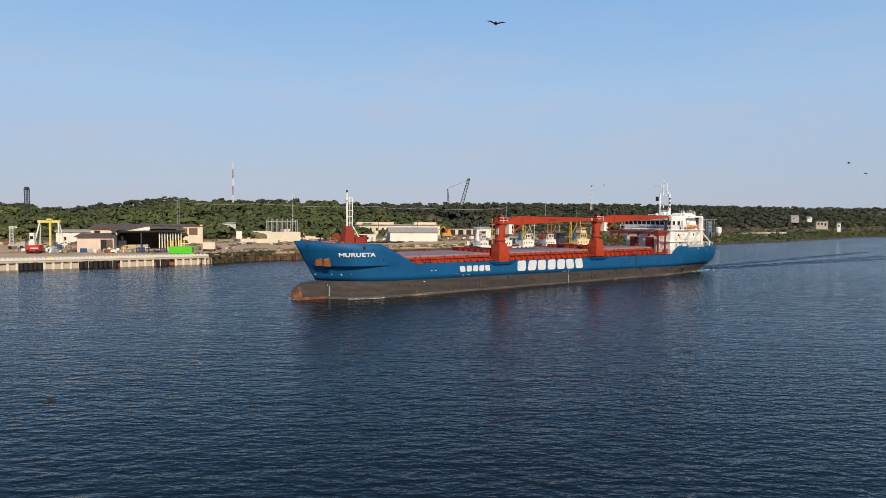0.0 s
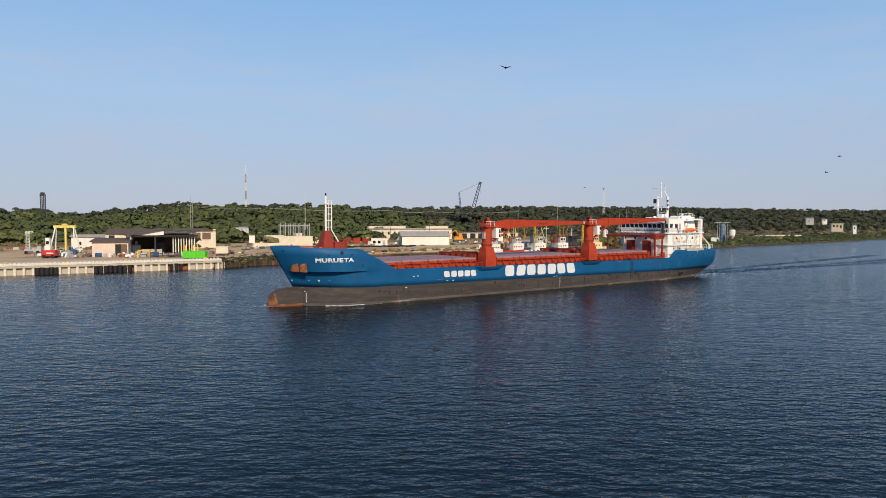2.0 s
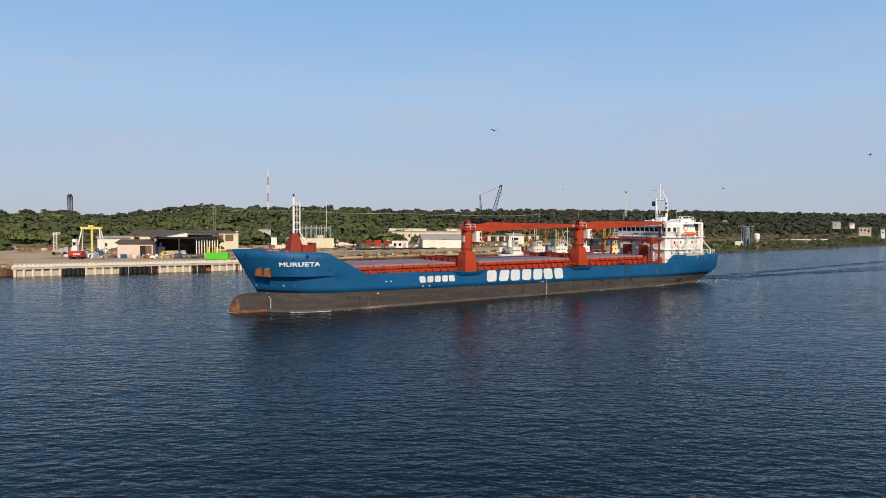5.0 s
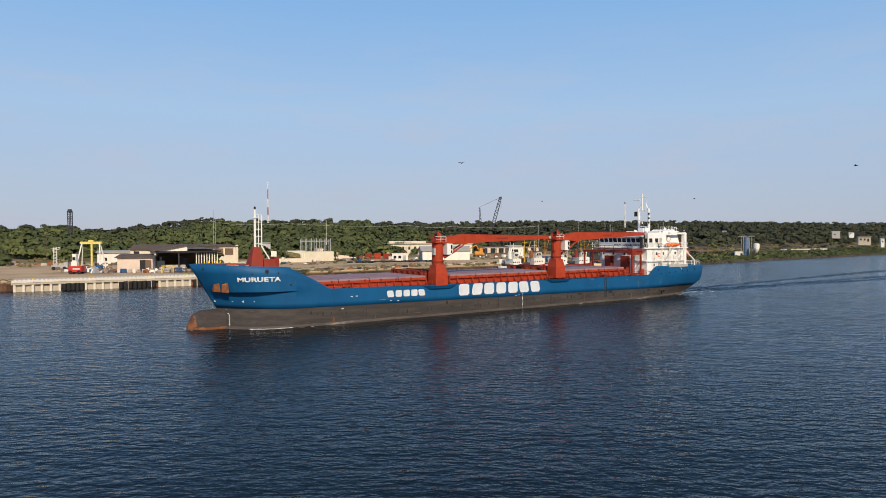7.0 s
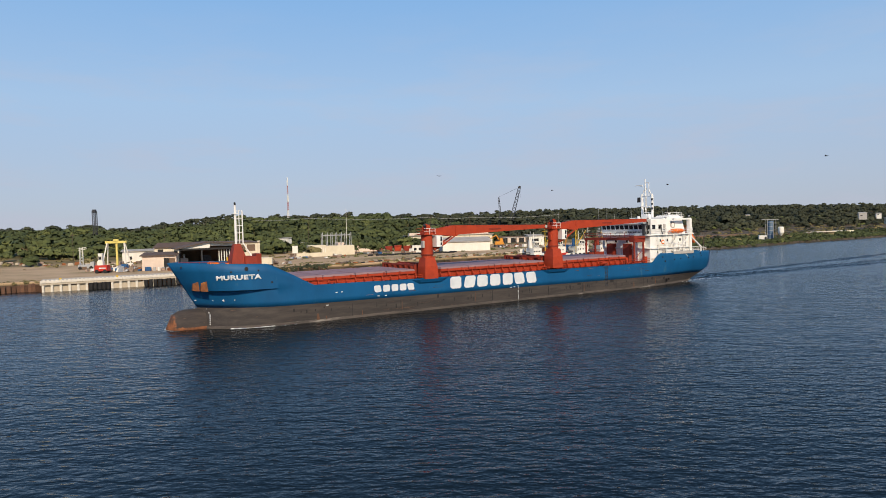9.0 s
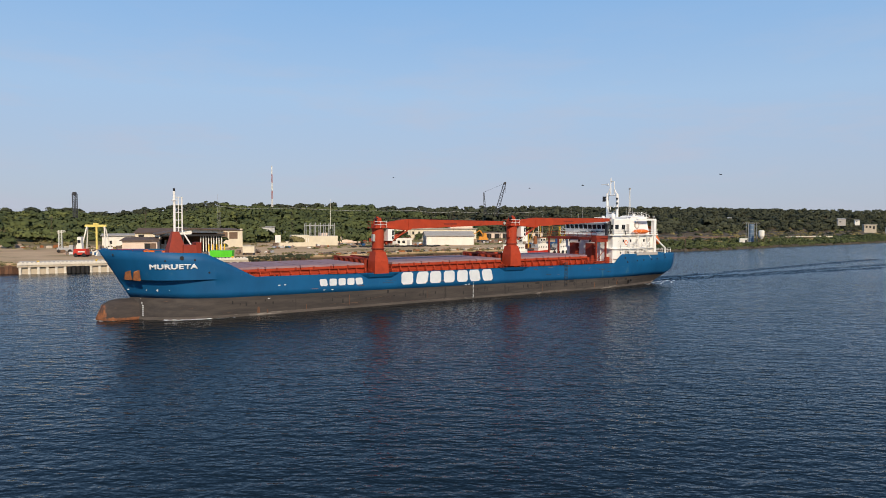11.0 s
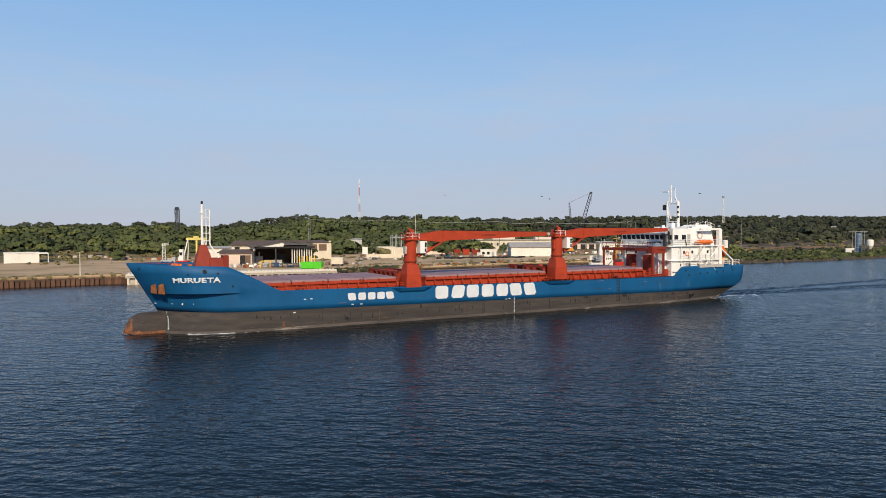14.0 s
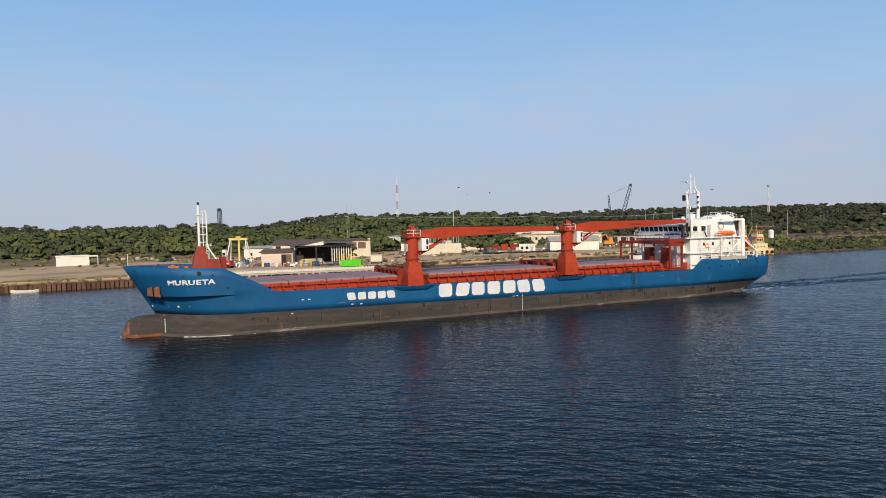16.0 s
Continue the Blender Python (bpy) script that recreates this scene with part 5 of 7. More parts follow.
def building(name, label, x, y, rot, w, d, h, wall, roof, kind="flat", openings=(), over=0.5, z=None, peak=1.4):
    """A yard building. Its front runs from x, y along rot; openings: (x0, x1, z0, z1, material, name), panels set on
    the front.
    """
    b = thing(name, at_ground(x, y, rot, z), label, "building", "yard buildings")
    part("front_wall", Shape().box(0, w, 0, 0.25, -2.0, h), wall, b)
    part("back_wall", Shape().box(0, w, d - 0.25, d, -1.0, h), wall, b)
    part("side_wall", Shape().box(0, 0.25, 0.25, d - 0.25, -1.0, h), wall, b)
    part("side_wall", Shape().box(w - 0.25, w, 0.25, d - 0.25, -1.0, h), wall, b)
    if kind == "flat":
        part("roof", Shape().box(-over, w + over, -over, d + over, h, h + 0.28), roof, b)
    elif kind == "lean":
        part("roof", Shape().add([(-over, -over, h + 0.02), (w + over, -over, h + 0.02), (w + over, d + over, h + peak), (-over, d + over, h + peak), (-over, -over, h + 0.2), (w + over, -over, h + 0.2), (w + over, d + over, h + peak + 0.2), (-over, d + over, h + peak + 0.2)],
                                 [(3, 2, 1, 0), (4, 5, 6, 7), (0, 1, 5, 4), (1, 2, 6, 5), (2, 3, 7, 6), (3, 0, 4, 7)]), roof, b)
    elif kind == "ridge":  # ridge runs along the front
        part("roof", Shape().add([(-over, -over, h - 0.1), (w + over, -over, h - 0.1), (w + over, d / 2, h + peak), (-over, d / 2, h + peak), (w + over, d + over, h - 0.1), (-over, d + over, h - 0.1),
                                  (-over, -over, h + 0.1), (w + over, -over, h + 0.1), (w + over, d / 2, h + peak + 0.2), (-over, d / 2, h + peak + 0.2), (w + over, d + over, h + 0.1), (-over, d + over, h + 0.1)],
                                 [(6, 7, 8, 9), (9, 8, 10, 11), (0, 1, 7, 6), (4, 5, 11, 10), (1, 2, 8, 7), (2, 4, 10, 8), (0, 6, 9, 3), (3, 9, 11, 5), (0, 3, 2, 1), (3, 5, 4, 2)]), roof, b)
        for xx in (0, w - 0.25):
            part("gable", Shape().add([(xx, 0.1, h), (xx, d - 0.1, h), (xx, d / 2, h + peak - 0.05), (xx + 0.25, 0.1, h), (xx + 0.25, d - 0.1, h), (xx + 0.25, d / 2, h + peak - 0.05)], [(0, 1, 2), (3, 5, 4), (0, 2, 5, 3), (1, 4, 5, 2)]), wall, b)
    # DARK doorway panels on the uncut wall stand for the shade inside
    for x0, x1, z0, z1, mat, nm in openings:
        part(nm, Shape().box(x0, x1, -0.06, 0.05, z0, z1), mat, b)
    return b


building("port_hut", "faded pink quayside hut with a dark lean-to roof and open door", -95.7, 181.0, 18, 8.8, 7.5, 3.9, PINK, TINANDSHADE, "lean", [(5.6, 7.0, 0, 3.3, DARK, "doorway_shade_panel"), (7.0, 8.5, 0.2, 3.3, BROWN, "shutter")], 0.6, peak=0.7)
building("low_store", "long low whitewashed store with a pale roof", -128.0, 229.0, 26, 13.5, 9.0, 3.9, WALLWHITE, PALEROOF, "lean", [(2.0, 3.0, 1.2, 2.3, DARK, "window"), (8.0, 9.0, 1.2, 2.3, DARK, "window")], peak=0.5)
building("rear_shed", "cream shed with a rust-brown tin roof", -105.8, 208.0, 12, 17.5, 12.0, 5.5, CREAM, TINANDSHADE, "ridge", [(1.0, 2.6, 4.0, 5.0, DARK, "window")], peak=1.3)
rb_ = building("shuttered_store", "cream store with brown shutters under a dark roof", -93.0, 232.0, 38, 12.2, 12.0, 5.9, CREAM, TINANDSHADE, "lean", [(0.8 + i * 3.5, 3.7 + i * 3.5, 3.0, 5.3, BROWN, "shutter") for i in range(3)], peak=0.5)
part("parapet", Shape().box(11.5, 12.4, -0.2, 0.2, 0, 6.5), CREAM, rb_)

# the open workshop with its dark bay
shed = thing("open_workshop", at_ground(-88.6, 187.5, 30), "open-fronted workshop with white gable and dark interior", "building", "yard buildings")
# dark brown on this wall puts the open bay's shade into its colour
part("back_wall", Shape().box(0, 17.6, 13.0, 13.3, -0.5, 5.8), TINANDSHADE, shed)
part("side_wall", Shape().box(0, 0.35, 0, 13, -0.5, 5.3), CREAM, shed)
part("side_wall", Shape().box(17.3, 17.6, 4, 13, -0.5, 5.6), CREAM, shed)
part("gable_front", Shape().extrude_y([(-0.3, 5.0), (8.6, 5.6), (8.6, 7.25), (7.8, 7.2), (-0.3, 5.6)], -0.1, 0.15), WALLWHITE, shed)
part("louvre_front", Shape().extrude_y([(8.75, 6.1), (17.4, 5.9), (17.4, 6.7), (8.75, 7.1)], 0.6, 0.8), WALLWHITE, shed)
part("fascia", Shape().box(0.3, 17.7, -0.3, -0.05, 5.05, 5.55), DARK, shed)
part("roof", Shape().add([(-0.8, -0.9, 5.6), (8.2, -0.9, 7.35), (18.2, -0.9, 6.8), (18.2, 14, 6.8), (8.2, 14, 7.35), (-0.8, 14, 5.6), (-0.8, -0.9, 5.4), (8.2, -0.9, 7.15), (18.2, -0.9, 6.6), (18.2, 14, 6.6), (8.2, 14, 7.15), (-0.8, 14, 5.4)],
                         [(0, 1, 4, 5), (1, 2, 3, 4), (6, 11, 10, 7), (7, 10, 9, 8), (0, 6, 7, 1), (1, 7, 8, 2), (2, 8, 9, 3), (0, 5, 11, 6), (5, 4, 10, 11), (4, 3, 9, 10)]), TINANDSHADE, shed)
for i in range(9):
    part("white_post", Shape().box(11.0 + i * 0.72, 11.22 + i * 0.72, 0.6 + 0.15 * (i % 2), 0.8 + 0.15 * (i % 2), 0, 4.9), WALLWHITE, shed)
for x in (0.3, 6.2):
    part("roof_post", Shape().box(x, x + 0.3, -0.1, 0.2, 0, 5.2), STEEL, shed)
part("work_bench", Shape().box(3.4, 8.6, 4.0, 5.2, 0, 1.5), GREYDECK, shed)
part("machine", Shape().box(7.5, 9.7, 7.0, 9.2, 0, 3.2).box(8.0, 9.0, 6.6, 7.0, 1.6, 2.4), STEEL, shed)
part("machine", Shape().box(1.2, 3.2, 6.0, 8.5, 0, 2.6).rod((2.2, 7, 2.6), (2.2, 7, 3.8), 0.3, n=8), GALV, shed)
yp = Shape().box(-0.16, 0.16, -0.16, 0.16, 0, 2.7).box(-0.24, 0.24, -0.24, 0.24, 0, 0.2)
for i in range(5):
    p = thing("yellow_post", at_ground(-76.8 + i * 0.95, 193.2 + i * 0.5, 20), "yellow painted steel post by the workshop", "post", "yellow posts")
    part("post", yp, YELLOW, p)

# yard cranes and machines
gan = thing("gantry_crane", at_ground(-126.0, 216.0, 8), "small yellow gantry crane on white splayed legs", "crane")
part("beam", Shape().box(-0.2, 6.4, -0.4, 0.4, 7.2, 7.95).box(2.4, 3.9, -0.6, 0.6, 7.9, 8.5), GANTRYYELLOW, gan)
for x, y, x2 in ((-0.7, -2.2, 0.4), (-0.7, 2.2, 0.4), (6.8, -2.2, 5.8), (6.8, 2.2, 5.8)):
    part("leg", Shape().rod((x, y, -0.2), (x2, y * 0.15, 7.3), 0.2, n=8), WALLWHITE, gan)
part("hoist_column", Shape().box(3.05, 3.6, -0.25, 0.25, 0, 7.4), GANTRYYELLOW, gan)
lc = thing("pillar_loader", at_ground(-120.9, 194.5, 20), "pale lattice loader arm on a low truck", "crane")
part("truck", Shape().box(-1.0, 3.2, -1.0, 1.0, 0.5, 1.4).box(2.2, 3.2, -0.9, 0.9, 1.4, 2.2), GALV, lc)
part("arm", lattice(lattice(Shape(), (-0.2, 0, 1.4), (-0.2, 0, 6.5), 0.9, 0.7, 6, 0.07), (-1.0, 0, 5.9), (1.2, 0, 6.3), 0.6, 0.5, 3, 0.06), WALLWHITE, lc)
for x in (-0.5, 2.4):
    part("wheel", Shape().rod((x, -1.1, 0.5), (x, 1.1, 0.5), 0.5, n=12), BLACK, lc)
tr = thing("reach_truck", at_ground(-104.9, 174.6, 8), "red yard truck with a white mast cab", "truck")
part("body", Shape().taper((0, 3.3, -1.1, 1.1), (0.1, 3.2, -1.0, 1.0), 0.55, 2.1), TRUCKRED, tr)
part("cab", Shape().box(0.6, 2.0, -0.6, 0.7, 2.1, 3.2).box(0.8, 1.8, -0.5, 0.6, 3.2, 5.2), WALLWHITE, tr)
part("window", Shape().box(0.95, 1.65, -0.66, -0.5, 3.6, 4.4), GLASS, tr)
part("grille", Shape().box(1.2, 2.9, -1.14, -1.05, 1.2, 1.5), LETTER, tr)
for x in (0.6, 2.7):
    for y in (-1.0, 1.0):
        part("wheel", Shape().rod((x, y - 0.2, 0.5), (x, y + 0.2, 0.5), 0.5, n=12), BLACK, tr)
gc = thing("green_container", at_ground(-68.4, 172.9, 6, 2.3), "bright green skip container on the quay", "container")
part("body", Shape().taper((0, 5.4, 0, 2.3), (-0.15, 5.55, -0.1, 2.4), 0.15, 1.85), GREEN, gc)
for i in range(7):
    part("rib", Shape().box(0.2 + i * 0.8, 0.32 + i * 0.8, -0.14, 0.02, 0.2, 1.75), GREEN, gc)
part("skid", Shape().box(0.1, 5.3, 0.2, 2.1, 0, 0.15), STEEL, gc)
wb = thing("water_tank", at_ground(-65.6, 189.0, 12), "cream box tank standing on short legs", "tank")
part("body", Shape().box(0, 3.2, 0, 2.4, 0.6, 2.4).box(-0.1, 3.3, -0.1, 2.5, 2.4, 2.52), CREAM, wb)
for x in (0.1, 2.8):
    for y in (0.1, 2.0):
        part("leg", Shape().box(x, x + 0.3, y, y + 0.3, -0.2, 0.6), STEEL, wb)


def heap(name, label, x, y, size, mats, n, seed):
    """A low heap of tumbled scrap."""
    h = thing(name, at_ground(x, y), label, "scrap heap", "scrap heaps")
    r = random.Random(seed)
    for i in range(n):
        s = Shape().taper((-0.5, 0.5, -0.4, 0.4), (-0.35, 0.4, -0.3, 0.33), -0.4, 0.5)
        k = r.uniform(0.5, 1.3)
        ob = part("scrap_piece", s, r.choice(mats), h)
        ob.matrix_local = pose(r.gauss(0, size), r.gauss(0, size * 0.35), r.uniform(0.1, 0.5), r.uniform(-25, 25), r.uniform(-25, 25), r.uniform(0, 180)) @ Matrix.Diagonal((k * r.uniform(0.6, 1.6), k, k * r.uniform(0.5, 1.2), 1))


for i, (x, y, s, n) in enumerate(((-110.2, 184.5, 1.6, 12), (-107.5, 190.0, 2.0, 12), (-88.0, 182.8, 1.4, 10), (-84.0, 184.3, 1.6, 12), (-80.0, 186.0, 1.5, 10), (-75.0, 186.5, 1.2, 9), (-113.0, 202.0, 1.5, 8), (-99.5, 179.0, 1.6, 12), (-97.5, 184.0, 1.4, 10), (-86.5, 179.8, 1.8, 14), (-71.5, 187.5, 1.3, 9), (-64.0, 200.0, 1.6, 8), (-70.0, 238.0, 2.4, 12), (-58.0, 246.0, 2.2, 12), (-24.0, 262.0, 2.4, 14), (4.0, 300.0, 2.6, 14), (10.0, 306.0, 2.4, 14), (24.0, 300.0, 2.8, 16), (-8.0, 296.0, 2.4, 12))):
    heap("scrap_heap", "heap of rusty and pale scrap in the yard", x, y, s, [SCRAP, GALV, SCRAP, WALLWHITE, RUST], n, 30 + i)
for i in range(5):
    d_ = thing("white_drum", at_ground(-91.6 + i * 1.05, 179.8 + i * 0.32), "white plastic drum beside the hut", "drum", "drums")
    part("drum", Shape().turned(0, 0, [(0, 0.38), (0.9, 0.38), (0.98, 0.28)], 12), (GREYDECK, WALLWHITE, GALV)[i % 3], d_)
fr = thing("steel_trestle", at_ground(-82.6, 178.6, 25), "yellow steel frame on the quay apron", "frame")
part("frame", Shape().box(0, 0.3, 0, 0.3, 0, 2.0).box(3.0, 3.3, 0, 0.3, 0, 2.0).box(0, 3.3, 0, 0.3, 1.75, 2.0), YELLOW, fr)
rk = thing("pipe_rack", at_ground(-79.6, 179.5, 27), "dark pipe rack on the quay apron", "rack")
part("rack", Shape().box(0, 7.5, 0, 0.2, 1.0, 1.2).box(0, 7.5, 0, 0.2, 0.3, 0.5), STEEL, rk)
for i in range(6):
    part("upright", Shape().box(i * 1.45, i * 1.45 + 0.2, -0.05, 0.25, 0, 1.4), STEEL, rk)

# pallets and crates strewn about the yard
rp = random.Random(17)
crate_label = {WALLWHITE: "pale plastic bulk container standing in the yard", SCRAP: "weathered brown crate standing in the yard", BROWN: "dark wooden crate standing in the yard", GALV: "grey steel bin standing in the yard", TUGBLUE: "blue bin standing in the yard"}
for x0, y0, sx_, sy_, count in ((-100, 182, 7, 3, 14), (-80, 183.5, 6, 2.5, 14), (-116, 198, 7, 6, 10), (-66, 196, 5, 5, 6), (-40, 262, 14, 8, 16), (2, 300, 14, 6, 20), (-62, 236, 8, 6, 8), (28, 282, 8, 8, 10)):
    for i in range(count):
        m_ = rp.choice(tuple(crate_label))
        k = rp.uniform(0.4, 0.9)
        cr_ = thing("yard_crate", at_ground(x0 + rp.uniform(-sx_, sx_), y0 + rp.uniform(-sy_, sy_), rp.uniform(0, 90)), crate_label[m_], "crate", "yard crates")
        part("body", Shape().taper((-k, k, -k * 0.75, k * 0.75), (-k * 0.95, k * 0.95, -k * 0.7, k * 0.7), 0.1, k * rp.uniform(0.9, 1.7)), m_, cr_)
        part("runner", Shape().box(-k, k, -k * 0.7, -k * 0.5, -0.1, 0.1).box(-k, k, k * 0.5, k * 0.7, -0.1, 0.1), BROWN, cr_)

# middle of the yard
sg = thing("sign_box", at_ground(-73.8, 247.2, 15), "white box sign on a dark stand", "sign")
part("board", Shape().box(0, 2.0, 0, 0.8, 1.4, 4.1), WALLWHITE, sg)
part("stand", Shape().box(-0.8, 0.6, 0, 0.8, 0, 1.3).box(0.8, 1.1, 0.2, 0.5, 0, 1.4), TINANDSHADE, sg)
pl = thing("pump_house", at_ground(-69.0, 252.0, 24), "pale pump house under a row of tall frame posts", "building")
part("block", Shape().box(0, 6.5, 0, 5, -0.5, 4.0).box(6.5, 17.5, 1.5, 6, -0.5, 3.6).box(-2.2, 3.0, -0.4, 0, -0.5, 1.8), CREAM, pl)
for i in range(6):
    part("buttress", Shape().box(2.2 + i * 0.75, 2.5 + i * 0.75, -0.35, 0.0, 0, 2.9), WALLWHITE, pl)
for i in range(7):
    x = 5.6 + i * 1.8
    part("frame_post", Shape().rod((x, 2.0, 3.0), (x, 2.0, 8.6), 0.14, n=6).rod((x, 5.0, 3.0), (x, 5.0, 8.2), 0.12, n=6), GALV, pl)
part("frame_rail", Shape().rod((5.6, 2, 7.6), (16.4, 2, 7.6), 0.10, n=5).rod((5.6, 5, 7.4), (16.4, 5, 7.4), 0.10, n=5), GALV, pl)
lw = thing("low_wall", at_ground(-71.0, 243.0, 33), "low cream boundary wall", "wall", kind="structure")
part("wall", Shape().box(0, 17, 0, 0.3, -0.5, 1.5), CREAM, lw)
building("ruined_wall_house", "faded pink roofless house", -66.0, 287.5, 26, 17, 7, 4.0, PINK, TINANDSHADE, "none")
building("long_office", "long cream office with a row of small dark windows", -42.4, 327.2, 13, 42, 10, 5.2, CREAM, PALEROOF, "flat", [(2.0 + i * 2.9, 2.9 + i * 2.9, 2.6, 4.0, DARK, "window") for i in range(14)])
part("upper_storey", Shape().box(2, 20, 4, 10, 5.4, 6.6).box(30, 41, 4, 10, 5.4, 6.6), PINK, bpy.data.objects["long_office"])
wh = building("warehouse", "white warehouse with a dark low ridge roof", -20.4, 267.2, 9.5, 18.5, 16, 3.6, WALLWHITE, PALEROOF, "ridge", peak=1.5)
for i in range(9):
    part("wall_rib", Shape().box(0.1 + i * 2.25, 0.28 + i * 2.25, -0.08, 0.0, 0, 3.5), WALLWHITE, wh)
for i in range(10):
    part("cladding_rib", Shape().box(-0.09, 0.0, 0.4 + i * 1.6, 0.55 + i * 1.6, 0, 3.5), GALV, wh)
building("site_cabin", "small white site cabin with dark windows", -31.2, 258.5, 8, 6.0, 3.0, 2.6, WALLWHITE, WALLWHITE, "flat", [(0.6, 1.6, 1.0, 2.0, GLASS, "window"), (2.4, 3.4, 1.0, 2.0, GLASS, "window"), (4.2, 5.2, 0.1, 2.1, GREYDECK, "door")], 0.1)
for i in range(6):
    x, y = -48.5 + i * 3.6, 279.5 + i * 0.7
    sk = thing("red_skip", at_ground(x, y, 12 + (i * 5) % 7), "rusty red open skip in a row", "skip", "red skips")
    part("body", Shape().taper((0.3, 2.7, 0.2, 1.8), (0, 3.0, 0, 2.0), 0.1, 2.1 + 0.15 * (i % 3)), DARKRED if i % 2 else RED, sk)
    part("rim", Shape().box(-0.08, 3.08, -0.08, 0.1, 2.0, 2.2), DARKRED, sk)
small = building("small_shed", "small white shed with open dark front", 15.4, 318.6, 14, 7.0, 6.0, 4.2, WALLWHITE, PALEROOF, "lean", [(1.4, 4.4, 0, 3.0, DARK, "doorway_shade_panel")], peak=0.5)
cover = thing("open_shelter", at_ground(4.6, 317.0, 10), "long open shelter on thin posts", "shelter")
part("roof", Shape().box(0, 10.5, 0, 6, 3.6, 3.85), PALEROOF, cover)
for i in range(5):
    part("post", Shape().box(i * 2.5, i * 2.5 + 0.2, 0.1, 0.3, -0.3, 3.6), STEEL, cover)
building("far_store", "long pale store behind the yard", 2.0, 340.0, 12, 30, 9, 3.0, PINK, TINANDSHADE, "flat", [(1.5 + i * 4.1, 4.0 + i * 4.1, 0.2, 2.5, DARK, "doorway_shade_panel") for i in range(7)])

dg = thing("excavator", at_ground(-0.2, 308.0, 12), "orange-yellow tracked excavator in the yard", "excavator")
part("track", Shape().box(-0.4, 4.2, -1.5, -0.8, 0, 0.9), STEEL, dg)
part("track", Shape().box(-0.4, 4.2, 0.8, 1.5, 0, 0.9), STEEL, dg)
part("body", Shape().taper((-0.4, 4.0, -1.4, 1.4), (-0.1, 3.4, -1.3, 1.3), 1.0, 2.4), DIGGER, dg)
part("cab", Shape().taper((1.8, 3.4, -1.3, 0.1), (2.0, 3.2, -1.2, 0.0), 2.4, 3.9), DIGGER, dg)
part("boom", Shape().rod((2.4, 0.4, 2.2), (0.6, 0.4, 5.2), 0.35, 0.25, 6).rod((0.6, 0.4, 5.2), (-2.6, 0.4, 3.2), 0.25, 0.2, 6), DIGGER, dg)
part("bucket", Shape().taper((-3.2, -2.1, 0, 0.9), (-3.0, -2.3, 0.1, 0.8), 1.6, 3.0), STEEL, dg)
for i in range(42):
    x = -44 + i * 0.72
    ty = thing("old_tyre", at_ground(x + rb.uniform(-1.5, 1.5), 243 + i * 0.34 + rb.uniform(-3, 3), 0), "old black tyre lying in the grass", "tyre", "old tyres")
    part("tyre", Shape().turned(0, 0, [(0, 0.75), (0.25, 0.85), (0.5, 0.75)], 14), BLACK, ty)
for i in range(64):
    u = i / 64
    x = -46 + 66 * u
    k = rb.uniform(0.3, 1.2)
    bx = thing("bank_debris", pose(x - 1.6, along(x) + 2.4 + rb.uniform(0, 3.2), 2.15, 0, 0, rb.uniform(0, 80)), "weathered block on the river bank", "debris", "bank debris")
    part("block", Shape().taper((-k, k, -0.6, 0.6), (-k * 0.85, k * 0.9, -0.5, 0.55), -0.6, 0.55 * k), (SCRAP, BLACK, CONCRETE, RUST)[i % 4], bx)


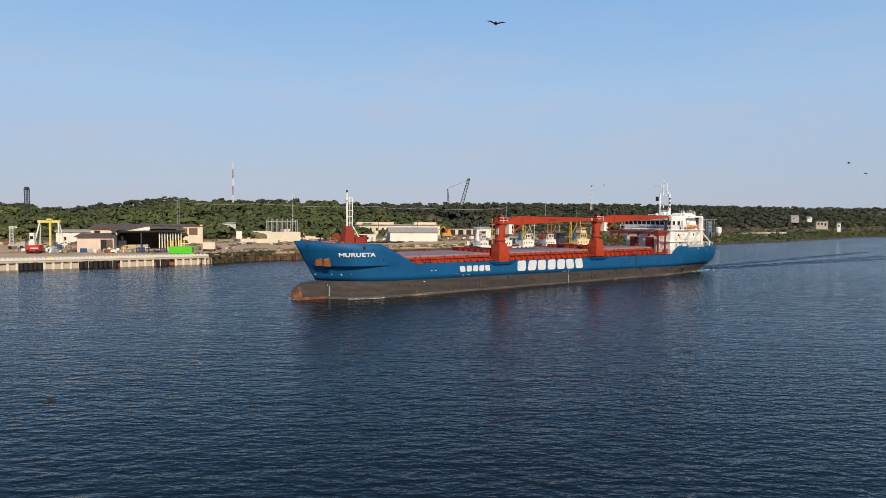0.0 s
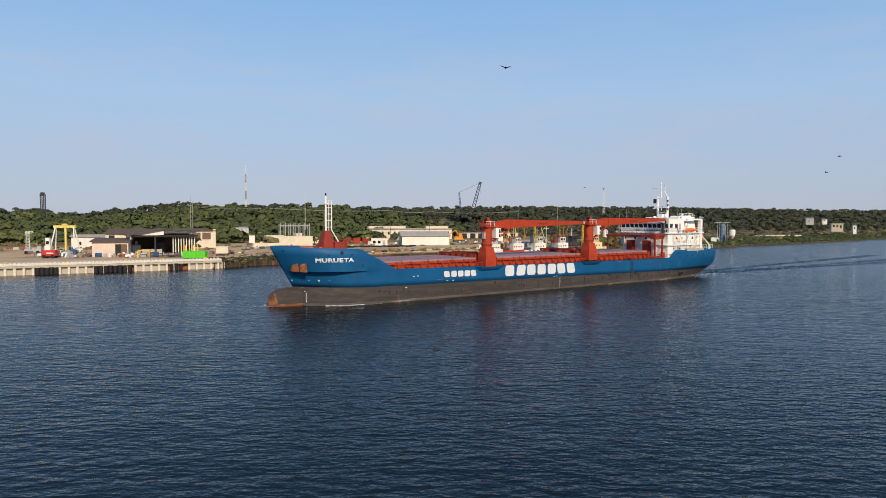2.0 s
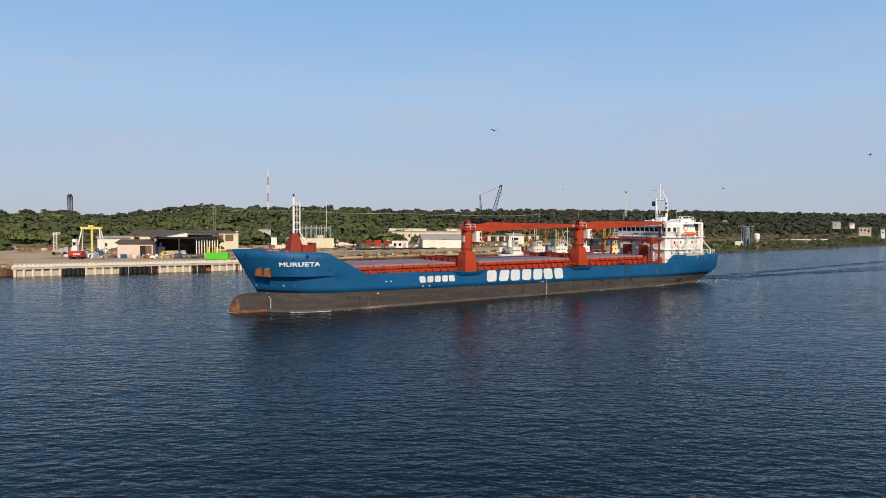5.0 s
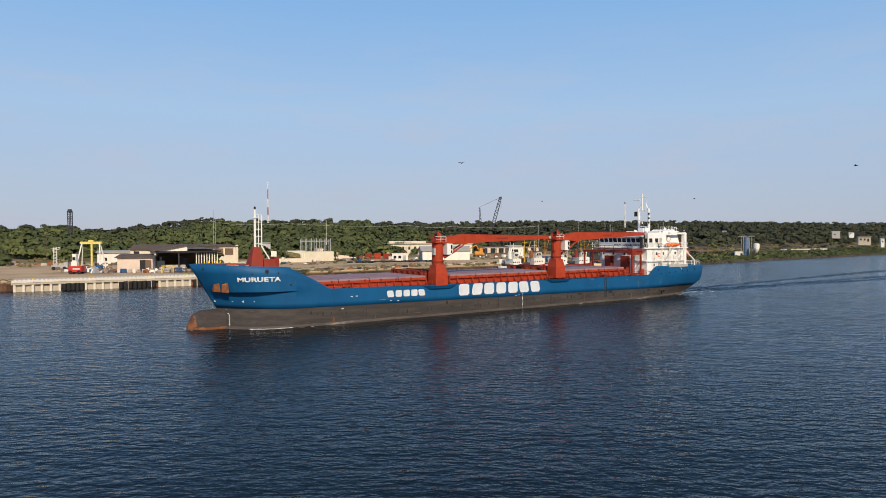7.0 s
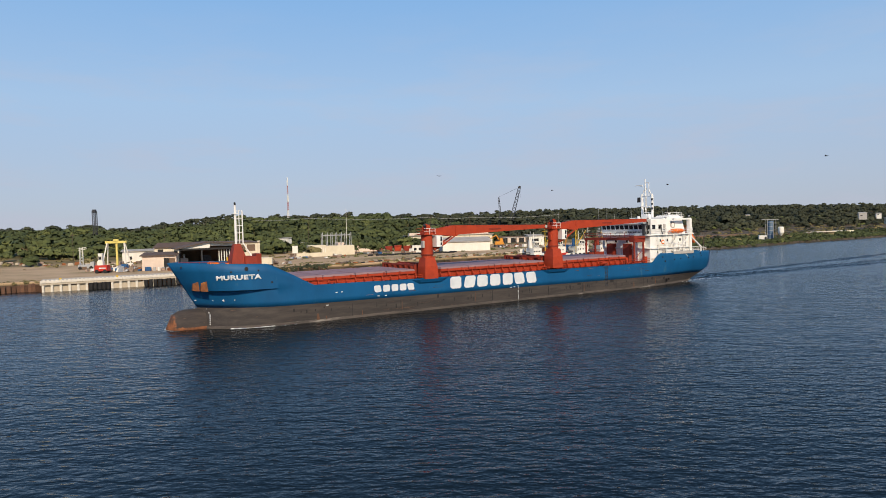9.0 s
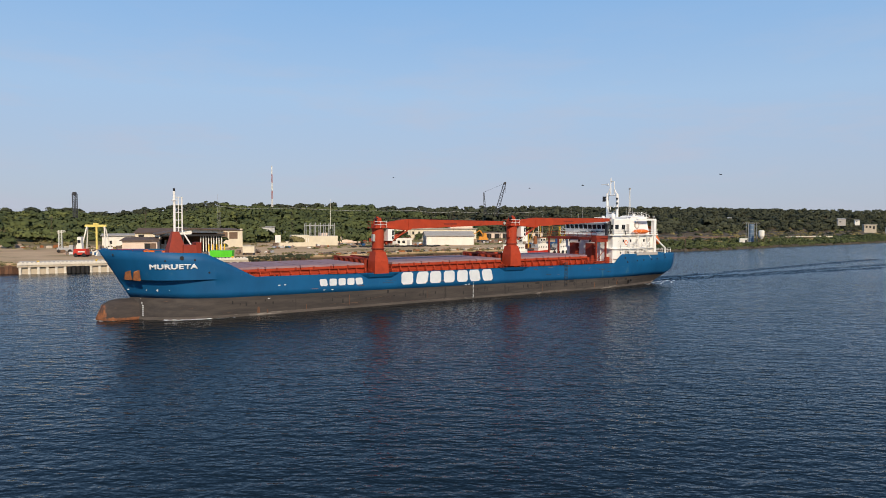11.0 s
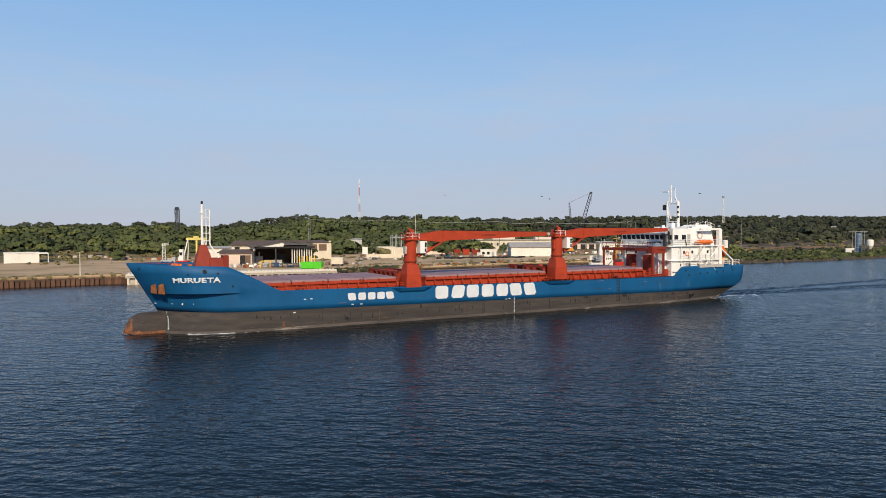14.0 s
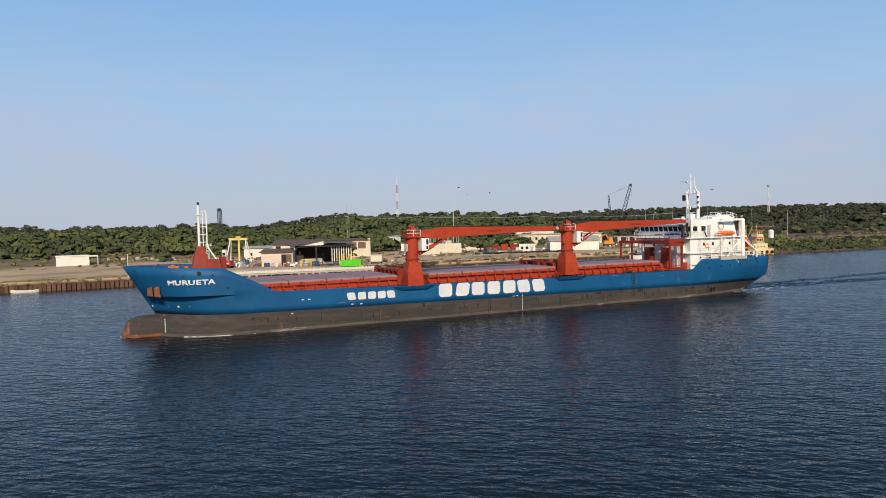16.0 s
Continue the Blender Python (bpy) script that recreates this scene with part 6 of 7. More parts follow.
# ---- moored work boats ----
def workboat(name, label, x, y, rot, length, hull_mat, house_mat, trim, tyres=True, tall=False):
    b = thing(name, pose(x, y, 0, 0, 0, rot), label, "boat", "moored work boats")
    s = Shape()
    rows = []
    for i in range(9):
        u = i / 8
        w = 2.6 * min(1, (1 - abs(2 * u - 1) ** 4 * 0.75))
        top = 1.7 + 1.4 * max(0, u - 0.45) ** 1.5
        rows.append([(u * length, -w * k, z) for k, z in ((0.75, -0.8), (0.95, 0.4), (1.0, top), (-1.0, top), (-0.95, 0.4), (-0.75, -0.8))])
    s.sheet(rows)
    s.add(rows[0], [(0, 1, 2, 3, 4, 5)]).add(rows[-1], [(0, 1, 2, 3, 4, 5)])
    part("hull", s, hull_mat, b, smooth=False)
    part("deckhouse", Shape().box(length * 0.42, length * 0.78, -1.9, 1.9, 1.6, 4.0), house_mat, b)
    wheelh = part("wheelhouse", Shape().taper((length * 0.52, length * 0.72, -1.5, 1.5), (length * 0.53, length * 0.71, -1.4, 1.4), 4.0, 6.1), house_mat, b)
    for k in range(3):
        xx = length * (0.54 + 0.055 * k)
        part("window", Shape().box(xx, xx + length * 0.035, -1.55, -1.40, 5.0, 5.7), GLASS, wheelh)
    part("wheelhouse_roof", Shape().box(length * 0.51, length * 0.73, -1.7, 1.7, 6.1, 6.3), trim, b)
    part("funnel", Shape().turned(length * 0.44, 0, [(4.0, 0.7), (6.6, 0.6)], 12), TUGBLUE if tyres else trim, b)
    m = Shape().rod((length * 0.6, 0, 6.2), (length * 0.6, 0, 10.5 if tall else 9.2), 0.12, 0.07, 6).rod((length * 0.6, -1, 8.4), (length * 0.6, 1, 8.4), 0.06)
    part("mast", m, YELLOW if tall else WALLWHITE, b)
    if tyres:
        for k in range(6):
            xx = length * (0.2 + 0.13 * k)
            part("tyre_fender", Shape().rod((xx, -2.75, 1.1), (xx, -2.45, 1.1), 0.55, n=12), BLACK, b)
    part("foredeck_hatch", Shape().box(length * 0.80, length * 0.90, -0.8, 0.8, 1.7, 2.5), trim, b)
    part("stack_gear", Shape().box(length * 0.12, length * 0.24, -1.4, 0.4, 1.6, 2.6).rod((length * 0.3, -1.2, 2.2), (length * 0.3, 1.2, 2.2), 0.5, n=10), STEEL, b)
    for k in range(4):
        xx = length * (0.45 + 0.08 * k)
        part("porthole", Shape().rod((xx, -1.95, 2.9), (xx, -1.86, 2.9), 0.24, n=10), GLASS, b)
    stern_rail = Shape()
    for k in range(7):
        xx = length * (0.43 + 0.05 * k)
        stern_rail.rod((xx, -1.85, 4.0), (xx, -1.85, 4.9), 0.04, n=4)
    part("house_rail", stern_rail.rod((length * 0.43, -1.85, 4.9), (length * 0.73, -1.85, 4.9), 0.04, n=4).rod((length * 0.43, -1.85, 4.45), (length * 0.73, -1.85, 4.45), 0.03, n=4), STEEL, b)
    part("rust_band", Shape().box(length * 0.12, length * 0.86, -2.64, -2.55, 0.1, 0.5), RUST, b)
    part("bulwark_rail", Shape().rod((0.5, -2.3, 2.5), (length * 0.42, -2.5, 2.5), 0.06).rod((0.5, 2.3, 2.5), (length * 0.42, 2.5, 2.5), 0.06), trim, b)
    return b


def derrick(x, y, h, reach, mat, label):
    d = thing("derrick", pose(x, y, 1.0), label, "derrick", "boat derricks")
    part("post", lattice(Shape(), (0, 0, -1), (0, 0, h), 0.7, 0.5, 6, 0.07), mat, d)
    part("boom", Shape().rod((0, 0, h * 0.35), (reach, 0.5, h * 0.95), 0.12, 0.07, 5), mat, d)
    part("stay", Shape().rod((0, 0, h), (reach, 0.5, h * 0.95), 0.03, n=3), STEEL, d)


workboat("harbour_tug", "cream harbour tug with orange roof and black tyre fenders", 42.0, 250.5, 32, 17, TUGCREAM, TUGCREAM, ORANGE, True, True)
tug = bpy.data.objects["harbour_tug"]
upper_bridge = part("upper_bridge", Shape().taper((9.2, 12.0, -1.4, 1.4), (9.4, 11.8, -1.3, 1.3), 6.3, 8.2), TUGCREAM, tug, "cream upper bridge")
for k in range(3):
    part("window", Shape().box(9.6 + k * 0.8, 10.15 + k * 0.8, -1.46, -1.28, 7.2, 7.8), GLASS, upper_bridge)
part("upper_roof", Shape().box(9.0, 12.2, -1.7, 1.7, 8.2, 8.4), ORANGE, tug, "orange bridge roof")
workboat("work_boat", "white work boat with a blue funnel moored at the bank", 22.0, 240.5, 38, 15, WALLWHITE, WALLWHITE, GREYDECK)
workboat("supply_boat", "dark red-hulled boat with white cabin moored at the bank", 31.0, 246.0, 30, 13, DARKRED, WALLWHITE, DARKRED, False, True)
workboat("small_launch", "white launch moored at the bank", 8.0, 229.5, 38, 10, WALLWHITE, WALLWHITE, WALLWHITE, False)
workboat("trawler", "rust-red trawler with a white cabin among the moored boats", 14.5, 236.5, 34, 13, TRUCKRED, WALLWHITE, RUST, False, True)
workboat("dark_trawler", "dark blue trawler with a grey cabin among the moored boats", 36.0, 252.0, 34, 14, TUGBLUE, STEEL, STEEL, False)
for i, (x, y, h, reach, mat) in enumerate(((17.0, 240.0, 10.5, 2.2, YELLOW), (20.5, 242.5, 9.0, -1.8, WALLWHITE), (24.5, 245.5, 11.5, 1.5, DIGGER), (33.0, 251.0, 10.0, -2.0, WALLWHITE), (40.0, 255.5, 10.5, 1.8, DIGGER), (12.0, 237.5, 8.5, 1.4, GALV))):
    p_ = thing("boat_mast", pose(x, y, 1.0), "thin mast with stays standing above the moored boats", "mast", "boat masts")
    part("pole", Shape().rod((0, 0, -1), (0, 0, h), 0.13, 0.07, 6), mat, p_)
    part("boom", Shape().rod((0, 0, h * 0.3), (reach, 0, h * 0.85), 0.09, 0.06, 5), mat, p_)
    part("crosstree", Shape().rod((-0.9, 0, h * 0.8), (0.9, 0, h * 0.8), 0.06, n=5), mat, p_)
    part("stay", Shape().rod((0, 0, h * 0.95), (-2.4, 0.6, 0.8), 0.035, n=3).rod((0, 0, h * 0.95), (2.4, -0.6, 0.8), 0.035, n=3), STEEL, p_)
derrick(28.0, 243.5, 9.0, 3.5, YELLOW, "yellow lattice derrick on a moored boat")
derrick(36.5, 249.0, 8.0, -3.0, STEEL, "dark lattice derrick on a moored boat")
derrick(47.0, 255.5, 9.5, 2.5, YELLOW, "yellow lattice derrick beside the tug")
for i, (x, y, k, mat) in enumerate(((14.0, 236.5, 1.3, GALV), (18.5, 239.5, 1.0, RUST), (25.5, 245.0, 1.4, TUGBLUE), (33.0, 251.0, 1.6, STEEL), (38.5, 254.0, 1.5, DARKRED), (41.0, 257.0, 1.2, WALLWHITE), (10.5, 235.0, 0.9, WALLWHITE), (29.5, 249.5, 1.0, ORANGE))):
    cb = thing("shore_crate", at_ground(x - 1.5, y + 3.0, 30 + 9 * i), "worn steel crate stacked on the bank by the boats", "crate", "shore crates")
    part("box", Shape().taper((-k, k, -k * 0.8, k * 0.8), (-k * 0.96, k * 0.96, -k * 0.77, k * 0.77), -0.3, k * 1.5), mat, cb)
    part("lid", Shape().box(-k * 1.04, k * 1.04, -k * 0.85, k * 0.85, k * 1.5, k * 1.5 + 0.12), mat, cb)
dv = thing("shore_davit", pose(58.6, 266.0, 1.0, 0, 0, 20), "tall steel davit with a hanging white tank on the bank", "davit")
part("post", Shape().box(0, 0.35, 0, 0.35, -1, 9.0), STEEL, dv)
part("arm", Shape().box(-7.5, 0.35, 0.05, 0.3, 8.4, 8.9), BROWN, dv)
part("tank", Shape().turned(-1.2, 0.15, [(4.6, 0.9), (7.2, 0.9), (7.5, 0.5)], 14), WALLWHITE, dv)


# ---- masts, poles and far cranes ----
# mast red paled so that distance haze is mixed into the paint colour
HAZEDRED = material("hazed_mast_red", (0.42, 0.20, 0.19), (0.36, 0.17, 0.16), 0.6)
for x, y, z0, z1, head in ((-150.6, 497.6, 8, 50.2, False), (116.8, 547.6, 10, 36.9, True)):
    tw = thing("radio_mast", pose(x, y, z0), "tall red and white lattice radio mast above the trees", "radio mast", "radio masts")
    hgt = z1 - z0
    for i in range(7):
        part("mast_section", lattice(Shape(), (0, 0, hgt * i / 7), (0, 0, hgt * (i + 1) / 7), 1.3 - 0.13 * i, 1.17 - 0.13 * i, 4, 0.10), HAZEDRED if i % 2 and not head else WALLWHITE, tw)
    if head:
        part("antenna_ring", Shape().turned(0, 0, [(hgt - 1.2, 0.8), (hgt, 0.9)], 10), GALV, tw)
cr = thing("lattice_crane", pose(10.0, 400.0, 12), "dark lattice-boom crawler crane behind the trees", "crane")
part("boom", lattice(Shape(), (-0.7, 0, 2), (4.5, 0, 21.2), 2.0, 1.2, 12, 0.16), STEEL, cr)
part("boom_head", Shape().box(3.9, 5.2, -0.7, 0.7, 20.4, 21.6), STEEL, cr)
part("gantry_mast", lattice(Shape(), (-6.6, 0, 2), (-7.6, 0, 15.6), 1.3, 0.5, 9, 0.13), STEEL, cr)
part("machine_house", Shape().box(-8, -1, -2, 2, -4.5, -1.5), STEEL, cr)
part("pendant_rope", Shape().rod((-7.6, 0, 15.7), (4.4, 0, 21.0), 0.06, n=4).rod((4.8, 0, 20.6), (4.8, 0, 15.0), 0.05, n=4), STEEL, cr)
ub = thing("upright_boom", pose(-185.1, 308.7, 6), "dark upright crane boom behind the trees", "crane")
part("boom", lattice(Shape(), (0.3, 0, 0), (0, 0, 17.2), 1.2, 1.5, 16, 0.17), STEEL, ub)
part("boom_head", Shape().box(-0.75, 0.65, -0.5, 0.5, 16.4, 17.9), STEEL, ub)
for x, y, top, mat in ((-107.4, 280.1, 22.3, GALV), (-59.3, 273.6, 20.1, WALLWHITE), (-110.8, 143.6, 7.6, WALLWHITE), (-113.8, 299.1, 20.0, GALV), (-133.0, 270.0, 15.0, BARK), (-82.0, 300.0, 18.0, BARK), (-30.0, 322.0, 17.0, BARK),
                       (-12.0, 326.0, 16.5, BARK), (30.0, 330.0, 17.0, GALV), (62.0, 322.0, 17.0, GALV), (78.0, 330.0, 16.0, GALV), (-176.0, 232.0, 12.5, BARK), (-205.0, 226.0, 12.0, BARK), (-190.0, 228.0, 12.0, BARK), (-150.0, 236.0, 13.0, BARK), (48.0, 326.0, 18.0, GALV)):
    z0 = ground_z(x, y)
    pp = thing("utility_pole", pose(x, y, z0), "thin upright pole standing in the yard", "pole", "poles")
    part("pole", Shape().rod((0, 0, -0.5), (0, 0, top - z0), 0.11, 0.06, 6), mat, pp)
    if mat is BARK:
        part("crossarm", Shape().box(-0.9, 0.9, -0.06, 0.06, top - z0 - 0.9, top - z0 - 0.75), BARK, pp)
wire = Shape()
for a, b in (((-113.8, 299.1, 17.5), (-82.0, 300, 17.0)), ((-82.0, 300, 17.0), (-30, 322, 16.3)), ((-30, 322, 16.3), (-12, 326, 15.8)), ((-12, 326, 15.8), (30, 330, 16.0))):
    prev = Vector(a)
    for i in range(1, 9):
        u = i / 8
        q = Vector(a).lerp(Vector(b), u) - Vector((0, 0, 3.0 * u * (1 - u)))
        wire.rod(prev, q, 0.05, n=3)
        prev = q
wr = new("overhead_wire", wire.mesh("overhead_wire", GALV))
tagged(wr, "thin overhead wire between the poles", "wire")

# left end: white hut on the apron, stones at the hill's foot
hl = building("apron_hut", "flat white hut with an open dark end", -172.4, 189.0, 42, 9.6, 6.0, 3.1, WALLWHITE, WALLWHITE, "flat", [], 0.15)
# dark panel over the closed side wall stands in for the open end's shade
part("open_end_shade_panel", Shape().box(9.58, 9.68, 0.8, 5.2, 0.1, 2.7), DARK, hl)
part("end_canopy", Shape().box(9.6, 12.2, -0.1, 6.1, 2.85, 3.15), WALLWHITE, hl)
for y in (0.0, 5.8):
    part("canopy_post", Shape().box(12.0, 12.2, y, y + 0.2, 0, 2.9), WALLWHITE, hl)
for i in range(40):
    x = -176 + i * 1.55 + rb.uniform(-0.5, 0.5)
    y = 218 + (x + 176) * 0.12 + rb.uniform(-2, 2)
    k = rb.uniform(0.4, 1.1)
    st = thing("field_stone", at_ground(x, y, rb.uniform(0, 90)), "rubble block at the foot of the slope", "rubble", "rubble blocks")
    part("stone", Shape().taper((-k, k, -k * 0.7, k * 0.7), (-k * 0.7, k * 0.75, -k * 0.5, k * 0.5), -0.3, k * rb.uniform(0.5, 1.3)), (SCRAP, CONCRETE, RUST)[i % 3], st)

# an upturned pale punt lying against the old piling
punt = thing("punt", pose(-124.6, 127.4, 0, 0, 0, 36), "long pale flat-bottomed punt moored against the piling", "boat")
hull_rows = [[(u * 2.7, 0.75 * w * k, z + 0.28 * abs(u) ** 3) for k, z in ((0.6, -0.15), (0.95, 0.25), (1.0, 0.5), (0.86, 0.5), (0.8, 0.2), (-0.8, 0.2), (-0.86, 0.5), (-1.0, 0.5), (-0.95, 0.25), (-0.6, -0.15))] for u, w in ((-1, 0.7), (-0.7, 0.95), (0, 1), (0.6, 0.9), (0.9, 0.5), (1, 0.12))]
part("hull", Shape().sheet(hull_rows), WALLWHITE, punt, smooth=True)
for u in (-1.2, 0.3):
    part("thwart", Shape().box(u, u + 0.3, -0.66, 0.66, 0.36, 0.42), GREYDECK, punt)
foliage("bank_grass", scatter(700, -165, -100, 0.5, 5.5, 0.3, 0.8, 0.8), LEAFDRY, "strip of dry grass above the old piling", rng, 4, 12, "grass", leaf=0.34)

# far bank to the right
bt = thing("blue_silo", at_ground(129.6, 338.0), "tall faded blue silo on the far bank", "silo")
part("shell", Shape().turned(0, 0, [(0, 1.15), (9.3, 1.15), (9.6, 0.9)], 14), SILOBLUE, bt)
for i in range(5):
    part("hoop", Shape().turned(0, 0, [(1.2 + i * 1.9, 1.2), (1.35 + i * 1.9, 1.2)], 14), GALV, bt)
for x, y in ((-1.9, -1.4), (1.9, -1.4), (-1.9, 1.4), (1.9, 1.4)):
    part("leg", Shape().rod((x, y, -0.5), (x, y, 10.1), 0.12, n=5), GALV, bt)
part("top_walkway", Shape().box(-4.2, 3.6, -0.5, 0.5, 10.1, 10.3), GALV, bt)
wt = thing("white_silo", at_ground(132.2, 332.6), "white cone-bottomed silo on steel legs", "silo")
part("shell", Shape().turned(0, 0, [(2.6, 0.4), (4.0, 1.35), (6.4, 1.35), (6.8, 0.9)], 14), WALLWHITE, wt)
for a in range(4):
    part("leg", Shape().rod((1.3 * math.cos(a * 1.57 + .8), 1.3 * math.sin(a * 1.57 + .8), -0.5), (1.3 * math.cos(a * 1.57 + .8), 1.3 * math.sin(a * 1.57 + .8), 4.6), 0.12), BROWN, wt)
building("white_kiosk", "small white kiosk on the far bank", 122.2, 332.2, -14, 3.3, 3.0, 2.7, WALLWHITE, WALLWHITE, "flat", [(2.3, 3.2, 0.1, 2.2, DARK, "doorway_shade_panel")], 0.1)
building("bank_house", "grey-white house with dark windows near the far bank", 246.4, 458.0, -13, 7.0, 4, 3.2, CONCRETE, PALEROOF, "flat", [(0.8, 1.9, 1.0, 2.2, DARK, "window"), (2.9, 4.0, 1.0, 2.2, DARK, "window"), (5.0, 6.0, 0.2, 2.2, DARK, "doorway_shade_panel")], z=6.6)
building("bank_annex", "small white annex near the far bank", 257.6, 453.0, -13, 2.0, 2.4, 3.2, WALLWHITE, PALEROOF, "lean", [(0.5, 1.3, 1.2, 2.3, DARK, "window")], 0.2, z=5.2, peak=0.4)
for i, (x, y, z, w, mat) in enumerate(((250.0, 498.2, 11.2, 5.0, GREYDECK), (260.5, 496.0, 11.6, 3.0, WALLWHITE), (196.1, 560.0, 13.0, 3.0, CREAM), (-100.9, 314.2, 6.0, 6, WALLWHITE), (-92.0, 318.0, 5.0, 3.5, CREAM))):
    building("hillside_house", "pale hillside house half hidden by trees", x, y, -15, w, 3, 1.4 if w < 4 else 2.6, mat, GREYDECK if i % 2 == 0 else PALEROOF, "lean", [(w * 0.2, w * 0.45, 0.5, 1.1, DARK, "window")], 0.2, z=z - 0.6, peak=0.4)
terr = thing("earth_terrace", pose(0, 0, 0), "bare pale earth terraces cut into the far bank", "terrace", kind="structure")
for x, y, w, h, rot in ((168.0, 398.0, 62, 1.2, 32), (196.0, 420.0, 44, 1.6, 34), (128.0, 392.0, 40, 0.9, 30), (100.0, 372.0, 36, 0.8, 28)):
    part("terrace_face", Shape().box(-w / 2, w / 2, 0, 5, -2.5, h), CREAM if w == 44 else BROWN, terr).matrix_local = at_ground(x, y, rot)
dt = thing("dead_tree", at_ground(81.5, 279.5), "bare dead tree on the river bank", "tree")
part("trunk", Shape().rod((0, 0, -0.5), (0.2, 0, 4.0), 0.22, 0.14).rod((0.2, 0, 4.0), (-0.8, 0, 7.0), 0.12, 0.05).rod((0.2, 0, 4.0), (1.3, 0.3, 6.2), 0.10, 0.04).rod((0.15, 0, 2.8), (-1.4, -0.3, 4.4), 0.09, 0.04).rod((0.8, 0.2, 5.1), (0.4, 0.4, 6.8), 0.06, 0.03), BARK, dt)


# ---- single trees in the yard ----
def tree(name, label, x, y, height, radius, mat, seed):
    t = thing(name, at_ground(x, y), label, "tree", "yard trees")
    r = np.random.default_rng(seed)
    tr_ = Shape().rod((0, 0, -0.4), (0.1, 0, height * 0.45), 0.22, 0.14, 7)
    for k in range(6):
        a = k * 1.05 + r.uniform(0, 0.5)
        tr_.rod((0.05, 0, height * (0.28 + 0.03 * k)), (radius * 0.6 * math.cos(a), radius * 0.6 * math.sin(a), height * (0.6 + 0.05 * (k % 3))), 0.09, 0.04, 5)
    part("trunk", tr_, BARK, t)
    crown = foliage("crown", [(0, 0, 0, radius, height)], mat, "", r, 16, 60, leaf=0.24)
    crown.parent = t
    for key in ("label", "category", "kind"):
        if key in crown:
            del crown[key]


tree("yard_tree", "small dark tree beside the shuttered store", -75.8, 199.0, 6.0, 2.0, LEAF, 1)
tree("yard_tree", "round green tree by the pink ruin", -55.0, 270.0, 7.0, 4.2, LEAF, 2)
tree("yard_tree", "round green tree by the pump house", -46.5, 262.0, 5.5, 3.6, LEAF, 3)
tree("yard_tree", "bush beside the white sign", -67.0, 251.0, 4.0, 2.6, LEAFDRY, 4)
tree("yard_tree", "broad bush behind the moored tugs", 62.0, 281.0, 6.0, 4.5, LEAFLIGHT, 5)
tree("yard_tree", "small dark bush on the slope", -152.0, 216.0, 3.6, 2.4, LEAF, 6)
foliage("yard_scrub", scatter(220, -150, -98, 0.8, 6, 0.25, 0.6, 1.0) + scatter(520, -62, 60, 2, 20, 0.35, 0.9, 0.9) + scatter(260, -58, 60, 0.1, 2.2, 0.35, 0.8, 1.3) + scatter(60, -130, -100, 3, 7, 0.3, 0.7, 1.0) + scatter(140, -140, 30, 60, 96, 0.5, 1.4, 1.1), LEAFDRY, "tufts of dry weeds about the yard", rng, 4, 12, "weeds", leaf=0.34)


foliage("apron_grass", scatter(420, -62, 60, 1, 26, 0.3, 0.8, 0.7) + scatter(160, -60, 40, 36, 60, 0.4, 1.1, 0.9), LEAFLIGHT, "patches of dull green grass on the bare yard", rng, 4, 14, "grass", leaf=0.34)
foliage("bank_weeds", scatter(420, -62, -46, -0.4, 1.8, 0.35, 0.8, 1.2) + scatter(160, -62, -46, 1.8, 6, 0.3, 0.6, 1.0), LEAFDARK, "dark weeds over the old bank beside the quay", rng, 4, 14, "weeds", leaf=0.34)
for i in range(16):
    x = -61.5 + i * 1.0 + rb.uniform(-0.3, 0.3)
    ps = thing("mooring_stump", pose(x, along(x) - 0.7 + rb.uniform(-0.3, 0.3), 0, rb.uniform(-4, 4), rb.uniform(-4, 4), rb.uniform(0, 90)), "rusty broken post standing in the river bank", "post", "broken posts")
    part("post", Shape().taper((-0.2, 0.2, -0.2, 0.2), (-0.14, 0.16, -0.15, 0.12), -2.5, rb.uniform(0.9, 2.2)), PILE, ps)

# ---- birds ----
def bird(span, label):
    b = thing("bird", pose(0, 0, 30), label, "bird", "birds")
    part("body", Shape().sheet([[(0.08 * span * r * math.cos(a), u * span * 0.28, 0.07 * span * r * math.sin(a)) for a in [k * math.pi / 4 for k in range(9)]] for u, r in ((-1.2, 0.15), (-0.6, 0.7), (0, 1), (0.6, 0.6), (0.9, 0.35), (1.2, 0.02))]), FEATHER, b)
    for s in (1, -1):
        part("wing", Shape().add([(0.03 * s * span, 0.12 * span, 0.02 * span), (0.26 * s * span, 0.16 * span, 0.13 * span), (0.5 * s * span, 0.0, 0.10 * span), (0.27 * s * span, 0.0, 0.12 * span), (0.03 * s * span, -0.08 * span, 0.02 * span),
                                  (0.03 * s * span, 0.1 * span, -0.01 * span), (0.26 * s * span, 0.14 * span, 0.085 * span), (0.27 * s * span, 0.01 * span, 0.075 * span), (0.03 * s * span, -0.06 * span, -0.025 * span)],
                                 [(0, 1, 3, 4), (1, 2, 3), (5, 8, 7, 6), (6, 7, 2), (0, 5, 6, 1), (1, 6, 2), (3, 2, 7), (4, 3, 7, 8)]), FEATHER, b)
    return b


soaring = bird(2.5, "large dark soaring bird with long wings")
skimmer = bird(1.2, "dark bird skimming low over the water")
gull_a, gull_b, gull_c, gull_d = (bird(1.3, "distant dark bird circling over the river") for _ in range(4))

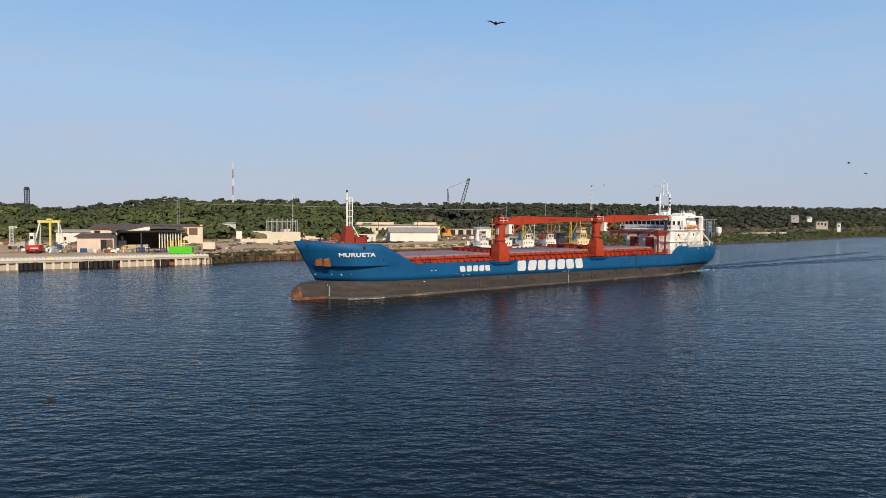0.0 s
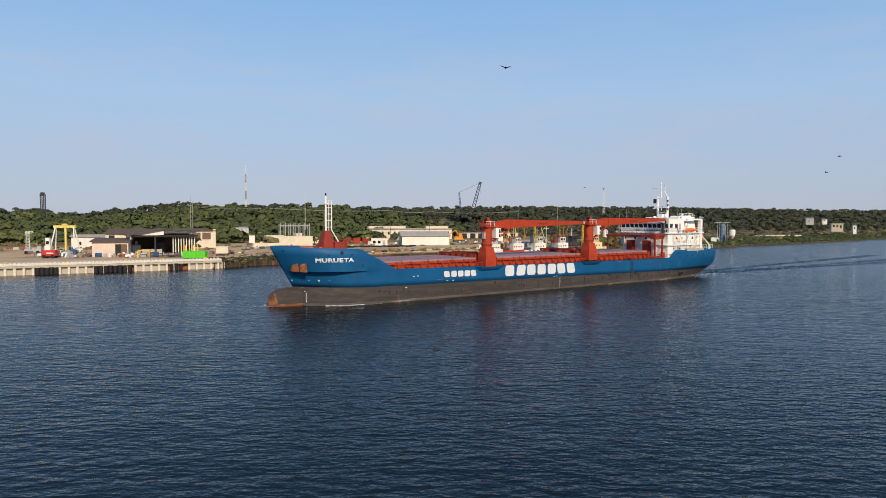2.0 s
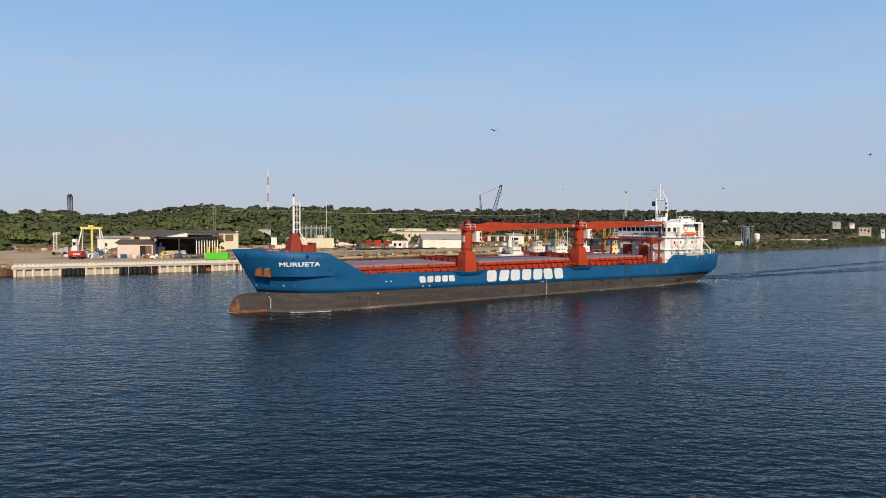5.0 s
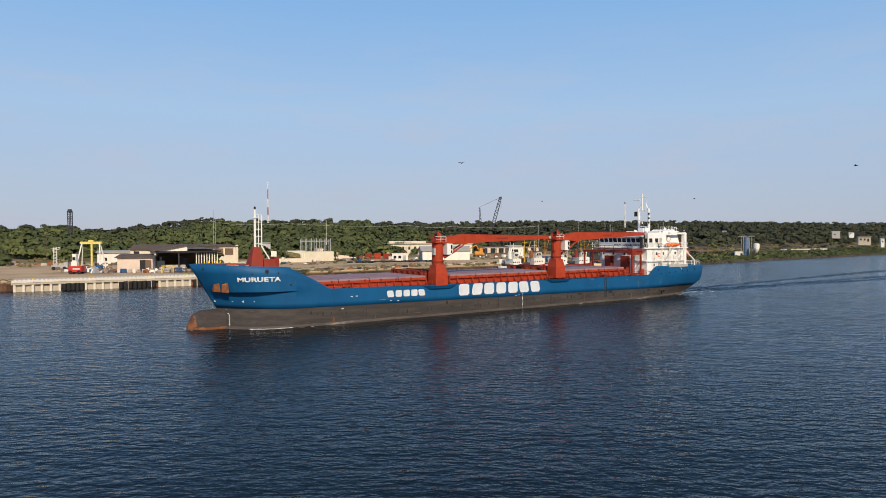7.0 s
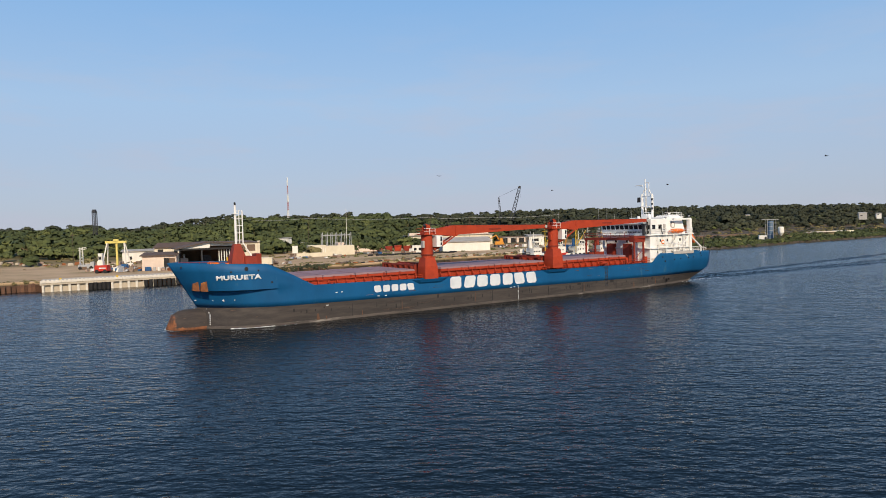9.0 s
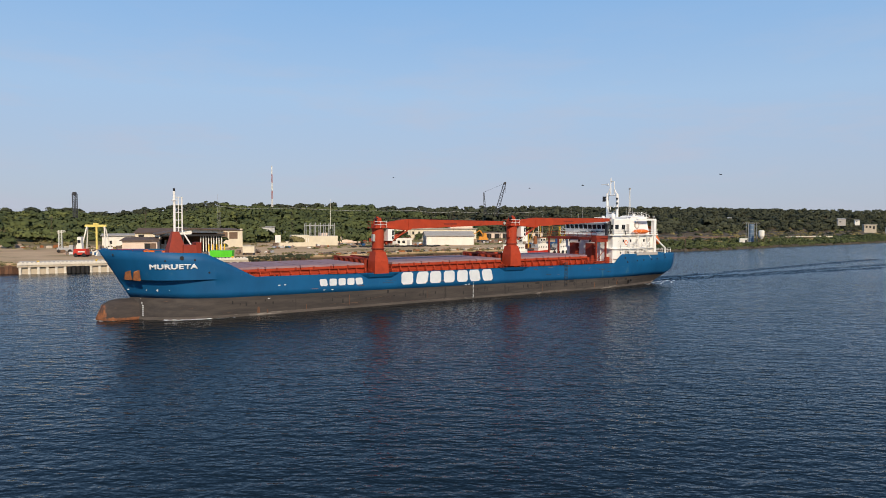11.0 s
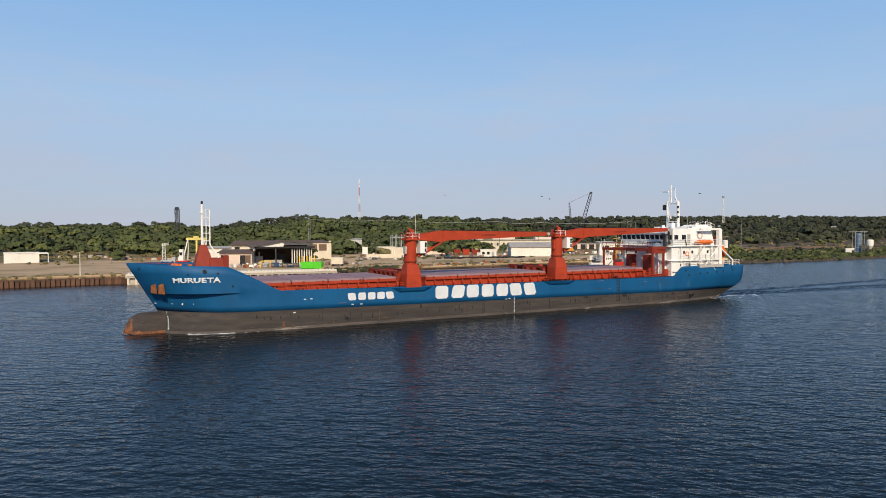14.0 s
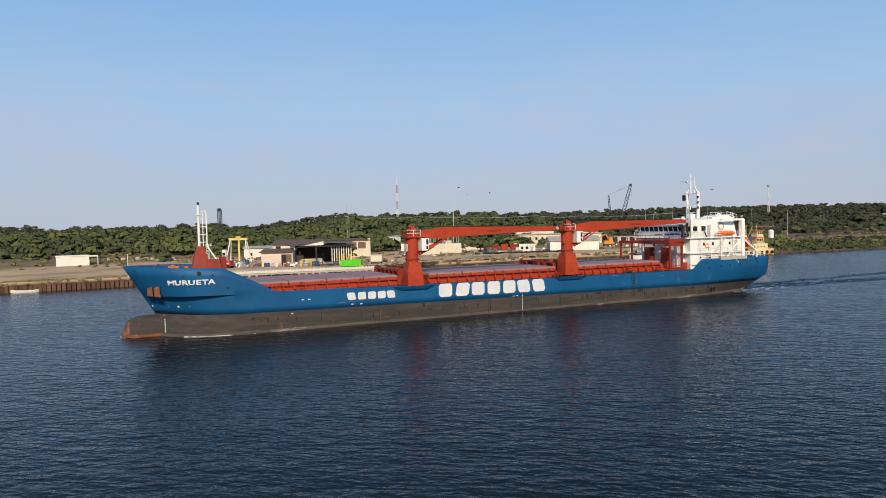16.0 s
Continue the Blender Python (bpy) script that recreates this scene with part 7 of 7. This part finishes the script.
def motions():
    """All that moves."""
    walk(ship, [(t, ship_pose(t)) for t in (0, 2, 4, 6, 8, 10, 12, 14, 16)])
    walk(water_ob, [(0, pose(0, 0, 0)), (16, pose(-3.2, -2.4, 0))])
    walk(soaring, [(0, pose(6.2, 84.8, 35.6, 0, 6, -5)), (1, pose(7.3, 101.7, 37.2, 0, -4, -5)), (2, pose(8.7, 121.7, 38.7, 0, 6, -5)), (3.5, pose(11.2, 151.6, 35.4, 0, -5, 5)),
                   (6, pose(-1.1, 190, 35.7, 0, 8, 20)), (7, pose(-4, 205, 33.3, 0, -6, 20)), (9, pose(-23.6, 299, 33.6, 0, 5, 15)), (12, pose(-60, 420, 36, 0, 0, 15)), (16, pose(-110, 560, 38, 0, 0, 15))])
    walk(skimmer, [(0, pose(-21.4, 37.3, 2.2, 0, 5, -40)), (0.5, pose(-17.7, 43.5, 1.6, 0, -5, -40)), (1.5, pose(-7.5, 55.5, 1.0, 0, 5, -42)), (2, pose(-1.6, 61, 0.8, 0, -5, -42)),
                   (4, pose(22, 86, 1.2, 0, 5, -44)), (8, pose(90, 140, 3, 0, 0, -50)), (16, pose(300, 260, 12, 0, 0, -60))])
    walk(gull_a, [(0, pose(80.5, 138.3, 23.3, 0, 10, 70)), (1.5, pose(77, 140.3, 24.8, 0, -5, 80)), (3.5, pose(73.2, 130.9, 25.1, 0, 10, 110)), (7, pose(70.6, 132.4, 25, 0, 5, 60)), (11, pose(56, 165, 23, 0, 5, 40)),
                  (14.5, pose(33.1, 197.2, 21.7, 0, 5, 70)), (16, pose(28.2, 198, 20.6, 0, 0, 80))])
    walk(gull_b, [(0, pose(88.2, 145.4, 21.7, 0, 0, 60)), (1.5, pose(84.3, 147.6, 23.1, 0, 8, 50)), (3.5, pose(72.6, 186.4, 21.7, 0, -6, 20)), (7, pose(59.3, 191, 21.8, 0, 5, 60)), (16, pose(-31.9, 197.4, 21.7, 0, 5, 85))])
    walk(gull_c, [(0, pose(60, 260, 24, 0, 5, 80)), (8, pose(20, 230, 23, 0, -5, 90)), (14.5, pose(-10.8, 199.7, 21.2, 0, 5, 80)), (16, pose(-40.7, 195.8, 23.5, 0, 0, 85))])
    walk(gull_d, [(0, pose(-20, -60, 40, 0, 0, 0)), (8, pose(-12, -5, 38, 0, 5, 0)), (14, pose(-11, 40, 33.5, 0, 5, 0)), (16, pose(-9.8, 59.2, 32.2, 0, 0, 0))])


motions()
